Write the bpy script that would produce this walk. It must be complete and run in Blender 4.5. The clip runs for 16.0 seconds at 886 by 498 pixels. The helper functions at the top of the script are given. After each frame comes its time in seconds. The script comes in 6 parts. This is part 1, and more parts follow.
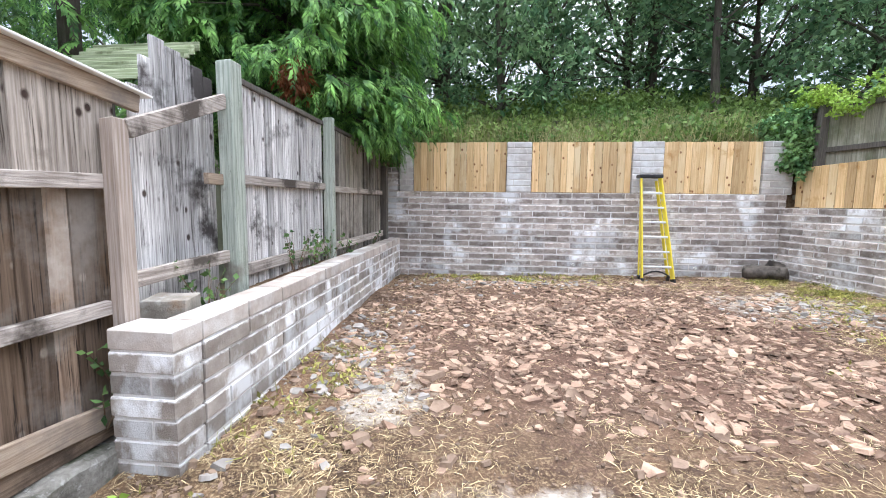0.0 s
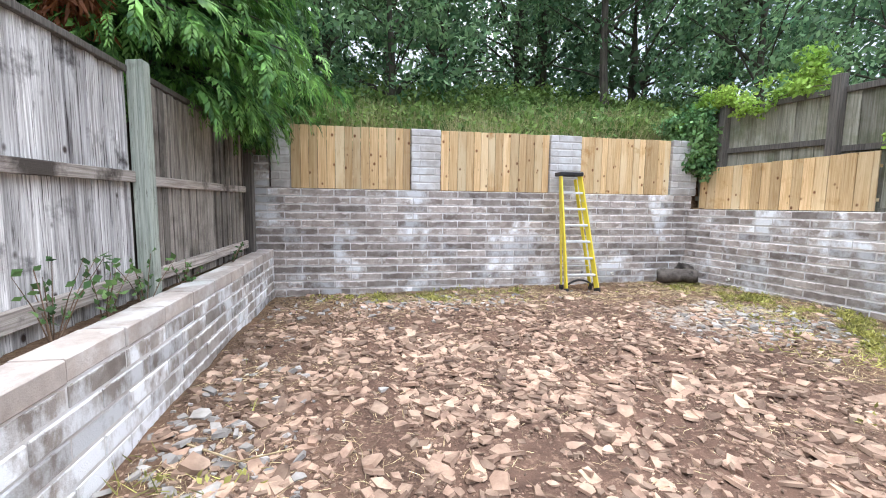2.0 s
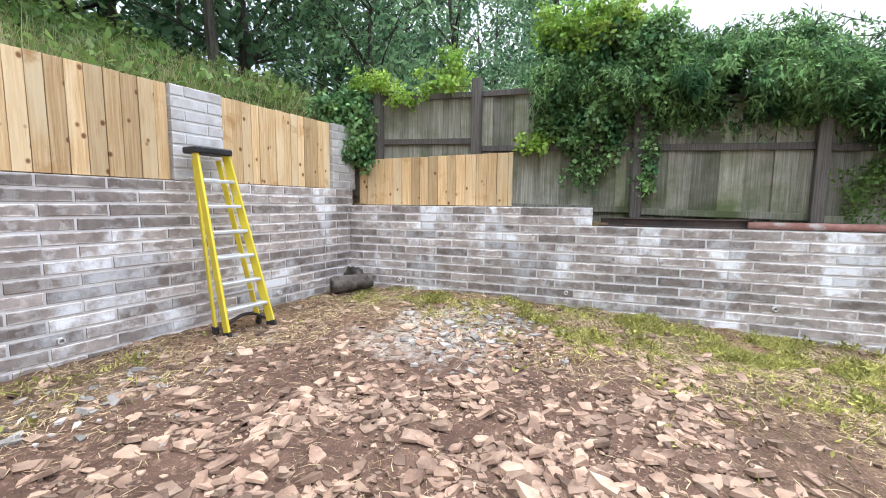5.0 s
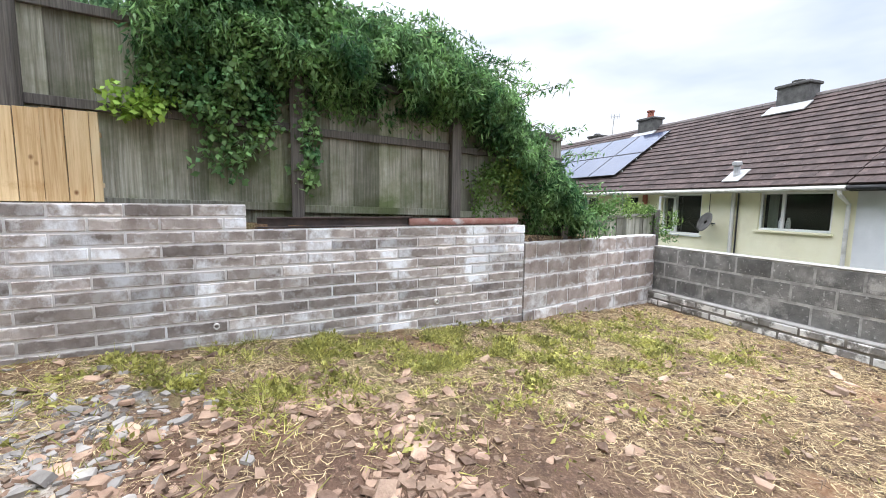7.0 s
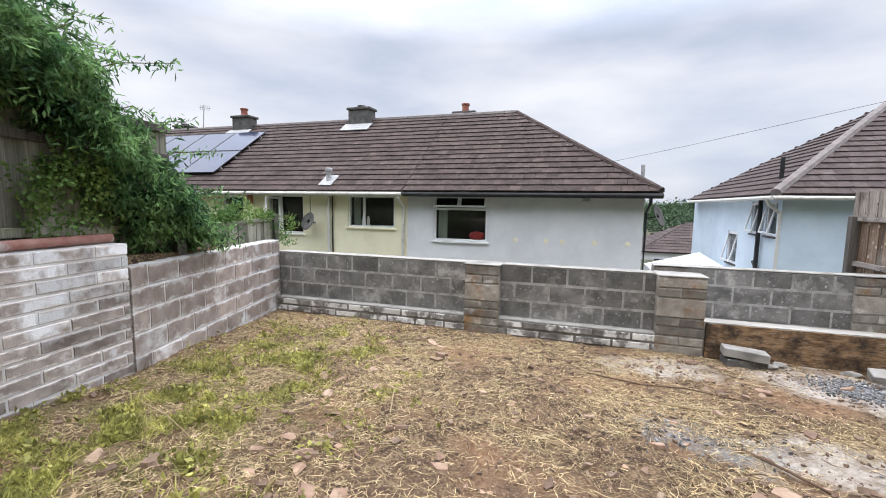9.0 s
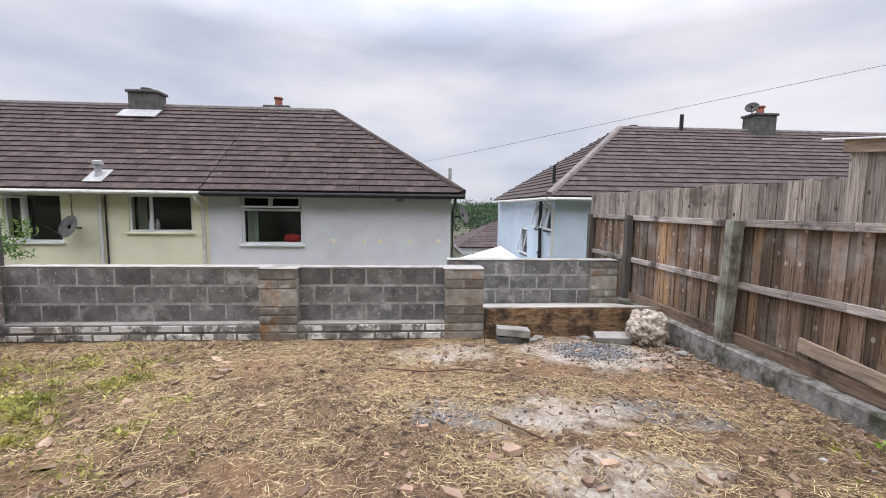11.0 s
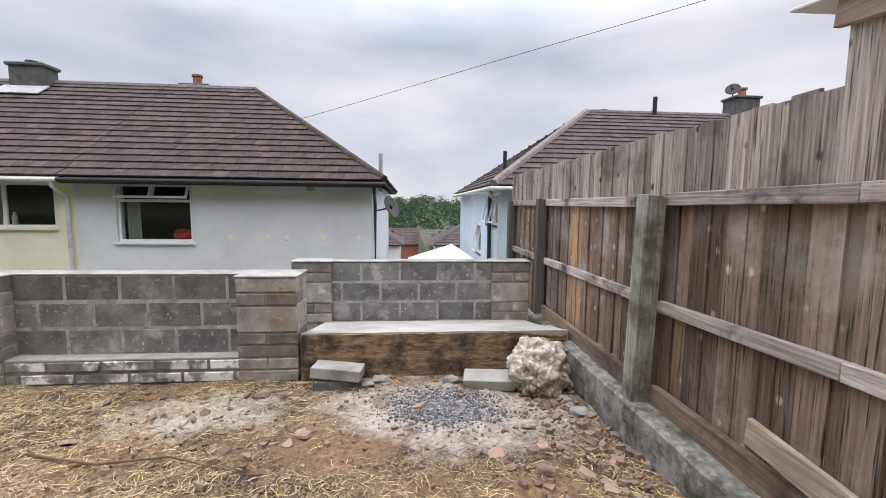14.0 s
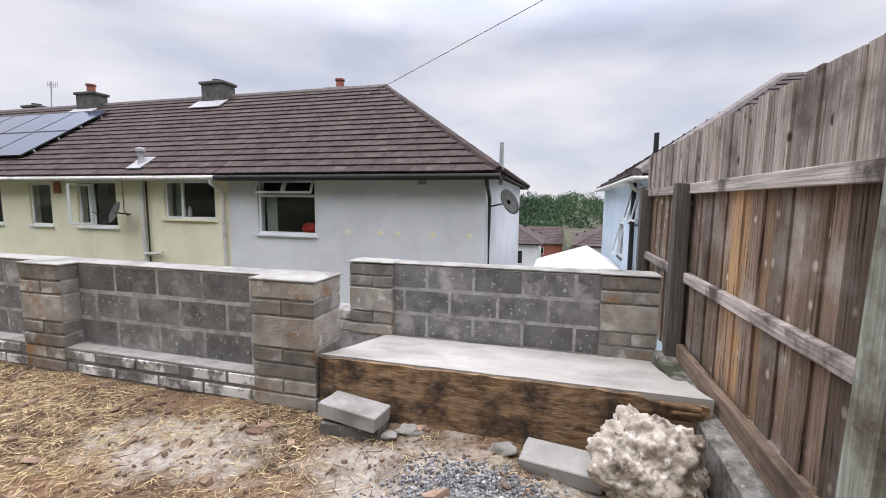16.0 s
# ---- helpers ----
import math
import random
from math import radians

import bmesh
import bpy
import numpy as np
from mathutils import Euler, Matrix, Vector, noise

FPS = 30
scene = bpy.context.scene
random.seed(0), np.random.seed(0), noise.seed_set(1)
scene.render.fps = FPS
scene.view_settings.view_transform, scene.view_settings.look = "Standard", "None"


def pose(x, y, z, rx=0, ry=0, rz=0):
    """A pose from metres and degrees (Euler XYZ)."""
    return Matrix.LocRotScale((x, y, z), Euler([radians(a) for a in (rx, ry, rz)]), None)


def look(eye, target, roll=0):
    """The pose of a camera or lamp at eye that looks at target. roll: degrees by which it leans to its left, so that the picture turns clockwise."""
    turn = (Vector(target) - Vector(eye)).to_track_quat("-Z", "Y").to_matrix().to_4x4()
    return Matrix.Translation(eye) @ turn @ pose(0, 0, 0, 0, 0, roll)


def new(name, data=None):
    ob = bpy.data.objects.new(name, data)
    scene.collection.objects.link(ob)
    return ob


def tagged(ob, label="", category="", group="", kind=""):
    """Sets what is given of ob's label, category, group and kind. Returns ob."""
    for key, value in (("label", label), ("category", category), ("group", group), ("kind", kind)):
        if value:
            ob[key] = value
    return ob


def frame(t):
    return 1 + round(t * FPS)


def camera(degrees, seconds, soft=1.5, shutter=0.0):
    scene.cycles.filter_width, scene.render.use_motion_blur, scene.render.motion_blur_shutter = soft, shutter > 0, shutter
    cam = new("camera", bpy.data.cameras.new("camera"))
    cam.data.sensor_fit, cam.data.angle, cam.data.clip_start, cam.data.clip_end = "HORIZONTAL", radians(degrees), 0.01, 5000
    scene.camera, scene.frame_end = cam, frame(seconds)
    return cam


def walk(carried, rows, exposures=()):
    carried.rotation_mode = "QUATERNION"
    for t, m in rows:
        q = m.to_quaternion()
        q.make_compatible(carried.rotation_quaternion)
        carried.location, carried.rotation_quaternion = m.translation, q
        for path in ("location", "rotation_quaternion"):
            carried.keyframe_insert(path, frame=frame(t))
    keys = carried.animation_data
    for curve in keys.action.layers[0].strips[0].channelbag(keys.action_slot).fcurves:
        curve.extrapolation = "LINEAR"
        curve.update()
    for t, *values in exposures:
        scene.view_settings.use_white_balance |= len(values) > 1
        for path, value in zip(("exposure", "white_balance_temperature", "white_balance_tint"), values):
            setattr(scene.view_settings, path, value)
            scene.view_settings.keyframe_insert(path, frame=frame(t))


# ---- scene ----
cam = camera(93.3, 16.0, soft=1.0)
METRES, EYE, TILT, LEAN, TURN = 10.7, 1.5, 0.0, 0.0, 6.3
ROWS = [
    (0.0, 0.0, 0.0, 0.0, 0.08, -6.06, -0.72),
    (0.5, 0.0072, 0.0306, -0.003, -2.7, -6.03, -0.72),
    (1.0, 0.007, 0.077, 0.0026, -6.44, -6.01, -0.75),
    (1.5, -0.0073, 0.1104, 0.004, -10.9, -5.98, -0.76),
    (2.0, -0.0133, 0.1466, 0.0023, -16.0, -5.97, -0.77),
    (2.5, -0.01, 0.1897, 0.0029, -21.96, -5.96, -0.76),
    (3.0, -0.0124, 0.2277, 0.0053, -28.74, -5.99, -0.7),
    (5.5, 0.0808, 0.3623, 0.0032, -79.41, -6.15, -0.54),
    (6.0, 0.1133, 0.3723, 0.0043, -91.28, -6.22, -0.57),
    (6.5, 0.1478, 0.3733, 0.0043, -103.39, -6.27, -0.64),
    (7.0, 0.1757, 0.3757, 0.0042, -116.31, -6.26, -0.66),
    (7.5, 0.1994, 0.381, 0.0089, -130.14, -6.25, -0.76),
    (8.0, 0.2147, 0.3758, 0.0109, -143.78, -6.23, -0.84),
    (8.5, 0.2266, 0.3673, 0.0137, -156.73, -6.15, -0.87),
    (9.0, 0.2317, 0.3667, 0.0171, -167.96, -6.03, -0.88),
    (9.5, 0.2324, 0.3681, 0.02, -176.63, -5.89, -0.87),
    (10.0, 0.2283, 0.3707, 0.0213, -182.82, -5.76, -0.81),
    (12.5, 0.0724, 0.3135, 0.0075, -193.7, -5.7, -0.62),
    (13.0, 0.0396, 0.2822, 0.0041, -193.93, -5.72, -0.65),
    (13.5, 0.0094, 0.25, 0.0018, -193.03, -5.74, -0.65),
    (14.0, -0.019, 0.2185, 0.0004, -190.97, -5.85, -0.62),
    (14.5, -0.0444, 0.1823, -0.0014, -187.5, -6.06, -0.6),
    (15.0, -0.0669, 0.1539, -0.003, -182.76, -6.24, -0.62),
    (15.5, -0.0826, 0.1313, -0.0047, -177.07, -6.32, -0.6),
    (16.0, -0.092, 0.1097, -0.0064, -171.02, -6.34, -0.61),
]
walk(cam, [(t, pose(0, 0, EYE, TILT, LEAN, TURN) @ pose(METRES * x, METRES * y, METRES * z, 90 + pitch, roll, yaw)) for t, x, y, z, yaw, pitch, roll in ROWS],
     exposures=[(0.0, 0.78, 6250, 10), (5.5, 0.72, 6250, 10), (7.0, 0.62, 6350, 10), (8.0, 0.48, 6400, 11), (9.0, 0.24, 6500, 11), (10.0, 0.12, 6550, 13), (12.5, 0.06, 6600, 14), (16.0, 0.10, 6600, 14)])

# ---- world and light ----
SKY_TOP = 0.40
world = bpy.data.worlds.new("overcast_sky")
scene.world = world
world.use_nodes = True
wn, wl = world.node_tree.nodes, world.node_tree.links
wn.clear()
w_out = wn.new("ShaderNodeOutputWorld")
w_bg = wn.new("ShaderNodeBackground")
w_sky = wn.new("ShaderNodeTexSky")
w_sky.sky_type = "NISHITA"
w_sky.sun_disc = False
w_sky.sun_elevation = radians(79)
w_sky.sun_rotation = radians(18)
w_tc = wn.new("ShaderNodeTexCoord")
w_map = wn.new("ShaderNodeMapping")
w_map.inputs["Scale"].default_value = (1.0, 1.0, 3.2)
w_no = wn.new("ShaderNodeTexNoise")
w_no.inputs["Scale"].default_value = 2.1
w_no.inputs["Detail"].default_value = 5
w_no.inputs["Roughness"].default_value = 0.5
w_ramp = wn.new("ShaderNodeValToRGB")
w_ramp.color_ramp.elements[0].position, w_ramp.color_ramp.elements[0].color = 0.33, (5.2, 5.8, 7.0, 1)
w_ramp.color_ramp.elements[1].position, w_ramp.color_ramp.elements[1].color = 0.66, (8.6, 8.7, 9.1, 1)
w_mix = wn.new("ShaderNodeMixRGB")
w_mix.inputs[0].default_value = 0.88
wl.new(w_tc.outputs["Generated"], w_map.inputs["Vector"])
wl.new(w_map.outputs["Vector"], w_no.inputs["Vector"])
wl.new(w_no.outputs["Fac"], w_ramp.inputs["Fac"])
wl.new(w_sky.outputs["Color"], w_mix.inputs[1])
wl.new(w_ramp.outputs["Color"], w_mix.inputs[2])
# an overcast sky is about three times brighter overhead than at the horizon
w_sep = wn.new("ShaderNodeSeparateXYZ")
w_lift = wn.new("ShaderNodeMapRange")
w_lift.inputs["From Min"].default_value, w_lift.inputs["From Max"].default_value = 0.34, 0.75
w_lift.inputs["To Min"].default_value, w_lift.inputs["To Max"].default_value = 0.1, SKY_TOP
wl.new(w_tc.outputs["Generated"], w_sep.inputs["Vector"])
wl.new(w_sep.outputs["Z"], w_lift.inputs["Value"])
wl.new(w_mix.outputs["Color"], w_bg.inputs["Color"])
wl.new(w_lift.outputs["Result"], w_bg.inputs["Strength"])
wl.new(w_bg.outputs["Background"], w_out.inputs["Surface"])

sun = new("sun", bpy.data.lights.new("sun", "SUN"))
sun.data.energy = 1.1
sun.data.angle = radians(25)
sun.data.color = (1.0, 0.97, 0.92)
sun.matrix_world = look((2.8, 5.5, 14), (2, 3, 0))

# ---- materials ----
def links_of(mat):
    return mat.node_tree.nodes, mat.node_tree.links


def M(name, c1, c2, scale=4.0, stain=None, s_scale=1.5, s_at=0.56, s_soft=0.08, rough=0.85, bump=0.25, b_scale=70.0,
      rnd=0.25, stretch=(1, 1, 1), metal=0.0, island=False, stain2=None, s2_scale=9.0, s2_at=0.62, s_stretch=(1, 1, 1), spec=0.3, knots=None, alt=None, bed=None):
    """A weathered surface: two colours mixed by grain, one or two kinds of stain, tone by piece, fine relief."""
    mat = bpy.data.materials.new(name)
    mat.use_nodes = True
    n, l = links_of(mat)
    b = n["Principled BSDF"]
    geo = n.new("ShaderNodeNewGeometry")
    info = n.new("ShaderNodeObjectInfo")
    pick = geo.outputs["Random Per Island"] if island else info.outputs["Random"]

    def vec(st, shift):
        mp = n.new("ShaderNodeMapping")
        mp.inputs["Scale"].default_value = st
        l.new(geo.outputs["Position"], mp.inputs["Vector"])
        if shift:
            m = n.new("ShaderNodeMath")
            m.operation = "MULTIPLY"
            m.inputs[1].default_value = 37.0
            l.new(pick, m.inputs[0])
            ad = n.new("ShaderNodeVectorMath")
            ad.operation = "ADD"
            l.new(mp.outputs["Vector"], ad.inputs[0])
            l.new(m.outputs[0], ad.inputs[1])
            return ad.outputs[0]
        return mp.outputs["Vector"]

    def noise_of(v, sc, detail=5.0, ro=0.6):
        t = n.new("ShaderNodeTexNoise")
        t.inputs["Scale"].default_value = sc
        t.inputs["Detail"].default_value = detail
        t.inputs["Roughness"].default_value = ro
        l.new(v, t.inputs["Vector"])
        return t.outputs["Fac"]

    def step(f, at, soft):
        r = n.new("ShaderNodeMapRange")
        r.inputs["From Min"].default_value = at - soft
        r.inputs["From Max"].default_value = at + soft
        l.new(f, r.inputs["Value"])
        return r.outputs["Result"]

    def mixed(f, a, c):
        x = n.new("ShaderNodeMixRGB")
        l.new(f, x.inputs[0])
        for sock, val in ((x.inputs[1], a), (x.inputs[2], c)):
            if isinstance(val, tuple):
                sock.default_value = (*val, 1)
            else:
                l.new(val, sock)
        return x.outputs[0]

    grain_v = vec(stretch, True)
    grain = noise_of(grain_v, scale)
    col = mixed(step(grain, 0.5, 0.16), c1, c2)
    if alt:
        far = n.new("ShaderNodeMath")
        far.operation = "FRACT"
        mul = n.new("ShaderNodeMath")
        mul.operation = "MULTIPLY"
        mul.inputs[1].default_value = 7.31
        l.new(pick, mul.inputs[0])
        l.new(mul.outputs[0], far.inputs[0])
        both = n.new("ShaderNodeMath")
        both.operation = "MULTIPLY"
        l.new(step(far.outputs[0], 0.80, 0.2), both.inputs[0])
        l.new(step(noise_of(vec((3, 3, 0.8), True), 1.3, 3.0), 0.46, 0.1), both.inputs[1])
        col = mixed(both.outputs[0], col, alt)
    if knots:
        vo = n.new("ShaderNodeTexVoronoi")
        vo.inputs["Scale"].default_value = 1.0
        l.new(vec((7.5, 7.5, 5.5), True), vo.inputs["Vector"])
        inv = n.new("ShaderNodeMath")
        inv.operation = "SUBTRACT"
        inv.inputs[0].default_value = 1.0
        l.new(vo.outputs["Distance"], inv.inputs[1])
        col = mixed(step(inv.outputs[0], 0.87, 0.04), col, knots)
    if stain2:
        col = mixed(step(noise_of(grain_v, s2_scale, 3.0), s2_at, 0.05), col, stain2)
    if stain:
        col = mixed(step(noise_of(vec(s_stretch, False), s_scale, 7.0, 0.65), s_at, s_soft), col, stain)
    if bed:
        # mortar smeared over the block edges along the bed joints
        z0, pitch, reach, colour = bed
        sep = n.new("ShaderNodeSeparateXYZ")
        l.new(geo.outputs["Position"], sep.inputs[0])
        f = sep.outputs["Z"]
        for op, val in (("SUBTRACT", z0), ("DIVIDE", pitch), ("FRACT", 0), ("SUBTRACT", 0.5), ("ABSOLUTE", 0)):
            q = n.new("ShaderNodeMath")
            q.operation = op
            l.new(f, q.inputs[0])
            q.inputs[1].default_value = val
            f = q.outputs[0]
        wob = n.new("ShaderNodeMath")
        wob.operation = "MULTIPLY_ADD"
        l.new(noise_of(vec((1, 1, 1.6), False), 6.5, 5.0, 0.7), wob.inputs[0])
        wob.inputs[1].default_value = 0.9
        l.new(f, wob.inputs[2])
        col = mixed(step(wob.outputs[0], 0.45 + 0.5 - reach, 0.07), col, colour)
    hsv = n.new("ShaderNodeHueSaturation")
    r = n.new("ShaderNodeMapRange")
    r.inputs["To Min"].default_value = 1 - rnd
    r.inputs["To Max"].default_value = 1 + rnd
    l.new(pick, r.inputs["Value"])
    l.new(r.outputs["Result"], hsv.inputs["Value"])
    l.new(col, hsv.inputs["Color"])
    l.new(hsv.outputs["Color"], b.inputs["Base Color"])
    b.inputs["Roughness"].default_value = rough
    b.inputs["Metallic"].default_value = metal
    b.inputs["Specular IOR Level"].default_value = spec
    if bump:
        bp = n.new("ShaderNodeBump")
        bp.inputs["Strength"].default_value = bump
        bp.inputs["Distance"].default_value = 0.01
        l.new(noise_of(vec(stretch, True), b_scale, 4.0, 0.7), bp.inputs["Height"])
        l.new(bp.outputs["Normal"], b.inputs["Normal"])
    return mat


def leafy(name, c1, c2, rnd=0.35, scale=0.9, through_light=0.3):
    """Leaves: tone by leaf and by clump, some light let through."""
    mat = bpy.data.materials.new(name)
    mat.use_nodes = True
    n, l = links_of(mat)
    b = n["Principled BSDF"]
    geo = n.new("ShaderNodeNewGeometry")
    t = n.new("ShaderNodeTexNoise")
    t.inputs["Scale"].default_value = scale
    l.new(geo.outputs["Position"], t.inputs["Vector"])
    r = n.new("ShaderNodeMapRange")
    r.inputs["From Min"].default_value, r.inputs["From Max"].default_value = 0.35, 0.65
    l.new(t.outputs["Fac"], r.inputs["Value"])
    x = n.new("ShaderNodeMixRGB")
    x.inputs[1].default_value, x.inputs[2].default_value = (*c1, 1), (*c2, 1)
    l.new(r.outputs["Result"], x.inputs[0])
    hsv = n.new("ShaderNodeHueSaturation")
    q = n.new("ShaderNodeMapRange")
    q.inputs["To Min"].default_value, q.inputs["To Max"].default_value = 1 - rnd, 1 + rnd
    l.new(geo.outputs["Random Per Island"], q.inputs["Value"])
    l.new(q.outputs["Result"], hsv.inputs["Value"])
    l.new(x.outputs[0], hsv.inputs["Color"])
    l.new(hsv.outputs["Color"], b.inputs["Base Color"])
    b.inputs["Roughness"].default_value = 0.55
    b.inputs["Specular IOR Level"].default_value = 0.25
    tr = n.new("ShaderNodeBsdfTranslucent")
    l.new(hsv.outputs["Color"], tr.inputs["Color"])
    mx = n.new("ShaderNodeMixShader")
    mx.inputs[0].default_value = through_light
    l.new(b.outputs[0], mx.inputs[1])
    l.new(tr.outputs[0], mx.inputs[2])
    l.new(mx.outputs[0], n["Material Output"].inputs["Surface"])
    return mat


def glassy(name, tint=(0.9, 0.95, 0.95), rough=0.02):
    mat = bpy.data.materials.new(name)
    mat.use_nodes = True
    b = mat.node_tree.nodes["Principled BSDF"]
    b.inputs["Base Color"].default_value = (*tint, 1)
    b.inputs["Roughness"].default_value = rough
    b.inputs["Transmission Weight"].default_value = 1.0
    b.inputs["IOR"].default_value = 1.45
    return mat


WHITE = (0.72, 0.74, 0.75)
m_block = M("flat_laid_block", (0.225, 0.187, 0.165), (0.43, 0.375, 0.34), 5, (0.77, 0.78, 0.80), 1.7, 0.572, 0.05, 0.92, 0.6, 90, 0.36, s_stretch=(1, 1, 0.75), stain2=(0.47, 0.43, 0.405), s2_scale=7, s2_at=0.60, bed=(0.0035, 0.1165, 0.15, (0.66, 0.615, 0.585)))
m_block_big = M("large_side_block", (0.26, 0.208, 0.178), (0.45, 0.38, 0.34), 5, (0.72, 0.71, 0.70), 1.6, 0.59, 0.05, 0.92, 0.5, 90, 0.3, bed=(0.155, 0.225, 0.10, (0.70, 0.68, 0.665)))
m_block_low = M("low_wall_block", (0.23, 0.195, 0.17), (0.42, 0.375, 0.34), 5, (0.76, 0.765, 0.78), 1.6, 0.53, 0.04, 0.92, 0.5, 90, 0.30, s_stretch=(1, 1, 0.6), bed=(0.0035, 0.1203, 0.07, (0.70, 0.685, 0.67)))
m_mortar = M("pale_mortar", (0.52, 0.487, 0.465), (0.70, 0.67, 0.65), 6, (0.76, 0.77, 0.78), 2.0, 0.57, 0.1, 0.95, 0.5, 60, 0)
m_pier = M("pier_block", (0.42, 0.39, 0.37), (0.58, 0.555, 0.535), 6, (0.72, 0.73, 0.73), 2.2, 0.58, 0.1, 0.92, 0.5, 80, 0.10)
m_grey = M("dense_grey_block", (0.115, 0.112, 0.107), (0.225, 0.218, 0.207), 5, (0.36, 0.345, 0.325), 2.4, 0.60, 0.05, 0.93, 0.8, 110, 0.24, stain2=(0.44, 0.43, 0.41), s2_scale=26, s2_at=0.66)
m_grey_mortar = M("grey_mortar", (0.22, 0.213, 0.20), (0.47, 0.455, 0.435), 8, None, rough=0.95, bump=0.5, b_scale=60, rnd=0)
m_old = M("weathered_pier_block", (0.20, 0.18, 0.155), (0.38, 0.345, 0.30), 6, (0.24, 0.14, 0.07), 2.4, 0.60, 0.06, 0.93, 0.8, 50, 0.4, stain2=(0.50, 0.48, 0.45), s2_scale=5, s2_at=0.62)
m_plinth = M("mortar_smeared_plinth_block", (0.12, 0.112, 0.102), (0.27, 0.255, 0.24), 7, (0.70, 0.69, 0.67), 3.4, 0.49, 0.04, 0.93, 0.6, 70, 0.25)
m_skim = M("cement_skim", (0.29, 0.277, 0.255), (0.40, 0.385, 0.36), 5, (0.20, 0.19, 0.17), 3.0, 0.58, 0.08, 0.9, 0.3, 50, 0.05)
m_slab = M("fresh_concrete", (0.38, 0.36, 0.33), (0.48, 0.455, 0.42), 3, (0.29, 0.275, 0.25), 1.6, 0.6, 0.1, 0.9, 0.3, 60, 0.05)
m_cap = M("pinkish_coping_concrete", (0.40, 0.34, 0.30), (0.55, 0.48, 0.43), 6, (0.70, 0.68, 0.66), 1.8, 0.57, 0.08, 0.92, 0.4, 70, 0.12)
m_found = M("rough_foundation_concrete", (0.12, 0.112, 0.095), (0.33, 0.315, 0.285), 11, (0.06, 0.065, 0.04), 3.5, 0.55, 0.06, 0.95, 1.0, 30, 0.1, stain2=(0.36, 0.35, 0.33), s2_scale=20, s2_at=0.63)
m_dark_mortar = M("dark_damp_mortar", (0.13, 0.122, 0.11), (0.24, 0.225, 0.205), 9, None, rough=0.95, bump=0.8, b_scale=40, rnd=0)
m_clod = M("soil_clods", (0.135, 0.092, 0.066), (0.27, 0.195, 0.14), 6, None, rough=0.97, bump=0.4, b_scale=70, rnd=0.3, island=True)
m_split = M("split_orange_timber", (0.22, 0.13, 0.06), (0.42, 0.28, 0.15), 3, (0.10, 0.06, 0.035), 4, 0.54, 0.08, 0.85, 0.6, 6, 0.1, (1.5, 20, 20))
GR = (34, 34, 1.1)
m_fence = M("weathered_brown_board", (0.125, 0.084, 0.058), (0.275, 0.195, 0.140), 1.6, (0.36, 0.315, 0.275), 1.9, 0.60, 0.09, 0.85, 0.5, 3, 0.46, GR, stain2=(0.035, 0.024, 0.018), s2_scale=2.2, s2_at=0.61, knots=(0.56, 0.47, 0.38), alt=(0.44, 0.27, 0.14))
m_fence_top = M("greyed_top_board", (0.21, 0.172, 0.145), (0.52, 0.455, 0.40), 2.0, (0.15, 0.12, 0.10), 2.4, 0.61, 0.08, 0.85, 0.5, 3, 0.26, GR, stain2=(0.085, 0.065, 0.053), s2_scale=2.2, s2_at=0.63, knots=(0.05, 0.032, 0.025))
m_fence_grey = M("silvered_board", (0.30, 0.28, 0.275), (0.80, 0.78, 0.775), 2.0, (0.075, 0.066, 0.064), 1.9, 0.585, 0.05, 0.85, 0.5, 3, 0.32, GR, stain2=(0.08, 0.07, 0.068), s2_scale=2.4, s2_at=0.625, knots=(0.07, 0.05, 0.045))
m_fence_dark = M("dark_close_board", (0.13, 0.11, 0.098), (0.38, 0.34, 0.30), 2.4, (0.07, 0.06, 0.05), 1.6, 0.6, 0.1, 0.85, 0.5, 4, 0.36, GR)
m_fence_nb = M("neighbour_board", (0.18, 0.172, 0.132), (0.38, 0.365, 0.30), 1.6, (0.105, 0.125, 0.055), 1.1, 0.56, 0.1, 0.88, 0.5, 4, 0.36, GR, stain2=(0.42, 0.42, 0.39), s2_scale=3, s2_at=0.68)
m_post_stained = M("brown_stained_green_post", (0.20, 0.21, 0.165), (0.48, 0.50, 0.42), 2.0, (0.11, 0.085, 0.065), 2.6, 0.54, 0.08, 0.85, 0.5, 4, 0.1, GR)
m_post_dark = M("dark_fence_post", (0.07, 0.062, 0.056), (0.15, 0.135, 0.12), 2.4, None, rough=0.85, bump=0.4, b_scale=4, rnd=0.2, stretch=GR)
m_post_green = M("green_treated_post", (0.27, 0.31, 0.26), (0.56, 0.60, 0.53), 2.0, (0.20, 0.18, 0.15), 2.4, 0.59, 0.08, 0.85, 0.5, 4, 0.1, GR, stain2=(0.075, 0.075, 0.06), s2_scale=5, s2_at=0.65)
m_slat = M("mossy_pale_green_slat", (0.22, 0.27, 0.14), (0.50, 0.54, 0.36), 2.2, (0.13, 0.15, 0.07), 3.0, 0.60, 0.07, 0.85, 0.4, 4, 0.25, (1.1, 34, 34))
m_rail = M("grey_fence_rail", (0.24, 0.20, 0.175), (0.56, 0.50, 0.455), 2.2, (0.085, 0.07, 0.06), 2.2, 0.59, 0.06, 0.85, 0.5, 4, 0.25, (34, 1.1, 34))
m_rail_warm = M("brown_fence_rail", (0.27, 0.19, 0.135), (0.50, 0.40, 0.31), 2.4, (0.2, 0.17, 0.15), 2.0, 0.6, 0.1, 0.85, 0.4, 4, 0.15, (34, 1.1, 34))
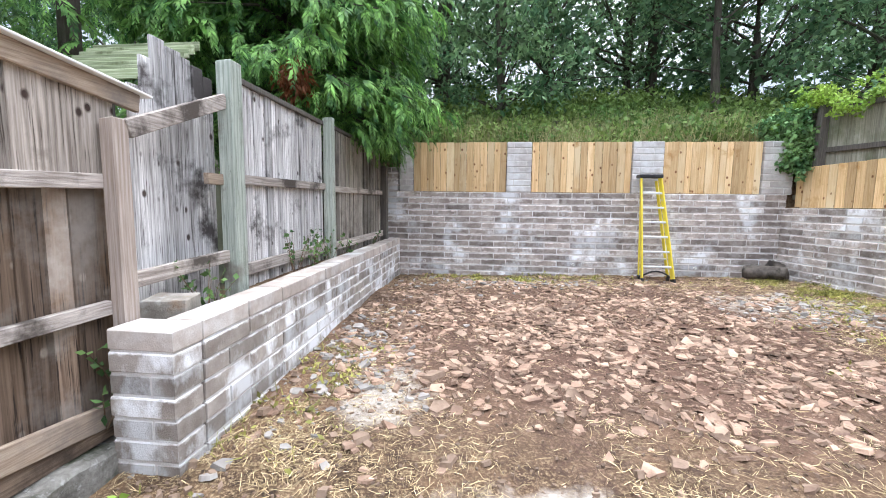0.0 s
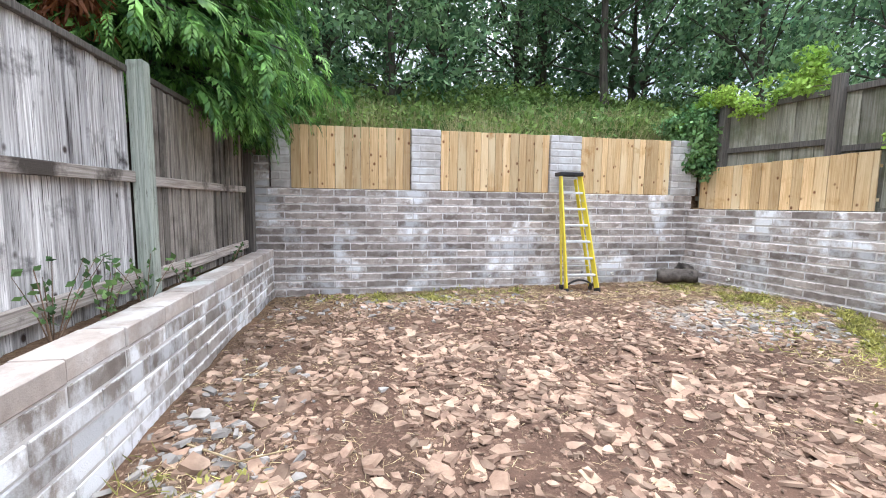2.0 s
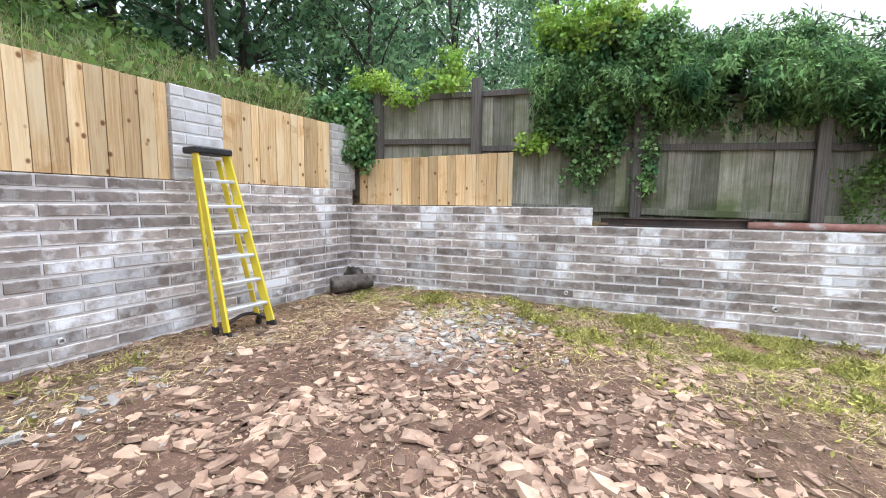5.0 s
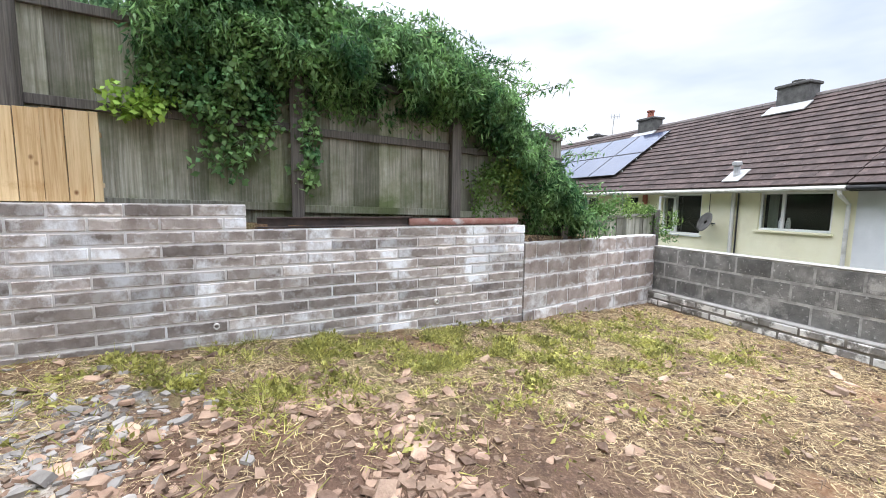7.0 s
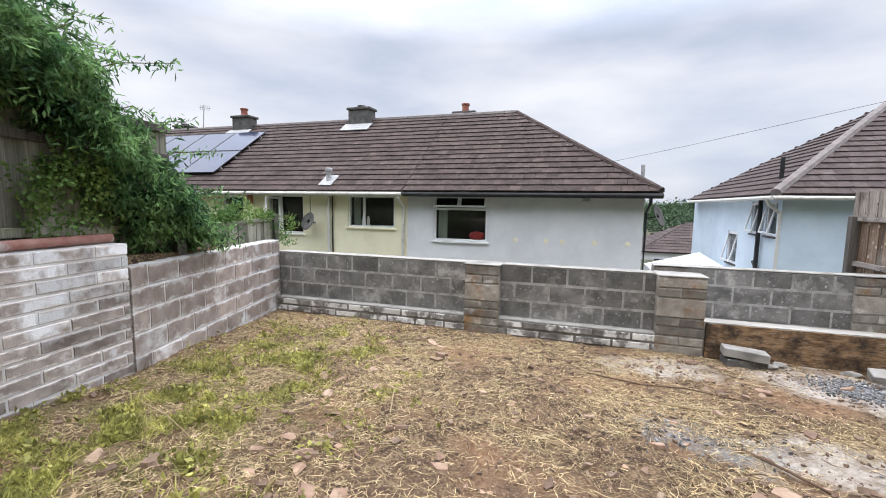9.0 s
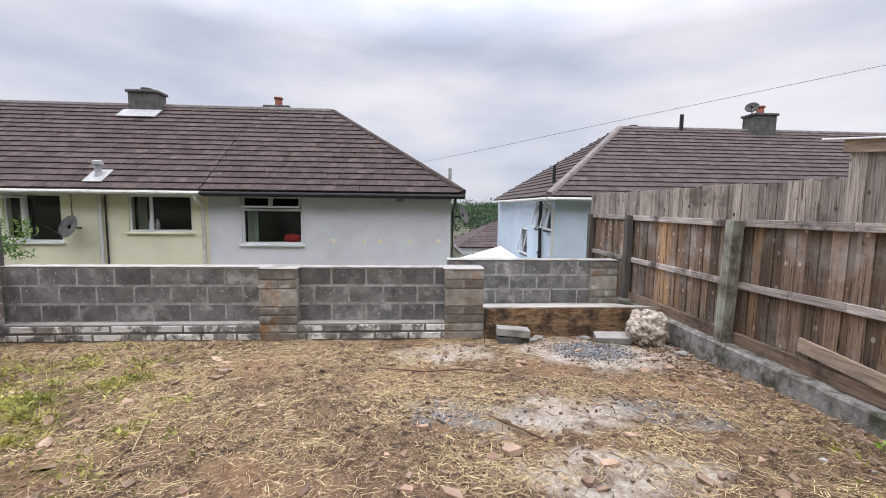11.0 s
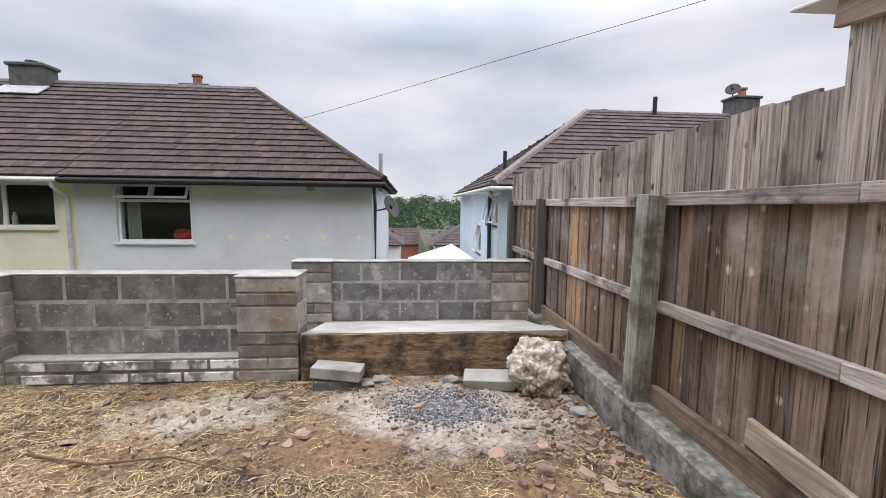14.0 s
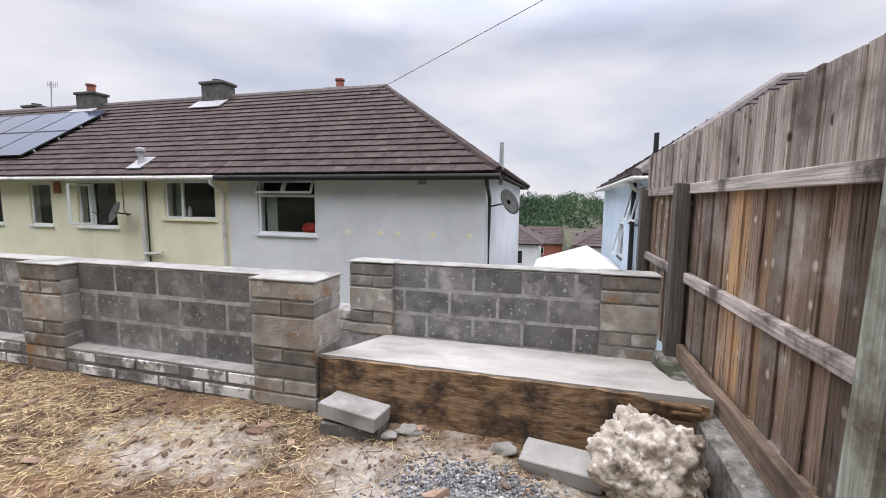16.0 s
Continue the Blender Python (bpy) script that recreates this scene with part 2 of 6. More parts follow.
m_gravel = M("dark_damp_gravel_board", (0.11, 0.075, 0.052), (0.27, 0.195, 0.14), 2.4, (0.07, 0.05, 0.037), 2.2, 0.57, 0.08, 0.85, 0.5, 4, 0.15, (34, 1.1, 34))
m_post_warm = M("brown_gate_post", (0.36, 0.28, 0.23), (0.60, 0.51, 0.45), 2.4, None, rough=0.85, bump=0.4, b_scale=4, rnd=0.1, stretch=GR)
m_new = M("new_pine_board", (0.52, 0.33, 0.15), (0.72, 0.53, 0.30), 2.0, (0.46, 0.26, 0.10), 2.2, 0.64, 0.06, 0.65, 0.25, 4, 0.26, GR, stain2=(0.46, 0.25, 0.10), s2_scale=3.0, s2_at=0.68, knots=(0.20, 0.085, 0.03), alt=(0.74, 0.60, 0.38))
m_ply = M("wet_shuttering_board", (0.11, 0.062, 0.030), (0.42, 0.265, 0.145), 2.6, (0.06, 0.042, 0.03), 3.4, 0.54, 0.07, 0.8, 0.6, 10, 0.1, (2.5, 10, 14), stain2=(0.38, 0.32, 0.26), s2_scale=5, s2_at=0.63)
m_stone = M("pink_sandstone_rubble", (0.225, 0.142, 0.100), (0.445, 0.312, 0.225), 5, (0.15, 0.095, 0.07), 5, 0.58, 0.1, 0.92, 0.6, 60, 0.45, island=True)
m_stone_one = M("pale_sandstone_piece", (0.29, 0.195, 0.138), (0.49, 0.36, 0.265), 6, (0.22, 0.15, 0.11), 6, 0.58, 0.1, 0.92, 0.6, 60, 0.32)
m_stone_grey = M("grey_slate_chips", (0.20, 0.183, 0.165), (0.41, 0.38, 0.35), 5, None, rough=0.9, bump=0.5, b_scale=60, rnd=0.35, island=True)
m_chips = M("dark_gravel_chips", (0.11, 0.112, 0.115), (0.33, 0.33, 0.335), 8, None, rough=0.8, bump=0.3, b_scale=90, rnd=0.6, island=True)
m_straw = M("dry_straw", (0.33, 0.235, 0.12), (0.66, 0.53, 0.32), 5, None, rough=0.85, bump=0, rnd=0.6, island=True)
m_twig = M("brown_twigs", (0.12, 0.075, 0.05), (0.22, 0.15, 0.10), 5, None, rough=0.9, bump=0, rnd=0.4, island=True)
m_lump = M("cemented_aggregate_lump", (0.30, 0.25, 0.20), (0.62, 0.55, 0.46), 14, (0.14, 0.11, 0.085), 9, 0.58, 0.05, 0.95, 1.0, 22, 0, stain2=(0.74, 0.70, 0.63), s2_scale=22, s2_at=0.60)
m_stump = M("dark_rotting_bark", (0.060, 0.050, 0.043), (0.17, 0.145, 0.125), 9, (0.03, 0.026, 0.022), 4, 0.56, 0.06, rough=0.8, bump=0.9, b_scale=40, rnd=0)
m_yellow = M("yellow_fibreglass", (0.72, 0.56, 0.03), (0.80, 0.65, 0.06), 3, (0.55, 0.50, 0.30), 6, 0.66, 0.06, 0.45, 0.1, 60, 0.05, spec=0.5)
m_alu = M("worn_aluminium", (0.62, 0.63, 0.64), (0.74, 0.75, 0.76), 8, None, rough=0.45, bump=0.1, b_scale=80, rnd=0.05, metal=0.6)
m_black = M("black_plastic", (0.018, 0.018, 0.02), (0.04, 0.04, 0.042), 8, None, rough=0.5, bump=0.1, b_scale=80, rnd=0.1)
m_iron = M("rusty_dark_steel", (0.055, 0.045, 0.042), (0.11, 0.08, 0.07), 6, None, rough=0.7, bump=0.3, b_scale=60, rnd=0.1)
m_redpole = M("flaking_red_paint", (0.30, 0.13, 0.10), (0.42, 0.24, 0.20), 7, (0.5, 0.45, 0.42), 5, 0.6, 0.05, 0.7, 0.4, 50, 0.1)
m_render_cream = M("cream_render", (0.84, 0.79, 0.57), (0.88, 0.84, 0.64), 1.6, (0.74, 0.69, 0.50), 0.9, 0.64, 0.12, 0.9, 0.25, 60, 0)
m_render_grey = M("pale_grey_render", (0.70, 0.705, 0.715), (0.77, 0.775, 0.785), 1.4, (0.64, 0.645, 0.655), 0.8, 0.6, 0.12, 0.9, 0.25, 40, 0)
m_render_blue = M("pale_blue_render", (0.58, 0.68, 0.77), (0.65, 0.75, 0.83), 1.4, (0.56, 0.64, 0.72), 0.8, 0.6, 0.12, 0.9, 0.2, 60, 0)
m_render_white = M("white_render", (0.70, 0.70, 0.69), (0.78, 0.78, 0.77), 1.4, None, rough=0.9, bump=0.2, b_scale=60, rnd=0)
m_tile = M("brown_concrete_roof_tile", (0.046, 0.032, 0.029), (0.094, 0.067, 0.060), 4, (0.21, 0.19, 0.175), 7.5, 0.67, 0.04, 0.85, 0.5, 60, 0.24)
m_tile_i = M("brown_concrete_roof_tiles", (0.046, 0.032, 0.029), (0.094, 0.067, 0.060), 4, (0.21, 0.19, 0.175), 7.5, 0.67, 0.04, 0.85, 0.5, 60, 0.24, island=True)
m_tile_blue = M("red_brown_roof_tiles", (0.062, 0.046, 0.043), (0.10, 0.075, 0.07), 4, (0.15, 0.13, 0.125), 1.8, 0.67, 0.08, 0.85, 0.4, 60, 0.2, island=True)
m_ridge = M("grey_ridge_tile", (0.15, 0.13, 0.125), (0.23, 0.205, 0.195), 5, None, rough=0.9, bump=0.4, b_scale=50, rnd=0.15)
m_lead = M("grey_lead_flashing", (0.34, 0.34, 0.34), (0.46, 0.46, 0.455), 6, None, rough=0.6, bump=0.2, b_scale=40, rnd=0.05)
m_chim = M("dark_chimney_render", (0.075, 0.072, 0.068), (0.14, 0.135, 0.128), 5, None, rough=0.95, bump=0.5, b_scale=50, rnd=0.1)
m_pot = M("terracotta_pot", (0.30, 0.10, 0.07), (0.40, 0.16, 0.11), 6, None, rough=0.8, bump=0.2, b_scale=50, rnd=0.1)
m_upvc = M("white_window_plastic", (0.76, 0.77, 0.77), (0.80, 0.80, 0.80), 4, None, rough=0.35, bump=0, rnd=0.02, spec=0.5)
m_fascia = M("white_gutter", (0.62, 0.60, 0.56), (0.72, 0.70, 0.66), 3, (0.45, 0.42, 0.36), 2.5, 0.62, 0.08, 0.5, 0.1, 60, 0.04)
m_gutter_black = M("black_gutter", (0.02, 0.02, 0.021), (0.035, 0.035, 0.036), 4, None, rough=0.45, bump=0.05, b_scale=60, rnd=0.05)
# near-black: the darkness of unlit rooms behind glass is put into the colour
m_inside = M("painted_room_gloom", (0.018, 0.020, 0.018), (0.03, 0.032, 0.03), 2, None, rough=0.9, bump=0, rnd=0)
m_blind = M("pale_curtain", (0.42, 0.47, 0.38), (0.55, 0.60, 0.50), 3, None, rough=0.9, bump=0.2, b_scale=30, rnd=0, stretch=(12, 12, 0.5))
m_red = M("red_cloth", (0.45, 0.02, 0.02), (0.60, 0.05, 0.04), 6, None, rough=0.8, bump=0.2, b_scale=40, rnd=0)
m_solar = M("solar_glass", (0.035, 0.042, 0.075), (0.05, 0.06, 0.10), 1.5, None, rough=0.12, bump=0, rnd=0.08, spec=0.5)
m_glass = glassy("window_glass")
m_canvas = M("white_canvas", (0.76, 0.75, 0.72), (0.82, 0.81, 0.79), 3, None, rough=0.9, bump=0.1, b_scale=40, rnd=0)
m_cedar = leafy("cypress_sprays", (0.045, 0.13, 0.04), (0.27, 0.50, 0.13), 0.45, 4.5, 0.4)
m_cedar_dead = leafy("browned_cypress_spray", (0.20, 0.07, 0.03), (0.28, 0.10, 0.04), 0.3, 1.0)
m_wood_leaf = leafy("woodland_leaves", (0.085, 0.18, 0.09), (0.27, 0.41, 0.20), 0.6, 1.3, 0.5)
# darker copy of the woodland leaves, with the wood's shade in its colour
m_wood_leaf_far = leafy("shade_toned_woodland_leaves", (0.06, 0.13, 0.07), (0.15, 0.25, 0.13), 0.55, 0.5, 0.45)
m_valley = leafy("valley_treetops", (0.030, 0.060, 0.034), (0.075, 0.125, 0.055), 0.45, 0.06, 0.2)
m_bramble = leafy("bramble_leaves", (0.10, 0.19, 0.05), (0.23, 0.32, 0.09), 0.45, 0.8, 0.35)
m_ivy = leafy("ivy_leaves", (0.09, 0.21, 0.085), (0.27, 0.43, 0.17), 0.5, 3.0, 0.3)
m_jas = leafy("arching_shrub_leaves", (0.045, 0.12, 0.048), (0.25, 0.41, 0.155), 0.6, 3.0, 0.45)
m_weed = leafy("dull_weed_leaves", (0.055, 0.12, 0.045), (0.15, 0.25, 0.08), 0.5, 3.0, 0.3)
m_bright = leafy("bright_hop_leaves", (0.20, 0.36, 0.06), (0.36, 0.50, 0.10), 0.4, 1.2, 0.35)
m_grass = leafy("fresh_grass", (0.25, 0.25, 0.075), (0.50, 0.48, 0.15), 0.55, 4.0, 0.35)
m_drygrass = leafy("tall_dry_grass", (0.27, 0.26, 0.12), (0.40, 0.38, 0.19), 0.35, 1.0)
m_bark = M("dark_bark", (0.05, 0.042, 0.034), (0.10, 0.085, 0.07), 3, (0.09, 0.10, 0.06), 2, 0.6, 0.1, 0.95, 0.9, 20, 0, (6, 6, 1))
m_stem = M("green_brown_stem", (0.10, 0.09, 0.05), (0.18, 0.16, 0.09), 4, None, rough=0.9, bump=0.3, b_scale=30, rnd=0)

# ---- building helpers ----
def link_mesh(name, me, material, parent=None, label=""):
    ob = new(name, me)
    if material and not me.materials:
        me.materials.append(material)
    if parent is not None:
        ob.parent = parent
    if label:
        ob["label"] = label
    return ob


def part(name, bm, material, parent=None, label="", smooth=False):
    me = bpy.data.meshes.new(name)
    bm.to_mesh(me)
    bm.free()
    if smooth:
        for p in me.polygons:
            p.use_smooth = True
    return link_mesh(name, me, material, parent, label)


def sheet(name, verts, faces, material, parent=None, label="", smooth=False):
    me = bpy.data.meshes.new(name)
    me.from_pydata([tuple(v) for v in verts], [], [tuple(f) for f in faces])
    me.update()
    if smooth:
        for p in me.polygons:
            p.use_smooth = True
    return link_mesh(name, me, material, parent, label)


def quads(name, pts, material, parent=None, label=""):
    """Loose four-cornered leaves from an array (count, 4, 3)."""
    pts = np.asarray(pts, dtype=np.float32)
    k = len(pts)
    me = bpy.data.meshes.new(name)
    me.vertices.add(k * 4)
    me.vertices.foreach_set("co", pts.reshape(-1))
    me.loops.add(k * 4)
    me.loops.foreach_set("vertex_index", np.arange(k * 4, dtype=np.int32))
    me.polygons.add(k)
    me.polygons.foreach_set("loop_start", np.arange(0, k * 4, 4, dtype=np.int32))
    me.update(calc_edges=True)
    me.validate()
    return link_mesh(name, me, material, parent, label)


def empty(name, label, category, at=(0, 0, 0), group="", kind=""):
    ob = new(name)
    ob.location = at
    return tagged(ob, label, category, group, kind)


def box(bm, x0, x1, y0, y1, z0, z1, bevel=0.0):
    before = set(bm.verts)
    bmesh.ops.create_cube(bm, size=1, matrix=Matrix.Translation(((x0 + x1) / 2, (y0 + y1) / 2, (z0 + z1) / 2)) @ Matrix.Diagonal((abs(x1 - x0), abs(y1 - y0), abs(z1 - z0), 1)))
    if bevel:
        vs = [v for v in bm.verts if v not in before]
        es = list({e for v in vs for e in v.link_edges})
        bmesh.ops.bevel(bm, geom=es, offset=bevel, segments=1, affect="EDGES")


def boxed(x0, x1, y0, y1, z0, z1, bevel=0.0):
    bm = bmesh.new()
    box(bm, x0, x1, y0, y1, z0, z1, bevel)
    return bm


def beam(bm, a, b, w, h, bevel=0.004):
    """A squared timber from a to b, w across and h deep."""
    a, b = Vector(a), Vector(b)
    q = (b - a).to_track_quat("Z", "Y").to_matrix().to_4x4()
    before = set(bm.verts)
    bmesh.ops.create_cube(bm, size=1, matrix=Matrix.Translation((a + b) / 2) @ q @ Matrix.Diagonal((w, h, (b - a).length, 1)))
    if bevel:
        es = list({e for v in bm.verts if v not in before for e in v.link_edges})
        bmesh.ops.bevel(bm, geom=es, offset=bevel, segments=1, affect="EDGES")


def tube(bm, pts, radii, sides=8):
    """A round limb through points, tapering by radii."""
    rings = []
    for i, p in enumerate(pts):
        p = Vector(p)
        d = (Vector(pts[min(i + 1, len(pts) - 1)]) - Vector(pts[max(i - 1, 0)])).normalized()
        q = d.to_track_quat("Z", "Y")
        r = radii[i] if hasattr(radii, "__len__") else radii
        rings.append([bm.verts.new(p + q @ Vector((r * math.cos(2 * math.pi * k / sides), r * math.sin(2 * math.pi * k / sides), 0))) for k in range(sides)])
    for r0, r1 in zip(rings, rings[1:]):
        for k in range(sides):
            bm.faces.new((r0[k], r0[(k + 1) % sides], r1[(k + 1) % sides], r1[k]))
    bm.faces.new(rings[0][::-1])
    bm.faces.new(rings[-1])


def lathe(bm, at, profile, sides=12):
    tube(bm, [(at[0], at[1], at[2] + z) for r, z in profile], [r for r, z in profile], sides)


# ---- the lie of the land ----
def rw_x(y):
    """Face of the long side wall, which bends where the block changes."""
    return 5.12 + (8.05 - y) * 0.1426 if y > 1.39 else 6.07 + (1.39 - y) * 0.272


def yard_z(x, y):
    z = float(np.interp(y, [-1.8, -0.6, 0.8, 2.3, 4.5, 6.3, 8.2], [-0.13, -0.09, 0.0, 0.08, 0.19, 0.24, 0.19]))
    z += 0.022 * (min(max(x, -2.0), 6.0) - 1.7) * min(max((y - 2) / 5, 0), 1)
    return z


def land_z(x, y):
    if y > 8.16:
        d = y - 8.16
        z = 2.25 + 0.36 * min(d, 9) + 0.16 * max(0, min(d - 9, 40)) + 0.02 * max(0, d - 49)
        return z + 0.25 * noise.noise((x * 0.35, y * 0.35, 3.0)) * min(d, 1)
    if x < -2.06:
        return 0.3 if y > -1.5 else max(-2.6, 0.3 - (-1.5 - y) * 0.9)
    if x > rw_x(y) + 0.12 and y > -1.75:
        return 1.0 + 0.06 * max(min(y, 8) + 1, 0)
    if y < -2.95 or (y < -1.8 and x > 0.96):
        d = -1.8 - y
        near = -2.5 - 0.02 * max(0, d)
        far = np.interp(d, [0, 18, 40, 120, 400, 1600], [near, -3.0, -6.5, -11, -16, -22])
        return float(far)
    return yard_z(x, y)


def graded(lo, hi, step, reach):
    mid = list(np.arange(lo, hi + step / 2, step))
    out_hi, out_lo, s, a, b = [], [], step, hi, lo
    while a < reach:
        s *= 1.28
        a += s
        b -= s
        out_hi.append(a)
        out_lo.append(b)
    return np.array(out_lo[::-1] + mid + out_hi)


def build_ground():
    xs, ys = graded(-2.1, 7.1, 0.055, 1800), graded(-2.96, 8.25, 0.055, 1800)
    verts = []
    for y in ys:
        for x in xs:
            z = land_z(x, y)
            if -2.06 < x < rw_x(y) + 0.12 and -1.8 < y < 8.16:
                z += 0.030 * noise.noise((x * 1.1, y * 1.1, 0)) + 0.020 * noise.noise((x * 4.1, y * 4.1, 7)) + 0.017 * noise.noise((x * 9, y * 9, 2))
            verts.append((x, y, z))
    w = len(xs)
    faces = [(j * w + i, j * w + i + 1, (j + 1) * w + i + 1, (j + 1) * w + i) for j in range(len(ys) - 1) for i in range(w - 1)]
    return sheet("ground", verts, faces, m_ground, smooth=True)


def ground_material():
    """Red-brown soil, tan straw litter, grey dust and green flecks, spread by place."""
    mat = bpy.data.materials.new("yard_soil")
    mat.use_nodes = True
    n, l = links_of(mat)
    b = n["Principled BSDF"]
    geo = n.new("ShaderNodeNewGeometry")

    def noi(sc, det=6.0, ro=0.65):
        t = n.new("ShaderNodeTexNoise")
        t.inputs["Scale"].default_value, t.inputs["Detail"].default_value, t.inputs["Roughness"].default_value = sc, det, ro
        l.new(geo.outputs["Position"], t.inputs["Vector"])
        return t.outputs["Fac"]

    def math_n(op, a, c):
        m = n.new("ShaderNodeMath")
        m.operation = op
        for sock, v in zip(m.inputs, (a, c)):
            if isinstance(v, (int, float)):
                sock.default_value = v
            else:
                l.new(v, sock)
        return m.outputs[0]

    def rng(f, a, c):
        r = n.new("ShaderNodeMapRange")
        r.inputs["From Min"].default_value, r.inputs["From Max"].default_value = a, c
        l.new(f, r.inputs["Value"])
        return r.outputs["Result"]

    def mix(f, a, c):
        x = n.new("ShaderNodeMixRGB")
        l.new(f, x.inputs[0])
        for sock, v in ((x.inputs[1], a), (x.inputs[2], c)):
            if isinstance(v, tuple):
                sock.default_value = (*v, 1)
            else:
                l.new(v, sock)
        return x.outputs[0]

    rough_edge = noi(1.3)

    def patch(x, y, rx, ry, soft=0.5, edge=1.6):
        mp = n.new("ShaderNodeMapping")
        mp.vector_type = "TEXTURE"
        mp.inputs["Location"].default_value = (x, y, 0)
        mp.inputs["Scale"].default_value = (rx, ry, 1000)
        l.new(geo.outputs["Position"], mp.inputs["Vector"])
        ln = n.new("ShaderNodeVectorMath")
        ln.operation = "LENGTH"
        l.new(mp.outputs["Vector"], ln.inputs[0])
        d = math_n("ADD", ln.outputs["Value"], math_n("MULTIPLY", math_n("SUBTRACT", rough_edge, 0.5), edge))
        return rng(d, 1 + soft / 2, 1 - soft / 2)

    fine = noi(26)
    broad = noi(0.9, 3.0)
    tan = mix(rng(noi(4.5), 0.35, 0.65), (0.052, 0.032, 0.021), (0.20, 0.130, 0.078))
    tan = mix(rng(noi(60, 3), 0.47, 0.68), tan, (0.42, 0.31, 0.185))
    tan = mix(rng(noi(13, 4), 0.54, 0.62), tan, (0.058, 0.040, 0.029))
    tan = mix(rng(broad, 0.50, 0.62), tan, mix(rng(fine, 0.42, 0.62), (0.20, 0.115, 0.065), (0.34, 0.22, 0.135)))
    red = mix(rng(noi(4), 0.3, 0.7), (0.072, 0.044, 0.034), (0.185, 0.112, 0.080))
    red = mix(rng(fine, 0.53, 0.70), red, (0.33, 0.215, 0.15))
    dust = mix(rng(fine, 0.4, 0.65), (0.36, 0.31, 0.255), (0.56, 0.505, 0.445))
    grey = mix(rng(noi(40), 0.4, 0.65), (0.16, 0.165, 0.17), (0.34, 0.345, 0.35))
    green = mix(rng(fine, 0.4, 0.65), (0.14, 0.135, 0.05), (0.26, 0.25, 0.10))
    col = mix(patch(1.3, 4.9, 3.3, 2.7, 0.7, 1.0), tan, red)
    col = mix(rng(math_n("MULTIPLY", patch(5.0, 3.2, 1.6, 3.6, 0.8), noi(3.0)), 0.46, 0.72), col, green)
    col = mix(rng(math_n("MULTIPLY", patch(0.6, 7.5, 1.6, 0.8, 0.8), rough_edge), 0.42, 0.75), col, green)
    for x, y, rx, ry in ((3.75, 5.75, 1.0, 0.75), (-0.75, 2.85, 0.42, 0.5), (0.3, 1.75, 0.8, 0.35), (-0.9, -0.85, 1.3, 0.75), (0.25, 0.85, 0.75, 0.45), (1.2, -0.9, 0.8, 0.4)):
        col = mix(rng(math_n("MULTIPLY", patch(x, y, rx, ry, 0.9, 2.2), noi(4.5)), 0.28, 0.54), col, dust)
    for x, y, rx, ry in ((-0.75, -0.9, 0.5, 0.35), (1.1, 0.75, 0.65, 0.4), (-0.65, 0.85, 0.55, 0.4), (4.3, 5.3, 0.5, 0.4)):
        col = mix(rng(math_n("MULTIPLY", patch(x, y, rx, ry, 0.9, 2.4), noi(5.5)), 0.36, 0.62), col, grey)
    far = patch(2.2, 3.0, 6.2, 7.4, 0.1, 0.2)
    col = mix(far, mix(rng(noi(0.4), 0.4, 0.6), (0.060, 0.066, 0.042), (0.12, 0.118, 0.082)), col)
    l.new(col, b.inputs["Base Color"])
    b.inputs["Roughness"].default_value = 0.97
    b.inputs["Specular IOR Level"].default_value = 0.15
    bp = n.new("ShaderNodeBump")
    bp.inputs["Strength"].default_value, bp.inputs["Distance"].default_value = 0.8, 0.02
    l.new(math_n("ADD", noi(30), noi(90, 3)), bp.inputs["Height"])
    l.new(bp.outputs["Normal"], b.inputs["Normal"])
    return mat


m_ground = ground_material()
ground = tagged(build_ground(), "bare trodden soil with straw litter and stone rubble", "ground", kind="structure")

# ---- block walls ----
RND = random.Random(11)
BLOCK_MESH = {}


def block_mesh(key, L, h, d, chamfer=0.007):
    """One block: length along x, the face at y = 0, body behind."""
    if key not in BLOCK_MESH:
        bm = boxed(-L / 2, L / 2, 0, d, -h / 2, h / 2, chamfer)
        me = bpy.data.meshes.new("block")
        bm.to_mesh(me)
        bm.free()
        BLOCK_MESH[key] = me
    return BLOCK_MESH[key]


def lay(parent, p0, p1, z0, courses, depth, material, tag, joint=0.017, length=0.475, jitter=0.003, first=0.0, close=False):
    """Courses of blocks from p0 to p1 (the face, with the body on the far side to the left of the way): (height, from s, to s) each."""
    a, b = Vector((*p0, 0)), Vector((*p1, 0))
    run = (b - a).length
    d = (b - a) / run
    ang = math.atan2(d.y, d.x)
    back = Vector((-d.y, d.x, 0))
    z = z0
    for i, (h, s0, s1) in enumerate(courses):
        s1 = run if s1 is None else s1
        s = s0 - (length / 2 if i % 2 else 0) - first
        while s < s1 - 0.02:
            e0, e1 = max(s, s0), min(s + length, s1)
            if e1 - e0 > 0.04:
                key = (tag, round(h, 3))
                me = block_mesh(key, 1.0, h - joint, depth)
                if not me.materials:
                    me.materials.append(material)
                ob = new("block", me)
                ob.parent = parent
                mid = a + d * ((e0 + e1) / 2) + back * RND.uniform(-jitter, jitter)
                ob.location = (mid.x, mid.y, z + h / 2 + RND.uniform(-0.0015, 0.0015))
                ob.rotation_euler = (0, 0, ang + RND.uniform(-0.003, 0.003))
                ob.scale = (e1 - e0 - joint, 1, 1)
            s += length
        z += h


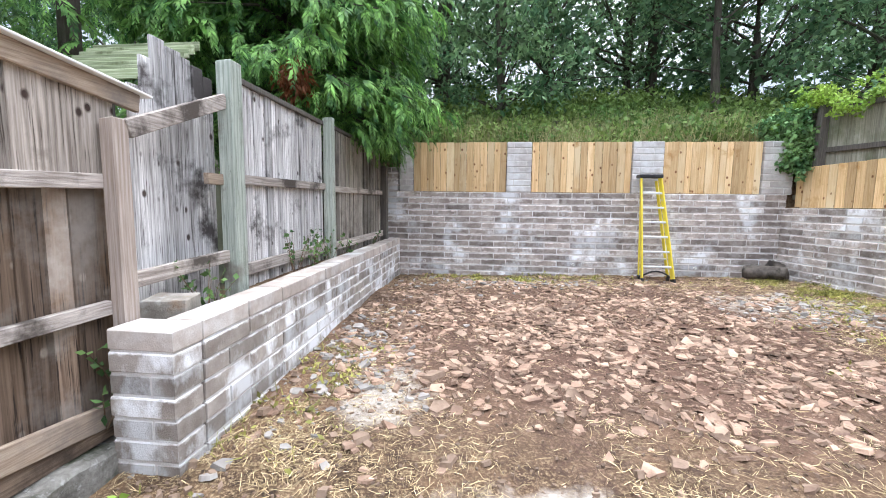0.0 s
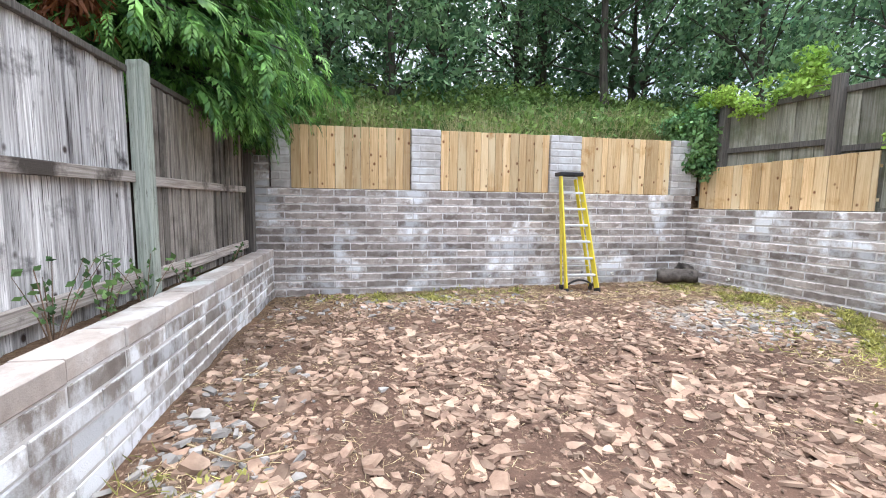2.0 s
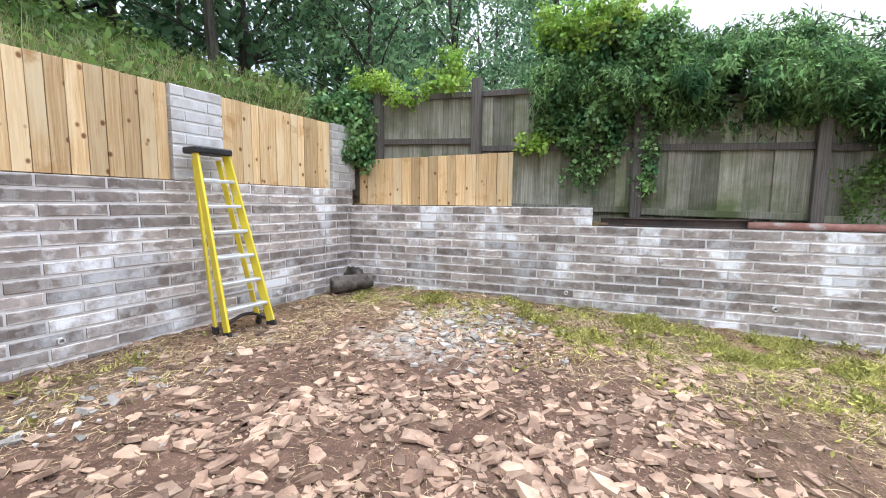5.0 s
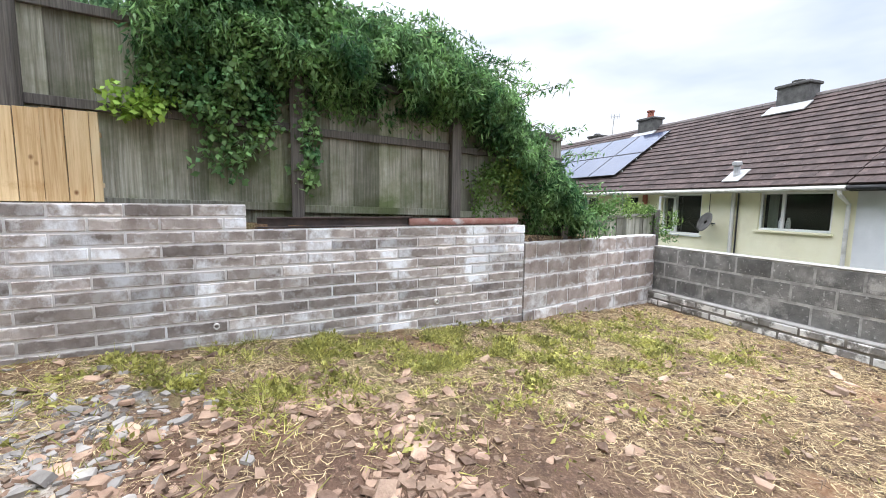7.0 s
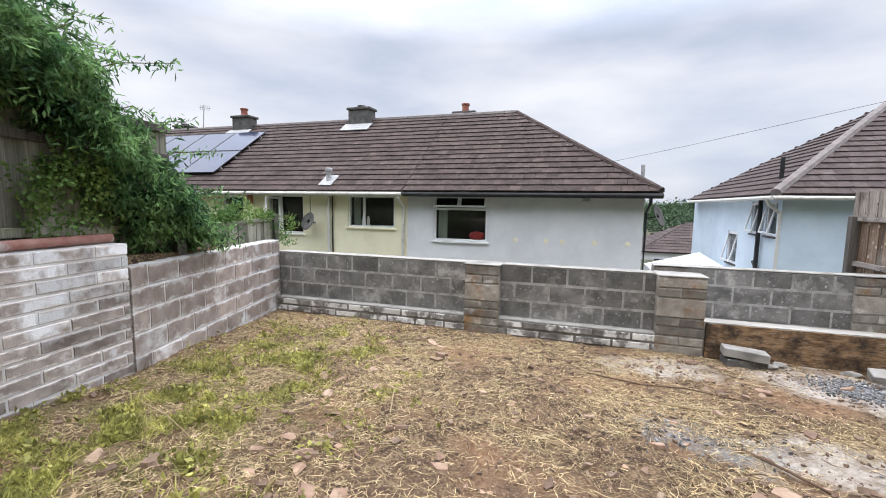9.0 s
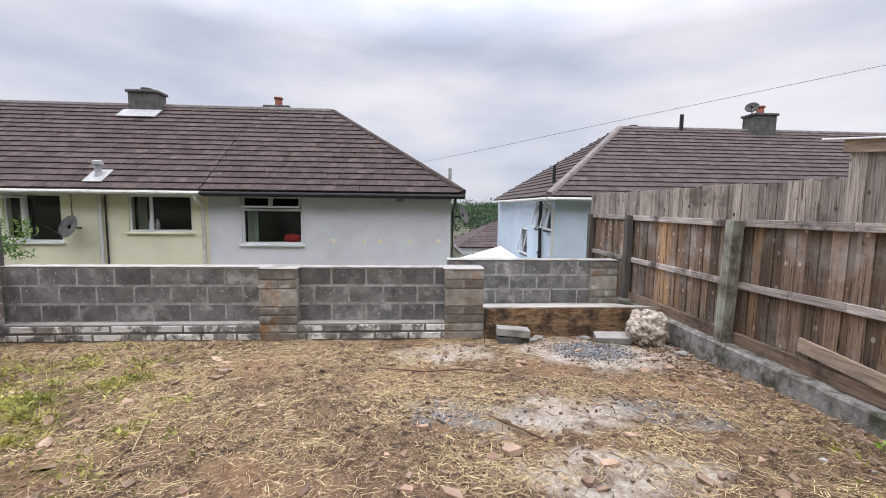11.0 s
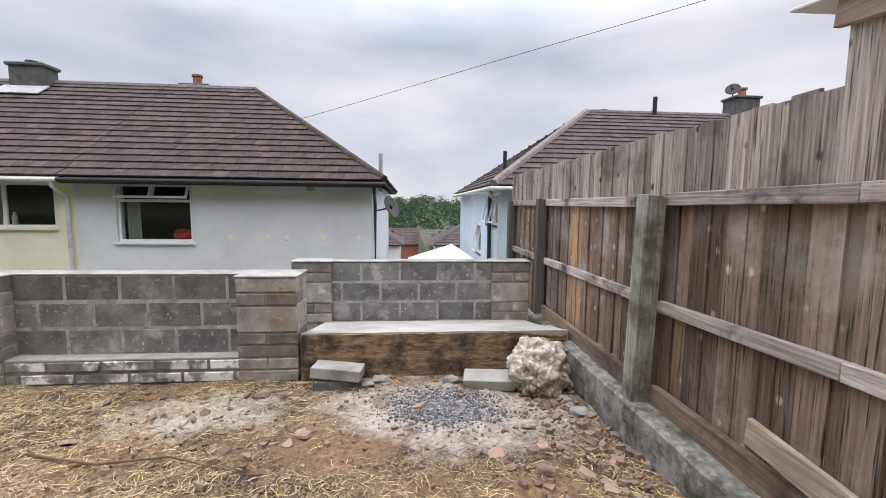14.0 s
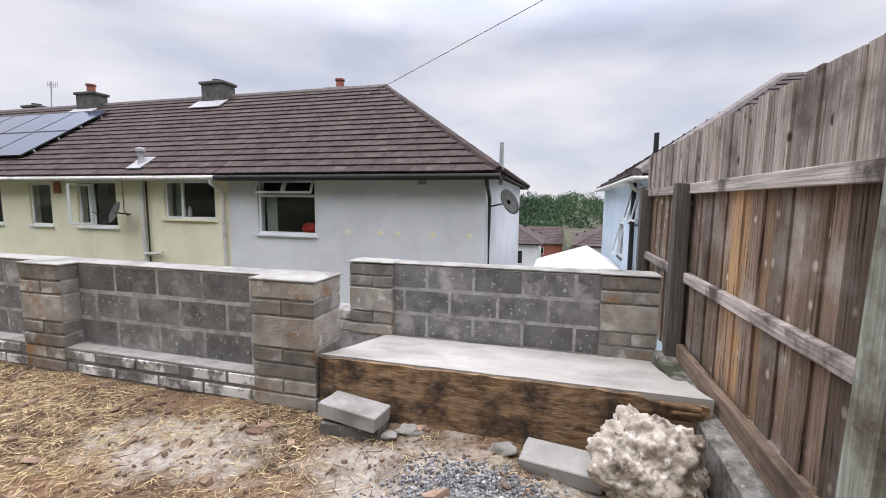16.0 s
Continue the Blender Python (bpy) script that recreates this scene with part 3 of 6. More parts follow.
def core(name, p0, p1, z0, z1, depth, material, label, cat="wall", inset=0.007, parent=None):
    a, b = Vector((*p0, 0)), Vector((*p1, 0))
    d = (b - a).normalized()
    a, b = a + d * 0.014, b - d * 0.014
    back = Vector((-d.y, d.x, 0))
    q = [a + back * inset, b + back * inset, b + back * (depth - inset), a + back * (depth - inset)]
    vs = [(v.x, v.y, z0) for v in q] + [(v.x, v.y, z1) for v in q]
    ob = sheet(name, vs, [(3, 2, 1, 0), (4, 5, 6, 7), (0, 1, 5, 4), (1, 2, 6, 5), (2, 3, 7, 6), (3, 0, 4, 7)], material, parent)
    if parent is None:
        tagged(ob, label, cat, kind="structure")
    return ob


C = 0.1165
Z0 = 0.0035 - C
BASE = [(C, 0, None)] * 15

# back wall, seen from the yard: runs along +x with its body towards +y
w_back = core("wall_back", (-2.05, 8.05), (5.20, 8.05), -0.5, Z0 + 15 * C + C - 0.006, 0.215, m_mortar, "grey-brown flat-laid block retaining wall with white mortar smears")
lay(w_back, (-2.05, 8.05), (5.20, 8.05), Z0, [(C, 0, None)] * 16, 0.215, m_block, "back")
PIERS = ((-1.76, -1.48), (0.29, 0.76), (2.55, 3.10), (4.76, 5.27))
for a, b in PIERS:
    pier = core("wall_pier", (a, 8.048), (b, 8.048), Z0 + 16 * C, Z0 + 24 * C - 0.006, 0.21, m_mortar, "pale block pier between new timber panels", "pier")
    lay(pier, (a, 8.046), (b, 8.046), Z0 + 16 * C, [(C, 0, None)] * 8, 0.215, m_pier, "pier", first=0.1)
pier = core("wall_pier", (-2.05, 8.046), (-1.775, 8.046), Z0 + 16 * C, Z0 + 20 * C - 0.006, 0.21, m_mortar, "weathered block pier beside the old fence", "pier")
lay(pier, (-2.05, 8.044), (-1.775, 8.044), Z0 + 16 * C, [(C, 0, None)] * 4, 0.215, m_block, "pier_old", first=0.1)

# side wall: runs towards -y with its body towards +x
a, b = (5.12, 8.05), (6.07, 1.39)
run = math.dist(a, b)
step_s = run * (8.05 - 4.57) / (8.05 - 1.39)
w_side = core("wall_side", a, b, -0.5, Z0 + 12 * C - 0.006, 0.215, m_mortar, "grey-brown flat-laid block side wall, stepped top")
lay(w_side, a, b, Z0, [(C, 0, None)] * 12 + [(C, 0, step_s)] * 2, 0.215, m_block, "side")
dx, dy = (b[0] - a[0]) / run, (b[1] - a[1]) / run
core("mortar_core", a, (a[0] + dx * step_s, a[1] + dy * step_s), Z0 + 12 * C - 0.006, Z0 + 14 * C - 0.006, 0.21, m_mortar, "", parent=w_side)
a, b = (6.07, 1.385), (6.91, -1.70)
w_side2 = core("wall_side_lower", a, b, -0.5, 1.048, 0.215, m_mortar, "large-block lower side wall with pale joints")
lay(w_side2, a, b, 1.055 - 6 * 0.225, [(0.225, 0, None)] * 6, 0.215, m_block_big, "big", length=0.45)

# low wall beside the fence: runs towards -y on its yard side, body towards the fence
LOW = (((-1.575, 2.107), (-1.74, 8.045)), ((-1.95, 1.885), (-1.57, 1.885)))
for i in range(2):
    q, p = LOW[i]
    ob = core("wall_low" if i == 0 else "wall_low_end", q, p, -0.3, 0.79 - i * 0.002, 0.21, m_mortar, "low block planter wall with white mortar wash and pink coping")
    lay(ob, q, p, Z0, [(0.1203, 0, None)] * 7, 0.215, m_block_low, "low", joint=0.014, jitter=0.006)
    lay(ob, q, p, Z0 + 7 * 0.1203 - 0.001 * i, [(0.1203, 0, None)], 0.219, m_cap, "cope", joint=0.010, jitter=0.006)

# front block wall: runs towards +x ... its yard face looks to +y, so the blocks run towards -x
GX0, GX1 = 0.55, 6.93
w_front = core("wall_front", (GX1, -1.70), (GX0 + 0.3, -1.70), -2.6, 0.843, 0.215, m_grey_mortar, "dark grey dense block wall with pale top", inset=0.002)
lay(w_front, (GX1, -1.70), (GX0 + 0.3, -1.70), 0.10, [(0.25, 0, None)] * 3, 0.215, m_grey, "grey", length=0.475, joint=0.024, jitter=0.0015)
w_plinth = core("wall_front_plinth", (GX1 - 0.05, -1.55), (GX0, -1.55), -0.6, 0.094, 0.36, m_dark_mortar, "mortar-smeared block footing ledge")
lay(w_plinth, (GX1 - 0.05, -1.55), (GX0, -1.55), -0.13 - 0.115, [(0.115, 0, None)] * 3, 0.145, m_plinth, "plinth", length=0.46, joint=0.03, jitter=0.008)
bm = boxed(GX0 + 0.5, GX1 - 0.1, -1.695, -1.56, 0.088, 0.109, 0.006)
part("cement_ledge", bm, m_skim, w_plinth)
for a, b in ((3.08, 3.59), (0.55, 1.10)):
    pier = core("wall_pier_grey", (b, -1.545), (a, -1.545), -0.4, 0.842, 0.37, m_grey_mortar, "weathered brown-grey block pier", "pier")
    lay(pier, (b, -1.535), (a, -1.535), -0.13, [(0.115, 0, None)] * 2 + [(0.12, 0, None), (0.115, 0, None), (0.25, 0, None), (0.12, 0, None), (0.145, 0, None)], 0.385, m_old, "gpier", length=0.6, first=0.03)
    part("cement_cap", boxed(a - 0.005, b + 0.005, -1.93, -1.53, 0.845, 0.862, 0.005), m_skim, pier)
for a, b in ((3.60, GX1), (1.11, 3.07)):
    part("cement_cap", boxed(a, b, -1.925, -1.695, 0.846, 0.860, 0.005), m_skim, w_front)

# rear length behind the slab
w_rear = core("wall_rear", (0.50, -2.87), (-1.52, -2.87), -2.6, 0.80, 0.215, m_grey_mortar, "dark grey dense block wall behind the fresh slab", inset=0.002)
lay(w_rear, (0.50, -2.87), (-1.52, -2.87), 0.06, [(0.25, 0, None)] * 3, 0.215, m_grey, "grey", length=0.475, joint=0.024, jitter=0.0015, first=0.1)
part("cement_cap", boxed(-1.51, 0.47, -3.095, -2.865, 0.808, 0.82, 0.004), m_skim, w_rear)
for a, b in ((0.47, 0.96), (-1.99, -1.50)):
    pier = core("wall_pier_grey", (b, -2.83), (a, -2.83), -0.6, 0.80, 0.26, m_grey_mortar, "weathered brown-grey block pier", "pier")
    lay(pier, (b, -2.82), (a, -2.82), 0.06, [(0.12, 0, None), (0.125, 0, None), (0.255, 0, None), (0.12, 0, None), (0.13, 0, None)], 0.275, m_old, "gpier", length=0.6, first=0.03)
    part("cement_cap", boxed(a - 0.003, b + 0.003, -3.10, -2.815, 0.812, 0.826, 0.004), m_skim, pier)
w_stub = core("wall_stub", (2.1, -2.90), (0.965, -2.90), -2.6, 0.285, 0.25, m_grey_mortar, "low unfinished block footing")
lay(w_stub, (2.1, -2.89), (0.965, -2.89), 0.05, [(0.12, 0, None)] * 2, 0.25, m_old, "stub", length=0.46)

# poured slab and its shuttering
bm = bmesh.new()
nx, ny = 26, 12
grid = [[bm.verts.new((-2.03 + 2.58 * i / nx, -1.60 - 1.24 * j / ny, 0.305 - 0.235 * (j / ny) ** 0.9 + 0.006 * noise.noise((i * 0.5, j * 0.5, 1)))) for i in range(nx + 1)] for j in range(ny + 1)]
for j in range(ny):
    for i in range(nx):
        bm.faces.new((grid[j][i], grid[j][i + 1], grid[j + 1][i + 1], grid[j + 1][i])[::-1])
ret = bmesh.ops.extrude_face_region(bm, geom=list(bm.faces))
for v in ret["geom"]:
    if isinstance(v, bmesh.types.BMVert):
        v.co.z = -0.6
bmesh.ops.recalc_face_normals(bm, faces=bm.faces)
slab = tagged(part("concrete_slab", bm, m_slab), "freshly poured pale concrete slab behind a shuttering board", "slab", kind="structure")
bm = bmesh.new()
n_b = 40
prev = None
for i in range(n_b + 1):
    x = -2.0 + 2.53 * i / n_b
    top = 0.30 + 0.012 * noise.noise((i * 0.45, 5, 0)) + 0.008 * noise.noise((i * 1.7, 9, 0)) - (0.03 if i < 6 else 0)
    ring = [bm.verts.new(v) for v in ((x, -1.55, -0.2), (x, -1.555, top), (x, -1.597, top - 0.004), (x, -1.597, -0.2))]
    if prev:
        for k in range(4):
            bm.faces.new((prev[k], ring[k], ring[(k + 1) % 4], prev[(k + 1) % 4]))
    else:
        bm.faces.new(ring)
    prev = ring
bm.faces.new(prev[::-1])
bmesh.ops.recalc_face_normals(bm, faces=bm.faces)
tagged(part("shuttering_board", bm, m_ply), "wet brown plywood shuttering board with ragged top", "board")

# ---- timber fences ----
BOARD_MESH = {}


def board_mesh(key, w, t, material, chamfer=0.003):
    """A board one metre tall: width along y, face at x = 0."""
    if key not in BOARD_MESH:
        bm = boxed(-t, 0, -w / 2, w / 2, 0, 1, chamfer)
        me = bpy.data.meshes.new("board")
        bm.to_mesh(me)
        bm.free()
        me.materials.append(material)
        BOARD_MESH[key] = me
    return BOARD_MESH[key]


def boards(parent, a, b, z0, z1, width, material, tag, ragged=0.012, lean=0.006, gap=-0.006, depth_jitter=0.003, t=0.02, lap=0.012):
    """Upright boards from a to b in plan, facing right of the way a to b; z0 and z1 are (at a, at b)."""
    a, b = Vector((*a, 0)), Vector((*b, 0))
    run = (b - a).length
    d = (b - a) / run
    face = math.atan2(d.y, d.x) - math.pi / 2
    s, odd = 0.0, 0
    while s < run - 0.03:
        odd = 1 - odd
        w = min(width * RND.uniform(0.88, 1.12), run - s)
        f = (s + w / 2) / run
        lo = z0[0] + (z0[1] - z0[0]) * f
        hi = z1[0] + (z1[1] - z1[0]) * f + RND.uniform(-ragged, ragged)
        ob = new("board", board_mesh(tag, 1.0, t, material))
        ob.parent = parent
        p = a + d * (s + w / 2)
        nrm = Vector((math.cos(face), math.sin(face), 0))
        p = p + nrm * (RND.uniform(-depth_jitter, depth_jitter) + (lap if odd else 0))
        ob.location = (p.x, p.y, lo)
        ob.rotation_euler = (RND.uniform(-lean, lean), 0, face + RND.uniform(-0.012, 0.012))
        ob.scale = (1, w - gap, hi - lo)
        s += w


def post(parent, x, y, z0, z1, w, d, material, name="post", label=""):
    bm = bmesh.new()
    box(bm, x - d, x, y - w / 2, y + w / 2, z0, z1, 0.006)
    for v in bm.verts:
        if v.co.z > z1 - 0.02:
            v.co.z += 0.01 * (v.co.x - x + d / 2) / d
    return part(name, bm, material, parent, label)


def rail(parent, a, b, w, h, material, name="rail"):
    bm = bmesh.new()
    beam(bm, a, b, w, h, 0.004)
    return part(name, bm, material, parent)


# boundary fence, the lower brown length, facing +x: boards run towards +y on x = -2.08
fence_a = empty("boundary_fence", "weathered brown close-board fence on a concrete footing", "fence", (-2.08, -1.0, 0.2))
fence_a.location = (0, 0, 0)
boards(fence_a, (-2.15, -4.3), (-2.15, 0.9), (0.05, 0.22), (1.62, 1.63), 0.125, m_fence, "brown", lean=0.004)
boards(fence_a, (-2.15, 0.9), (-2.10, 2.12), (0.22, 0.25), (1.63, 1.66), 0.125, m_fence, "brown", lean=0.004)
boards(fence_a, (-2.115, -4.3), (-2.115, 0.80), (1.57, 1.585), (1.99, 1.985), 0.115, m_fence_top, "brown_top", ragged=0.014)
boards(fence_a, (-2.115, 0.80), (-2.068, 2.14), (1.60, 1.63), (2.23, 2.07), 0.145, m_fence_top, "brown_top", ragged=0.004)
for z, y0, y1, z1 in ((1.565, -4.3, -2.7, 1.56), (1.56, -2.6, -0.42, 1.55), (1.562, -0.27, 0.9, 1.57), (0.86, -4.3, -2.7, 0.86), (0.862, -2.6, -0.42, 0.872), (0.864, -0.27, 0.9, 0.895)):
    rail(fence_a, (-2.11, y0, z), (-2.11, y1, z1), 0.045, 0.078, m_rail)
for z, z1 in ((1.57, 1.60), (0.895, 0.92)):
    rail(fence_a, (-2.11, 0.902, z), (-2.05, 2.02, z1), 0.045, 0.078, m_rail)
for y0, y1, z in ((-2.6, -0.42, 0.25), (-0.27, 2.0, 0.26)):
    rail(fence_a, (-2.10, y0, z), (-2.06, y1, z + 0.02), 0.05, 0.14, m_gravel, "gravel_board")
rail(fence_a, (-2.055, 0.55, 0.47), (-2.025, 2.0, 0.34), 0.03, 0.13, m_rail_warm, "loose_plank")
leaning = post(fence_a, -1.955, -0.375, -0.3, 1.59, 0.125, 0.135, m_post_stained, label="green and brown stained treated post, leaning slightly")
for v in leaning.data.vertices:
    v.co.y += 0.075 * (v.co.z + 0.3) / 1.9
post(fence_a, -2.00, -2.66, 0.02, 1.60, 0.11, 0.11, m_post_dark)
post(fence_a, -2.02, -4.2, -0.6, 1.60, 0.11, 0.11, m_post_dark)
# raised length with a fascia and a pale roof sheet
rail(fence_a, (-2.085, 0.76, 2.245), (-2.04, 2.28, 2.055), 0.035, 0.10, m_rail_warm, "fascia")
bm = bmesh.new()
beam(bm, (-2.18, 0.60, 2.325), (-2.135, 2.34, 2.105), 0.30, 0.014, 0.003)
part("roof_sheet", bm, m_canvas, fence_a, "white corrugated sheet edge")
footing = bmesh.new()
n_f, prev = 34, None
for i in range(n_f + 1):
    y = -2.75 + 4.85 * i / n_f
    top = 0.20 + 0.02 * noise.noise((0, i * 0.5, 4)) + 0.012 * noise.noise((3, i * 1.6, 4))
    fx = -1.935 + 0.018 * noise.noise((8, i * 0.8, 1))
    ring = [footing.verts.new(v) for v in ((fx + 0.02, y, -0.5), (fx, y, top - 0.02), (fx - 0.02, y, top), (-2.24, y, top), (-2.24, y, -0.5))]
    if prev:
        for k in range(5):
            footing.faces.new((prev[k], ring[k], ring[(k + 1) % 5], prev[(k + 1) % 5]))
    else:
        footing.faces.new(ring)
    prev = ring
footing.faces.new(prev[::-1])
bmesh.ops.recalc_face_normals(footing, faces=footing.faces)
tagged(part("footing_wall", footing, m_found), "rough mossy concrete footing under the boundary fence", "footing", kind="structure")

# old gate frame between the two lengths
gate = empty("fence_infill", "old timber infill frame with loose grey boards", "fence")
post(gate, -1.955, 2.07, 0.72, 1.93, 0.10, 0.085, m_post_warm, label="brown gate post with open grain")
rail(gate, (-1.965, 2.11, 1.885), (-1.965, 2.98, 2.24), 0.04, 0.10, m_rail)
rail(gate, (-1.985, 2.11, 1.055), (-1.985, 2.98, 1.09), 0.045, 0.09, m_rail)
for y, w, z in ((2.38, 0.10, 2.20), (2.48, 0.10, 2.40), (2.59, 0.11, 2.55), (2.71, 0.12, 2.53), (2.83, 0.12, 2.49), (2.95, 0.11, 2.47), (3.05, 0.1, 2.44)):
    boards(gate, (-2.16, y - w / 2), (-2.16, y + w / 2), (0.70, 0.70), (z, z), w, m_fence_grey, "grey", lean=0.012)
fence_b = empty("close_board_fence", "silvered close-board fence with capping rail behind the planter", "fence")
boards(fence_b, (-2.045, 3.14), (-2.045, 4.93), (0.78, 0.80), (2.46, 2.44), 0.085, m_fence_grey, "grey", ragged=0.004, depth_jitter=0.008)
boards(fence_b, (-2.03, 5.05), (-2.02, 7.66), (0.80, 0.82), (2.44, 2.40), 0.085, m_fence_dark, "darkb", ragged=0.004, depth_jitter=0.008)
post(fence_b, -1.90, 3.04, 0.60, 2.53, 0.14, 0.12, m_post_green, label="green-stained treated post")
post(fence_b, -1.905, 4.99, 0.60, 2.52, 0.11, 0.11, m_post_green)
post(fence_b, -1.905, 7.70, 0.60, 2.20, 0.12, 0.11, m_post_dark)
for y0, y1, m in ((3.12, 4.93, m_rail), (5.05, 7.64, m_rail)):
    rail(fence_b, (-2.015, y0, 1.68), (-2.005, y1, 1.70), 0.04, 0.08, m)
    rail(fence_b, (-2.01, y0, 0.94), (-2.0, y1, 0.96), 0.05, 0.10, m)
    rail(fence_b, (-2.045, y0, 2.47), (-2.035, y1, 2.45), 0.07, 0.045, m_post_dark, "capping_rail")
rail(gate, (-2.01, 2.80, 1.665), (-2.01, 3.0, 1.665), 0.04, 0.08, m_rail_warm)
tagged(sheet("planting_strip", [(-2.3, 2.0, 0.66), (-1.80, 2.2, 0.70), (-1.84, 8.04, 0.76), (-2.3, 8.04, 0.76), (-2.3, 2.0, -0.2), (-1.80, 2.2, -0.2), (-1.84, 8.04, -0.2), (-2.3, 8.04, -0.2)],
             [(0, 1, 2, 3), (0, 4, 5, 1), (1, 5, 6, 2), (2, 6, 7, 3), (3, 7, 4, 0)], m_ground), "narrow strip of soil behind the low wall", "soil", kind="structure")

# new pine panels
def pine_panel(a, b, z0, z1, n, name_label):
    th = empty("timber_panel", name_label, "fence panel", group="new pine panels")
    run = math.dist(a, b)
    boards(th, a, b, (z0, z0), z1, run / n, m_new, "pine", ragged=0.004, lean=0.003, gap=0.006, depth_jitter=0.003, lap=0.005)
    d = Vector((b[0] - a[0], b[1] - a[1], 0)).normalized()
    back = Vector((-d.y, d.x, 0)) * 0.045
    for f in (0.2, 0.8):
        z = z0 + (min(z1) - z0) * f
        rail(th, Vector((*a, z)) + back, Vector((*b, z)) + back, 0.05, 0.04, m_new)
    return th


PT = Z0 + 16 * C + 0.004
pine_panel((-1.478, 8.085), (0.288, 8.085), PT, (2.675, 2.675), 14, "new pale pine board panel between block piers")
pine_panel((0.762, 8.085), (2.548, 8.085), PT, (2.675, 2.675), 14, "new pale pine board panel between block piers")
pine_panel((3.102, 8.085), (4.758, 8.085), PT, (2.67, 2.67), 14, "new pale pine board panel between block piers")
pine_panel((rw_x(7.98) + 0.16, 7.98), (rw_x(5.63) + 0.16, 5.63), Z0 + 14 * C + 0.004, (2.20, 2.24), 17, "new knotty pine board panel on the side wall")

# neighbour's tall fence beyond the side wall
def nf_x(y):
    return 5.72 + (6.18 - y) * 0.155


fence_n = empty("neighbour_fence", "tall weathered grey-green fence overgrown with ivy", "fence")
for y0, y1, top, z0 in ((8.9, 7.75, 3.14, 1.7), (7.65, 6.24, 3.14, 1.65), (6.12, 4.18, 3.10, 1.5), (4.06, 2.36, 2.85, 1.44), (2.24, 0.55, 2.55, 1.38)):
    boards(fence_n, (nf_x(y0), y0), (nf_x(y1), y1), (z0 - 0.2, z0 - 0.24), (top, top - 0.06), 0.14, m_fence_nb, "nb", ragged=0.006, gap=-0.03, depth_jitter=0.008)
    for z, m in ((top - 0.03, m_post_dark), (z0 + 0.82, m_post_dark), (z0 + 0.03, m_rail)):
        bm = bmesh.new()
        beam(bm, (nf_x(y0) - 0.03, y0, z), (nf_x(y1) - 0.03, y1, z - 0.04), 0.05, 0.08)
        part("rail", bm, m if m is not m_rail else m_fence_nb, fence_n)
for y, z in ((7.70, 3.2), (6.18, 3.27), (4.12, 3.0), (2.30, 2.75), (0.5, 1.7)):
    post(fence_n, nf_x(y) - 0.02, y, 1.0, z, 0.12, 0.12, m_post_dark)

# ---- step ladder against the back wall ----
def step_ladder():
    th = empty("step_ladder", "yellow fibreglass step ladder leaning folded against the block wall", "ladder")
    foot, top = (2.62, 3.13, 7.42, 0.245), (2.645, 2.965, 7.83, 2.02)

    def at(side, f, dy=0.0):
        x = foot[side] + (top[side] - foot[side]) * f
        return Vector((x, foot[2] + (top[2] - foot[2]) * f + dy, foot[3] + (top[3] - foot[3]) * f))

    for side in (0, 1):
        bm = bmesh.new()
        beam(bm, at(side, 0.0), at(side, 1.0), 0.028, 0.085, 0.005)
        rail_ob = part("side_rail", bm, m_yellow, th)
        bm = bmesh.new()
        beam(bm, at(side, -0.012), at(side, 0.022), 0.042, 0.10, 0.006)
        part("foot", bm, m_black, rail_ob, "black rubber foot")
        bm = bmesh.new()
        sgn = 0.035 if side == 0 else -0.035
        p, q = at(side, 0.02, 0.19), at(side, 0.97, 0.10)
        beam(bm, p + Vector((sgn * 0.2, 0, -0.01)), q + Vector((sgn, 0, 0)), 0.025, 0.05, 0.004)
        part("rear_leg", bm, m_yellow, th)
        bm = bmesh.new()
        beam(bm, p + Vector((sgn * 0.2, 0, -0.06)), p + Vector((sgn * 0.2, 0, 0.03)), 0.04, 0.065, 0.006)
        part("rear_foot", bm, m_black, th, "black rubber foot")
    for k in range(6):
        f = 0.135 + 0.142 * k
        l, r = at(0, f), at(1, f)
        bm = bmesh.new()
        box(bm, l.x + 0.012, r.x - 0.012, l.y - 0.045, l.y + 0.05, l.z - 0.018, l.z + 0.012, 0.004)
        for i in range(3):
            box(bm, l.x + 0.012, r.x - 0.012, l.y - 0.03 + 0.025 * i, l.y - 0.018 + 0.025 * i, l.z + 0.011, l.z + 0.016)
        part("tread", bm, m_alu, th)
    for k in range(4):
        f = 0.2 + 0.22 * k
        l, r = at(0, f, 0.16), at(1, f, 0.16)
        bm = bmesh.new()
        tube(bm, [(l.x, l.y, l.z), (r.x, r.y, r.z)], 0.011, 8)
        part("rear_brace", bm, m_alu, th)
    bm = bmesh.new()
    box(bm, top[0] - 0.035, top[1] + 0.035, 7.76, 7.99, 2.01, 2.075, 0.012)
    part("top_cap", bm, m_black, th, "black moulded plastic top")
    bm = bmesh.new()
    l, r = at(0, 0.06, 0.03), at(1, 0.06, 0.03)
    tube(bm, [(l.x + (r.x - l.x) * k / 10, l.y + 0.02, l.z - 0.05 + 0.10 * math.sin(math.pi * k / 10)) for k in range(11)], 0.016, 6)
    part("spreader_bar", bm, m_black, th)
    return th


step_ladder()

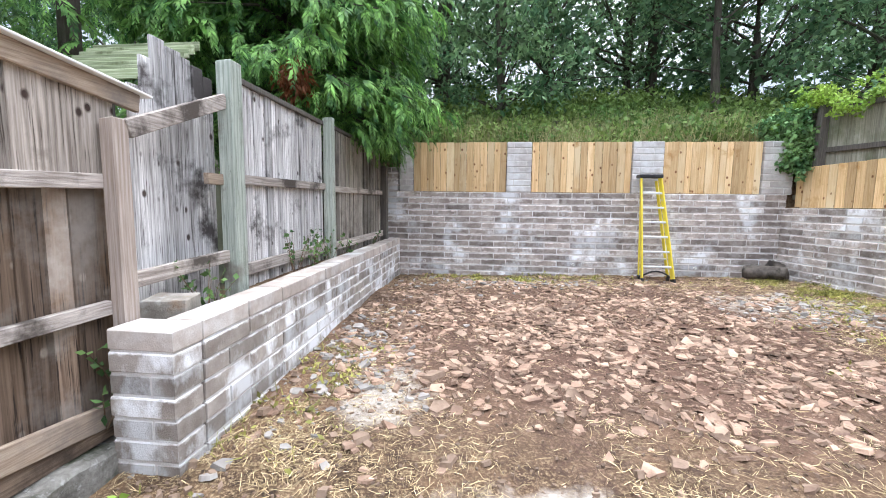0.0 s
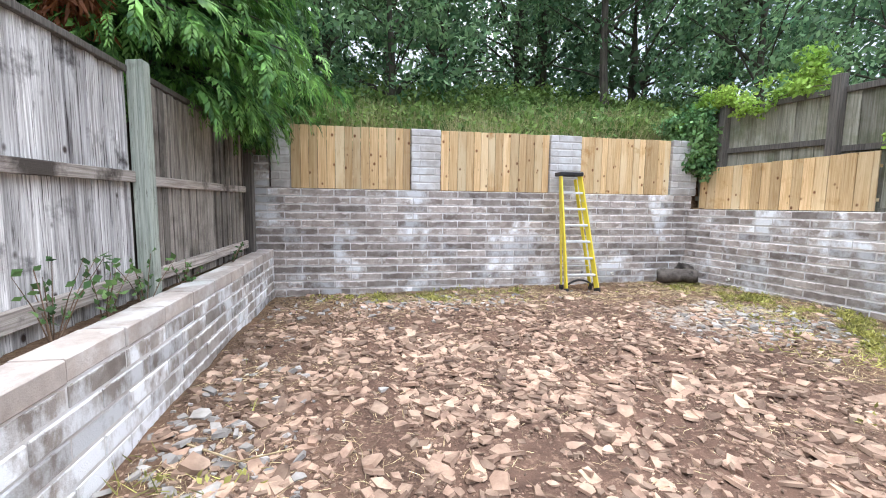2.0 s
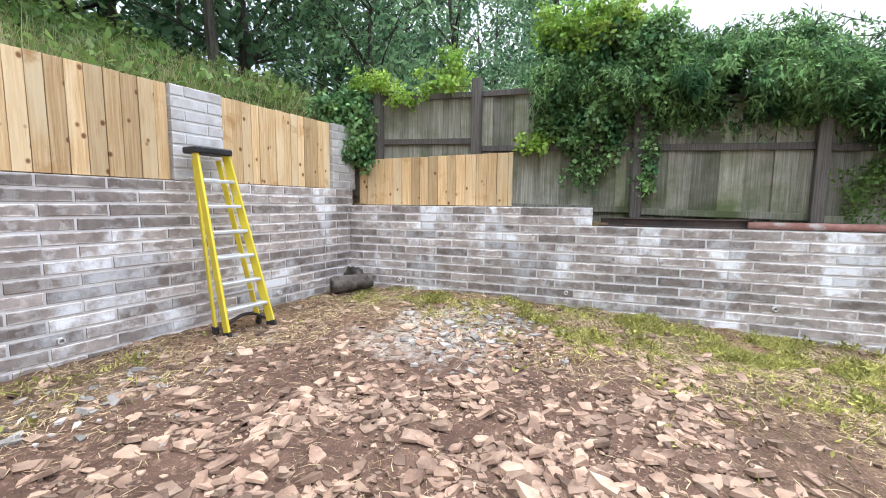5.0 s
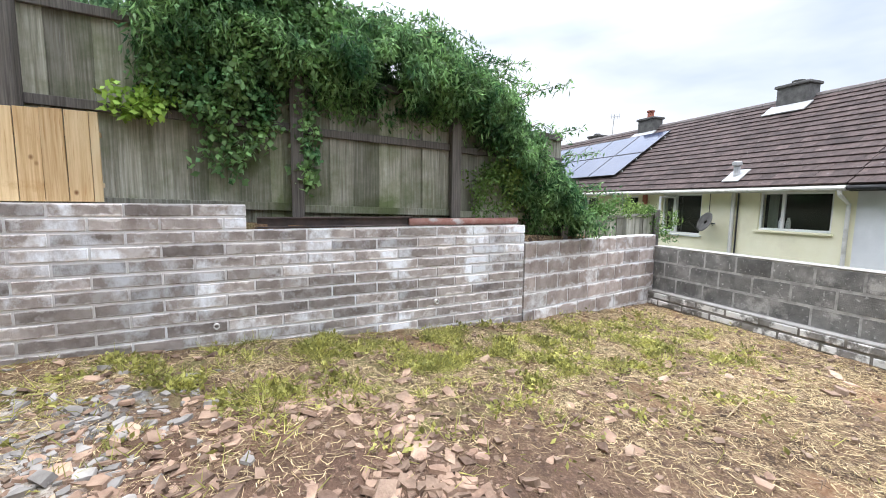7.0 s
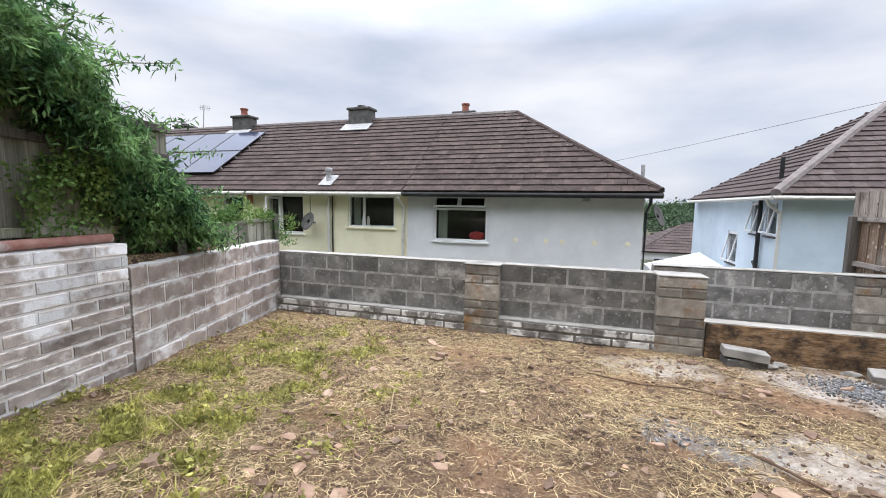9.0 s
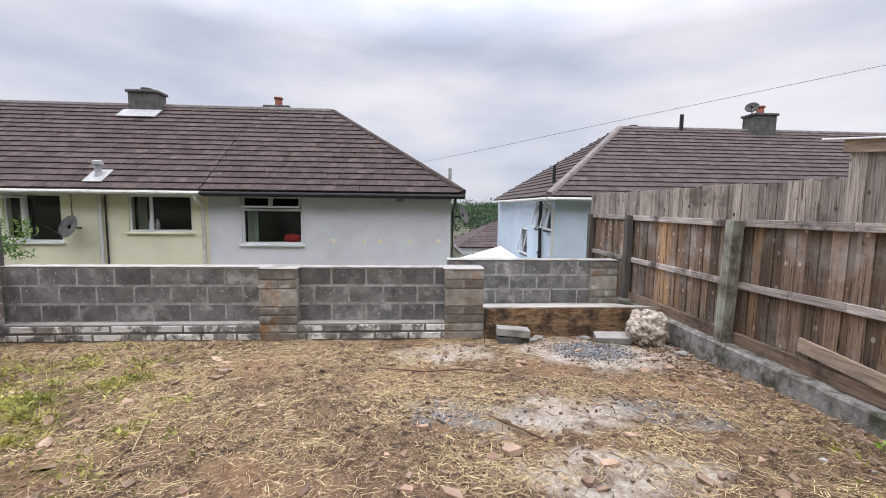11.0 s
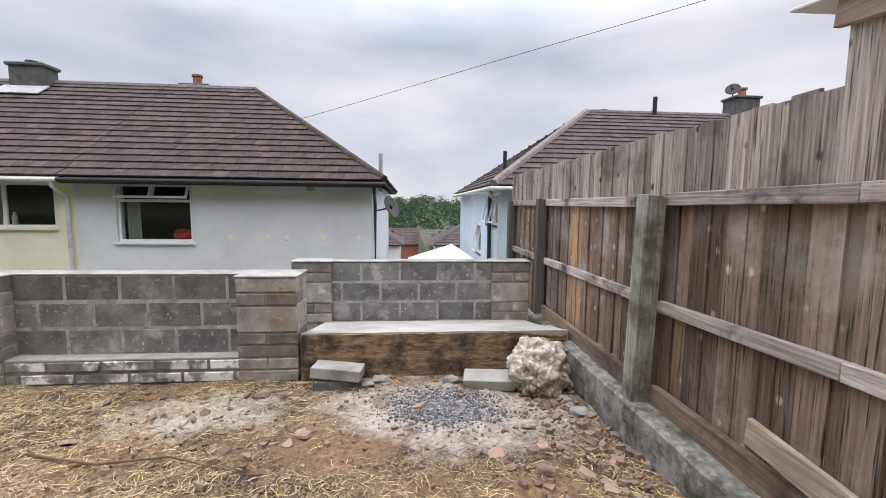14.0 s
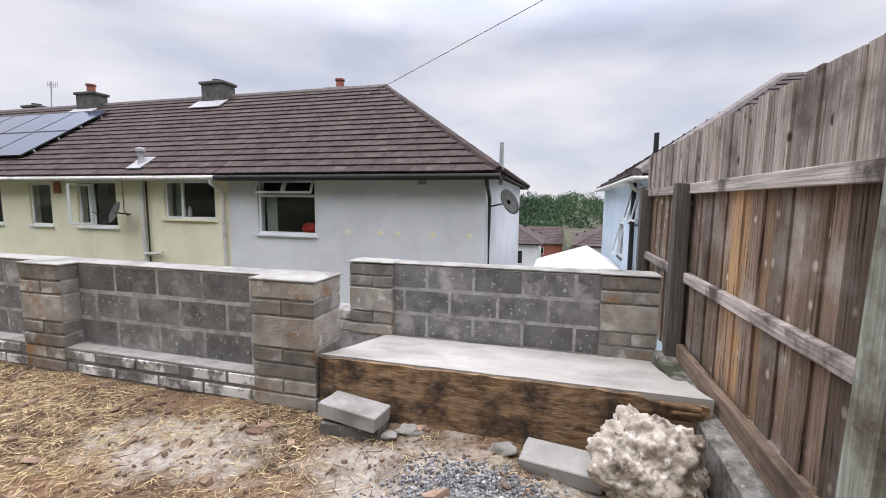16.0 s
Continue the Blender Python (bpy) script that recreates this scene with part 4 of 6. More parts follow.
# ---- stones, lumps ----
def lump(name, at, r, seed, material, squash=(1, 1, 0.8), rough=0.35, sub=4, facets=0.0):
    bm = bmesh.new()
    bmesh.ops.create_icosphere(bm, subdivisions=sub, radius=1)
    for v in bm.verts:
        p = v.co.copy()
        k = 1 + rough * noise.noise(p * 1.3 + Vector((seed, 0, 0))) + rough * 0.5 * noise.noise(p * 3.1 + Vector((0, seed, 0))) + rough * 0.25 * noise.noise(p * 8 + Vector((0, 0, seed))) + rough * 0.16 * noise.noise(p * 19 + Vector((0, seed, seed)))
        v.co = Vector((p.x * squash[0], p.y * squash[1], p.z * squash[2])) * r * k
    ob = part(name, bm, material, smooth=True)
    ob.location = at
    return ob


tagged(lump("concrete_lump", (-1.62, -1.17, 0.085), 0.265, 4.0, m_lump, (0.98, 0.9, 1.0), 0.42, 6), "big pitted lump of old concrete aggregate", "rubble")
log_bm = bmesh.new()
n_l, prev = 15, None
for i in range(n_l + 1):
    f = i / n_l
    ring = []
    for k in range(22):
        a = 2 * math.pi * k / 22
        r = (0.122 - 0.012 * f) * (1 + 0.10 * noise.noise((math.cos(a) * 1.2, math.sin(a) * 1.2, f * 1.5)) + 0.07 * noise.noise((math.cos(a) * 4, math.sin(a) * 4, f * 2)))
        r *= 0.86 if i in (0, n_l) else 1.0
        ring.append(log_bm.verts.new((4.48 + 0.46 * f + r * 0.65 * math.cos(a), 7.86 - 0.38 * f + r * 0.76 * math.cos(a), 0.385 + 0.05 * f + r * math.sin(a))))
    if prev:
        for k in range(22):
            log_bm.faces.new((prev[k], prev[(k + 1) % 22], ring[(k + 1) % 22], ring[k]))
    else:
        log_bm.faces.new(ring[::-1])
    prev = ring
log_bm.faces.new(prev)
bmesh.ops.recalc_face_normals(log_bm, faces=log_bm.faces)
tagged(part("cut_log", log_bm, m_stump, smooth=True), "short dark rotting log lying in the wall corner", "log")
tagged(lump("root_lump", (4.99, 7.86, 0.37), 0.19, 9.0, m_stump, (0.9, 0.8, 1.15), 0.4, 4), "dark damp clod of roots behind the log", "rubble")


def flat_block(name, at, size, rz, tilt, material, label, cat="block"):
    bm = boxed(-size[0] / 2, size[0] / 2, -size[1] / 2, size[1] / 2, -size[2] / 2, size[2] / 2, 0.006)
    bmesh.ops.subdivide_edges(bm, edges=bm.edges, cuts=2, use_grid_fill=True)
    for v in bm.verts:
        v.co += Vector((1, 1, 1)) * 0.006 * noise.noise(v.co * 9 + Vector(at))
    ob = part(name, bm, material)
    ob.matrix_world = pose(*at, tilt[0], tilt[1], rz)
    return tagged(ob, label, cat)


flat_block("concrete_block", (0.17, -1.40, -0.085), (0.42, 0.20, 0.10), 6, (0, 0), m_grey, "grey concrete block lying flat as a step")
flat_block("concrete_block", (0.17, -1.39, 0.022), (0.44, 0.22, 0.10), -6, (2, -4), m_skim, "pale concrete block stacked as a step")
flat_block("concrete_block", (-1.19, -1.30, -0.055), (0.46, 0.20, 0.10), -14, (-10, 3), m_skim, "pale concrete block lying tilted by the shuttering")
flat_block("concrete_block", (-1.96, 2.36, 0.80), (0.26, 0.2, 0.22), 12, (3, 0), m_old, "old pale block stood in the planter")

bm = bmesh.new()
for i, (x, z, l) in enumerate(((-1.84, 0.262, 0.22), (-1.88, 0.235, 0.18))):
    beam(bm, (x - l / 2, -1.535 - 0.004 * i, z), (x + l / 2, -1.525 - 0.004 * i, z + 0.02 * (1 - i)), 0.03, 0.028, 0.008)
tagged(part("split_timber", bm, m_split), "splintered orange timber end above the concrete lump", "timber")

for x, y, r, seed in ((-0.84, -1.42, 0.075, 3.0), (-0.20, -1.45, 0.075, 5.0), (-0.10, -1.36, 0.05, 6.0), (-1.74, -0.93, 0.06, 7.0), (-1.80, -0.70, 0.07, 8.0)):
    tagged(lump("rubble_stone", (x, y, yard_z(x, y) + 0.02), r, seed, m_skim, (1.1, 0.8, 0.5), 0.5, 3), "small grey lump of broken mortar on the soil", "stone", "mortar lumps")

# ---- houses ----
def tile_verts(o, u, v, n, w, length, lift):
    """A roof tile as eight corners: o is the middle of its tail."""
    a = o - u * (w / 2)
    b = o + u * (w / 2)
    low, t = n * lift, n * 0.034
    head = v * length + n * 0.004
    return [a + low, b + low, b + head, a + head, a + low + t, b + low + t, b + head + t, a + head + t]


TILE_FACES = [(3, 2, 1, 0), (4, 5, 6, 7), (0, 1, 5, 4), (1, 2, 6, 5), (2, 3, 7, 6), (3, 0, 4, 7)]


def roof_slope(parent, ea, eb, ra, rb, material_one, material_join, single=None, width=0.33, rows=17):
    """A tiled slope: deck, tiles picked singly near the eave, the others joined."""
    ea, eb, ra, rb = (Vector(p) for p in (ea, eb, ra, rb))
    u = (eb - ea).normalized()
    up = (ra - ea) - u * (ra - ea).dot(u)
    slope = up.length
    v = up.normalized()
    n = u.cross(v)
    if n.z < 0:
        n = -n
    run, sa, sb = (eb - ea).length, (ra - ea).dot(u), (rb - ea).dot(u)
    deck = sheet("roof_deck", [ea, eb, rb, ra] + [p - n * 0.08 for p in (ea, eb, rb, ra)], TILE_FACES, material_join, parent)
    gauge = slope / rows
    one, verts, faces = None, [], []
    for c in range(rows):
        f0, f1 = c / rows, (c + 0.9) / rows
        lo, hi = sa * max(f0, 0), run + (sb - run) * f0
        lo1, hi1 = sa * f1, run + (sb - run) * f1
        s = lo - (width / 2 if c % 2 else 0)
        while s < hi:
            e0, e1 = max(s, min(lo, lo1) + 0.02, (lo + lo1) / 2), min(s + width, (hi + hi1) / 2)
            if e1 - e0 > 0.05:
                mid = ea + u * ((e0 + e1) / 2) + v * (gauge * c - 0.03)
                whole = e1 - e0 > width - 0.01
                if single and whole and single(mid):
                    if one is None:
                        one = bpy.data.meshes.new("roof_tile")
                        q = tile_verts(Vector((0, 0, 0)), Vector((1, 0, 0)), Vector((0, 1, 0)), Vector((0, 0, 1)), width - 0.008, gauge + 0.05, 0.045)
                        one.from_pydata([tuple(p) for p in q], [], TILE_FACES)
                        one.materials.append(material_one)
                        basis = Matrix((u, v, n)).transposed().to_4x4()
                    ob = new("roof_tile", one)
                    ob.parent = parent
                    ob.matrix_local = Matrix.Translation(mid + n * RND.uniform(0, 0.006)) @ basis @ Matrix.Rotation(RND.uniform(-0.006, 0.006), 4, "Z")
                else:
                    k = len(verts)
                    verts += tile_verts(mid + n * RND.uniform(0, 0.006), u, v, n, e1 - e0 - 0.008, gauge + 0.05, 0.045)
                    faces += [tuple(i + k for i in fc) for fc in TILE_FACES]
            s += width
    if verts:
        tagged(sheet("roof_tiles", verts, faces, material_join, parent), kind="stuff")


def ridge_line(parent, a, b, name="ridge_tile", r=0.11, n=None, material=None):
    a, b = Vector(a), Vector(b)
    n = n or max(2, int((b - a).length / 0.45))
    bm = bmesh.new()
    for i in range(n):
        p, q = a.lerp(b, i / n), a.lerp(b, (i + 0.97) / n)
        tube(bm, [p, q], [r, r * 1.06], 8)
    return part(name, bm, material or m_ridge, parent)


def wall_y(parent, name, x0, x1, z0, z1, y, thick, holes, material):
    """A wall facing +y at y with openings (xa, xb, za, zb) right through it."""
    bm = bmesh.new()
    xs = sorted({x0, x1, *[h[0] for h in holes], *[h[1] for h in holes]})
    for a, b in zip(xs, xs[1:]):
        cut = sorted((h[2], h[3]) for h in holes if h[0] <= a + 1e-6 and h[1] >= b - 1e-6)
        z = z0
        for c, d in cut + [(z1, z1)]:
            if c - z > 1e-4:
                box(bm, a, b, y - thick, y, z, c)
            z = d
    bmesh.ops.remove_doubles(bm, verts=bm.verts, dist=1e-4)
    return part(name, bm, material, parent)


def window_y(parent, xa, xb, za, zb, y, bars=(), sash=None, transom=None, open_top=False, sill_material=None):
    """A white window set in an opening facing +y; bars are fractions of the width."""
    win = new("window")
    win.parent = parent
    w = 0.06
    bm = bmesh.new()
    yf = y - 0.05
    for bx in ((xa, xa + w, za, zb), (xb - w, xb, za, zb), (xa + w, xb - w, za, za + w), (xa + w, xb - w, zb - w, zb)):
        box(bm, bx[0], bx[1], yf - 0.07, yf, bx[2], bx[3], 0.006)
    for f in bars:
        x = xa + (xb - xa) * f
        box(bm, x - 0.04, x + 0.04, yf - 0.065, yf + 0.003, za + w, (transom or zb) - w if transom else zb - w, 0.006)
    if transom:
        box(bm, xa + w, xb - w, yf - 0.065, yf + 0.003, transom - 0.035, transom + 0.035, 0.006)
    part("frame", bm, m_upvc, win)
    part("pane", boxed(xa + w, xb - w, yf - 0.045, yf - 0.035, za + w, (transom - 0.035 if transom else zb - w)), m_glass, win).visible_shadow = False
    bm = boxed(xa - 0.06, xb + 0.06, yf - 0.02, y + 0.07, za - 0.06, za - 0.004, 0.008)
    part("sill", bm, sill_material or m_upvc, win)
    if open_top:
        mid = (xa + xb) / 2
        for a, b in ((xa + 0.03, mid - 0.01), (mid + 0.01, xb - 0.03)):
            vent = new("vent_sash")
            vent.parent = win
            h = zb - transom - 0.04
            bm = bmesh.new()
            for q in ((a, a + 0.05, -h, 0), (b - 0.05, b, -h, 0), (a + 0.05, b - 0.05, -h, -h + 0.05), (a + 0.05, b - 0.05, -0.05, 0)):
                box(bm, q[0], q[1], -0.02, 0.03, q[2], q[3], 0.005)
            rot = Matrix.Translation((0, y + 0.0, zb - 0.01)) @ Matrix.Rotation(radians(24), 4, "X")
            bmesh.ops.transform(bm, matrix=rot, verts=bm.verts)
            me = part("sash_frame", bm, m_upvc, vent)
            bm = boxed(a + 0.05, b - 0.05, 0.0, 0.008, -h + 0.05, -0.05)
            bmesh.ops.transform(bm, matrix=rot, verts=bm.verts)
            part("sash_pane", bm, m_glass, vent).visible_shadow = False
    return win


def chimney(parent, x, y, z, w, d, h, pot, flash=True, name="chimney"):
    bm = bmesh.new()
    box(bm, x - w / 2, x + w / 2, y - d / 2, y + d / 2, z - 0.9, z + h, 0.02)
    box(bm, x - w / 2 - 0.06, x + w / 2 + 0.06, y - d / 2 - 0.06, y + d / 2 + 0.06, z + h - 0.1, z + h, 0.02)
    ch = part(name, bm, m_chim, parent)
    if pot:
        bm = bmesh.new()
        lathe(bm, (x, y, z + h - 0.02), [(0.17, 0), (0.15, 0.05), (0.14, 0.30), (0.18, 0.32), (0.18, 0.38), (0.12, 0.38)], 14)
        part("chimney_pot", bm, m_pot, ch)
    else:
        bm = bmesh.new()
        lathe(bm, (x, y, z + h - 0.02), [(0.13, 0), (0.13, 0.08), (0.19, 0.09), (0.19, 0.13), (0.05, 0.15)], 14)
        part("cowl", bm, m_chim, ch)
    return ch


def dish(parent, at, aim, r, material, arm_to):
    ob = new("satellite_dish")
    ob.parent = parent
    bm = bmesh.new()
    rings = 5
    prev = None
    q = Vector(aim).to_track_quat("Z", "Y")
    for i in range(1, rings + 1):
        rr = r * i / rings
        ring = [bm.verts.new(Vector(at) + q @ Vector((rr * math.cos(a), 0.88 * rr * math.sin(a), 0.35 * rr * rr))) for a in np.linspace(0, 2 * math.pi, 20, endpoint=False)]
        if prev:
            for k in range(20):
                bm.faces.new((prev[k], prev[(k + 1) % 20], ring[(k + 1) % 20], ring[k]))
        else:
            bm.faces.new(ring)
        prev = ring
    me = part("reflector", bm, material, ob, smooth=True)
    mod = me.modifiers.new("thickness", "SOLIDIFY")
    mod.thickness = 0.012
    bm = bmesh.new()
    tube(bm, [at, arm_to], 0.022, 6)
    tube(bm, [Vector(at) + q @ Vector((0, -0.8 * r, 0.1)), Vector(at) + q @ Vector((0, -0.45 * r, 0.5))], 0.012, 6)
    part("arm", bm, m_gutter_black, ob)
    return ob


EY, EZ, RY, RZ, WY = -7.83, 2.07, -12.4, 5.22, -8.25
SPLIT = 7.35
grey_house = empty("terraced_house", "end terrace house, pale grey render, brown hipped tile roof", "house")
cream_house = empty("terraced_house", "mid terrace house, cream render, brown tiled roof", "house")
W3 = (4.74, 6.45, 0.57, 1.95)
wall_y(grey_house, "wall", 0.45, SPLIT, -2.8, 2.10, WY, 0.28, [W3], m_render_grey)
bm = bmesh.new()
box(bm, 0.45, 0.73, -16.5, WY - 0.285, -2.8, 2.10)
part("side_wall", bm, m_render_grey, grey_house)
part("rear_wall", boxed(0.45, SPLIT, -16.8, -16.52, -2.8, 2.10), m_render_grey, grey_house)
CW = [(7.80, 9.53, 0.90, 1.95), (11.3, 12.83, 0.60, 1.95), (13.93, 14.87, 0.60, 1.90), (16.15, 17.6, 0.60, 1.90)]
wall_y(cream_house, "wall", SPLIT + 0.004, 32, -2.8, 2.10, WY - 0.004, 0.28, CW, m_render_cream)
part("rear_wall", boxed(SPLIT, 32, -16.8, -16.52, -2.8, 2.10), m_render_cream, cream_house)
part("end_wall", boxed(31.7, 32, -16.5, WY - 0.3, -2.8, 2.10), m_render_cream, cream_house)
for h, x0, x1 in ((grey_house, 0.75, SPLIT), (cream_house, SPLIT + 0.05, 31.6)):
    # near-black back wall and floor, room gloom painted in
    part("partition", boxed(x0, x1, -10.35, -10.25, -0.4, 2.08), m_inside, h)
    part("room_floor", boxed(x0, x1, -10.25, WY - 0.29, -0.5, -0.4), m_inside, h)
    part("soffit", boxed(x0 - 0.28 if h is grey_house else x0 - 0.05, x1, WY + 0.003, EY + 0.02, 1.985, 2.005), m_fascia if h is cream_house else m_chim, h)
g_roof = new("roof")
g_roof.parent = grey_house
c_roof = new("roof")
c_roof.parent = cream_house
EX = 0.10
roof_slope(g_roof, (SPLIT, EY, EZ), (EX, EY, EZ), (SPLIT, RY, RZ), (4.63, RY, RZ), m_tile, m_tile_i, lambda p: p.z < EZ + 2.4 and p.x < 7.0)
roof_slope(g_roof, (EX, EY, EZ), (EX, 2 * RY - EY, EZ), (4.63, RY, RZ), (4.63, RY - 0.05, RZ), m_tile, m_tile_i)
roof_slope(g_roof, (EX, 2 * RY - EY, EZ), (SPLIT, 2 * RY - EY, EZ), (4.63, RY - 0.01, RZ), (SPLIT, RY - 0.01, RZ), m_tile, m_tile_i, width=1.2)
roof_slope(c_roof, (32.103, EY, EZ), (SPLIT - 0.012, EY, EZ), (32.103, RY, RZ), (SPLIT - 0.012, RY, RZ), m_tile, m_tile_i)
roof_slope(c_roof, (SPLIT + 0.003, 2 * RY - EY, EZ), (32, 2 * RY - EY, EZ), (SPLIT + 0.003, RY, RZ), (32, RY, RZ), m_tile, m_tile_i, width=1.2)
ridge_line(g_roof, (4.6, RY, RZ + 0.02), (SPLIT, RY, RZ + 0.02))
ridge_line(c_roof, (SPLIT, RY, RZ + 0.02), (32, RY, RZ + 0.02))
ridge_line(g_roof, (EX + 0.02, EY - 0.02, EZ + 0.05), (4.6, RY, RZ + 0.02), "hip_tile", 0.10, material=m_tile)
ridge_line(g_roof, (EX + 0.02, 2 * RY - EY, EZ + 0.05), (4.6, RY, RZ + 0.02), "hip_tile", 0.10, material=m_tile)


def gutter(parent, a, b, material):
    bm = bmesh.new()
    tube(bm, [a, b], 0.058, 10)
    part("gutter", bm, material, parent)
    d = (Vector(b) - Vector(a)).normalized()
    side = Vector((-d.y, d.x, 0)) * 0.001
    bm = bmesh.new()
    beam(bm, Vector(a) + Vector((0, -0.07, 0.0)) + side, Vector(b) + Vector((0, -0.07, 0.0)) + side, 0.02, 0.15, 0.0)
    part("fascia", bm, material, parent)


gutter(grey_house, (EX - 0.02, EY + 0.06, 2.0), (SPLIT - 0.02, EY + 0.06, 2.0), m_gutter_black)
gutter(cream_house, (SPLIT, EY + 0.06, 2.0), (32, EY + 0.06, 2.0), m_fascia)


def pipe(parent, pts, r, material, name="downpipe"):
    bm = bmesh.new()
    tube(bm, pts, r, 10)
    return part(name, bm, material, parent)


pipe(cream_house, [(7.48, EY + 0.05, 1.98), (7.48, EY + 0.03, 1.86), (7.47, WY + 0.07, 1.62), (7.47, WY + 0.06, -2.6)], 0.045, m_fascia)
pipe(cream_house, [(10.22, WY + 0.08, 1.98), (10.22, WY + 0.08, -0.10), (10.22, WY + 0.08, -2.6)], 0.055, m_fascia, "soil_pipe")
pipe(cream_house, [(10.09, WY + 0.05, 1.98), (10.09, WY + 0.05, -2.6)], 0.022, m_gutter_black, "waste_pipe")
pipe(cream_house, [(10.22, WY + 0.10, -0.12), (9.6, WY + 0.10, -0.07)], 0.05, m_fascia, "branch_pipe")
pipe(grey_house, [(0.36, EY + 0.04, 1.97), (0.36, EY - 0.02, 1.80), (0.38, WY - 0.12, 1.55), (0.38, WY - 0.12, -2.6)], 0.042, m_gutter_black)
pipe(grey_house, [(0.34, -9.92, 1.9), (0.34, -9.92, 2.98)], 0.055, m_lead, "flue")
bm = bmesh.new()
lathe(bm, (10.25, -8.25, 2.40), [(0.10, 0), (0.08, 0.12), (0.085, 0.34), (0.13, 0.36), (0.13, 0.44), (0.08, 0.47)], 12)
part("vent_terminal", bm, m_lead, cream_house)
bm = bmesh.new()
beam(bm, (10.25, -7.98, 2.275), (10.25, -8.5, 2.635), 0.5, 0.03, 0.004)
part("vent_flashing", bm, m_lead, cream_house)
window_y(grey_house, *W3, WY, transom=1.56, open_top=True)
window_y(cream_house, *CW[0], WY - 0.004, bars=(0.66,), sill_material=m_render_cream)
w1 = window_y(cream_house, *CW[1], WY - 0.004, bars=(0.64,))
window_y(cream_house, *CW[2], WY - 0.004)
window_y(cream_house, *CW[3], WY - 0.004, bars=(0.5,))
bm = bmesh.new()
for q in ((0, 0.06, 0, 1.2), (0.48, 0.54, 0, 1.2), (0.06, 0.48, 0, 0.06), (0.06, 0.48, 1.14, 1.2)):
    box(bm, q[0], q[1], -0.03, 0.03, q[2], q[3], 0.005)
bmesh.ops.transform(bm, matrix=pose(12.28, WY - 0.02, 0.67, 0, 0, 0) @ Matrix.Rotation(radians(62), 4, "Z"), verts=bm.verts)
part("open_casement", bm, m_upvc, w1)


def curtain(x0, x1, z0, z1, y, material, label):
    bm = bmesh.new()
    n = 24
    top = [bm.verts.new((x0 + (x1 - x0) * i / n, y + 0.035 * math.sin(i * 1.7), z1)) for i in range(n + 1)]
    bot = [bm.verts.new((x0 + (x1 - x0) * i / n, y + 0.045 * math.sin(i * 1.7 + 0.3), z0)) for i in range(n + 1)]
    for i in range(n):
        bm.faces.new((top[i], top[i + 1], bot[i + 1], bot[i]))
    ob = part("curtain", bm, material)
    ob.modifiers.new("thickness", "SOLIDIFY").thickness = 0.006
    return tagged(ob, label, "curtain")


curtain(6.10, 6.40, 0.62, 1.55, WY - 0.34, m_blind, "pale green curtain drawn aside in the window")
curtain(9.25, 9.50, 0.95, 1.9, WY - 0.40, m_blind, "pale curtain drawn aside in the window")
red = lump("red_cushion", (5.15, WY - 0.42, 0.73), 0.2, 3.0, m_red, (1.3, 0.7, 0.7), 0.15, 3)
tagged(red, "red cushion piled on the window shelf", "cushion")
tagged(part("window_shelf", boxed(4.76, 6.43, WY - 0.62, WY - 0.285, 0.55, 0.60, 0.005), m_upvc), "white inner window shelf", "shelf")
for x, m in ((9.05, m_upvc), (8.86, m_fascia)):
    bm = bmesh.new()
    lathe(bm, (x, WY - 0.20, 0.955), [(0.05, 0), (0.055, 0.02), (0.055, 0.2), (0.03, 0.25), (0.03, 0.30), (0.002, 0.31)], 10)
    tagged(part("bottle", bm, m, smooth=True), "pale plastic bottle on the window shelf", "bottle")
tagged(part("window_shelf", boxed(7.86, 9.47, WY - 0.5, WY - 0.29, 0.90, 0.955, 0.005), m_upvc), "white inner window shelf", "shelf")
bm = boxed(13.46, 13.66, WY + 0.002, WY + 0.09, 1.58, 1.95, 0.02)
part("alarm_box", bm, m_pot, cream_house)
for x in (0.81, 1.67, 2.54, 2.99, 3.88):
    bm = bmesh.new()
    lathe(bm, (0, 0, 0), [(0.07, 0.0), (0.06, 0.006), (0.002, 0.008)], 12)
    bmesh.ops.transform(bm, matrix=pose(x, WY + 0.001, 0.68, -90, 0, 0), verts=bm.verts)
    part("filler_patch", bm, m_render_cream, grey_house)
part("air_brick", boxed(1.83, 2.05, WY - 0.01, WY + 0.008, 1.84, 1.95, 0.003), m_lead, grey_house)
dish(cream_house, (10.80, -7.86, 1.05), (0.35, 0.8, 0.35), 0.36, m_chim, (10.80, WY, 1.0))
dish(grey_house, (0.02, -8.9, 1.45), (-0.75, 0.35, 0.35), 0.36, m_chim, (0.45, -8.95, 1.35))
pipe(cream_house, [(11.0, WY + 0.02, 1.98), (11.0, WY + 0.02, 1.1), (10.85, WY + 0.02, 0.95)], 0.010, m_gutter_black, "cable")
chimney(cream_house, 11.18, -12.2, 5.08, 0.98, 0.6, 0.64, False)
chimney(cream_house, 17.45, -12.2, 5.08, 0.92, 0.6, 0.62, True)
chimney(grey_house, 7.0, -13.7, 4.6, 0.9, 0.6, 1.05, True)
chimney(cream_house, 22.6, -13.4, 4.8, 0.9, 0.6, 0.9, False)
for x in (11.18, 17.45):
    bm = bmesh.new()
    beam(bm, (x, -11.45, 4.70), (x, -11.93, 5.03), 1.3, 0.04, 0.004)
    part("chimney_apron", bm, m_lead, cream_house)
pipe(cream_house, [(20.6, -12.7, 4.9), (20.45, -12.7, 6.5)], 0.022, m_lead, "aerial_mast")
bm = bmesh.new()
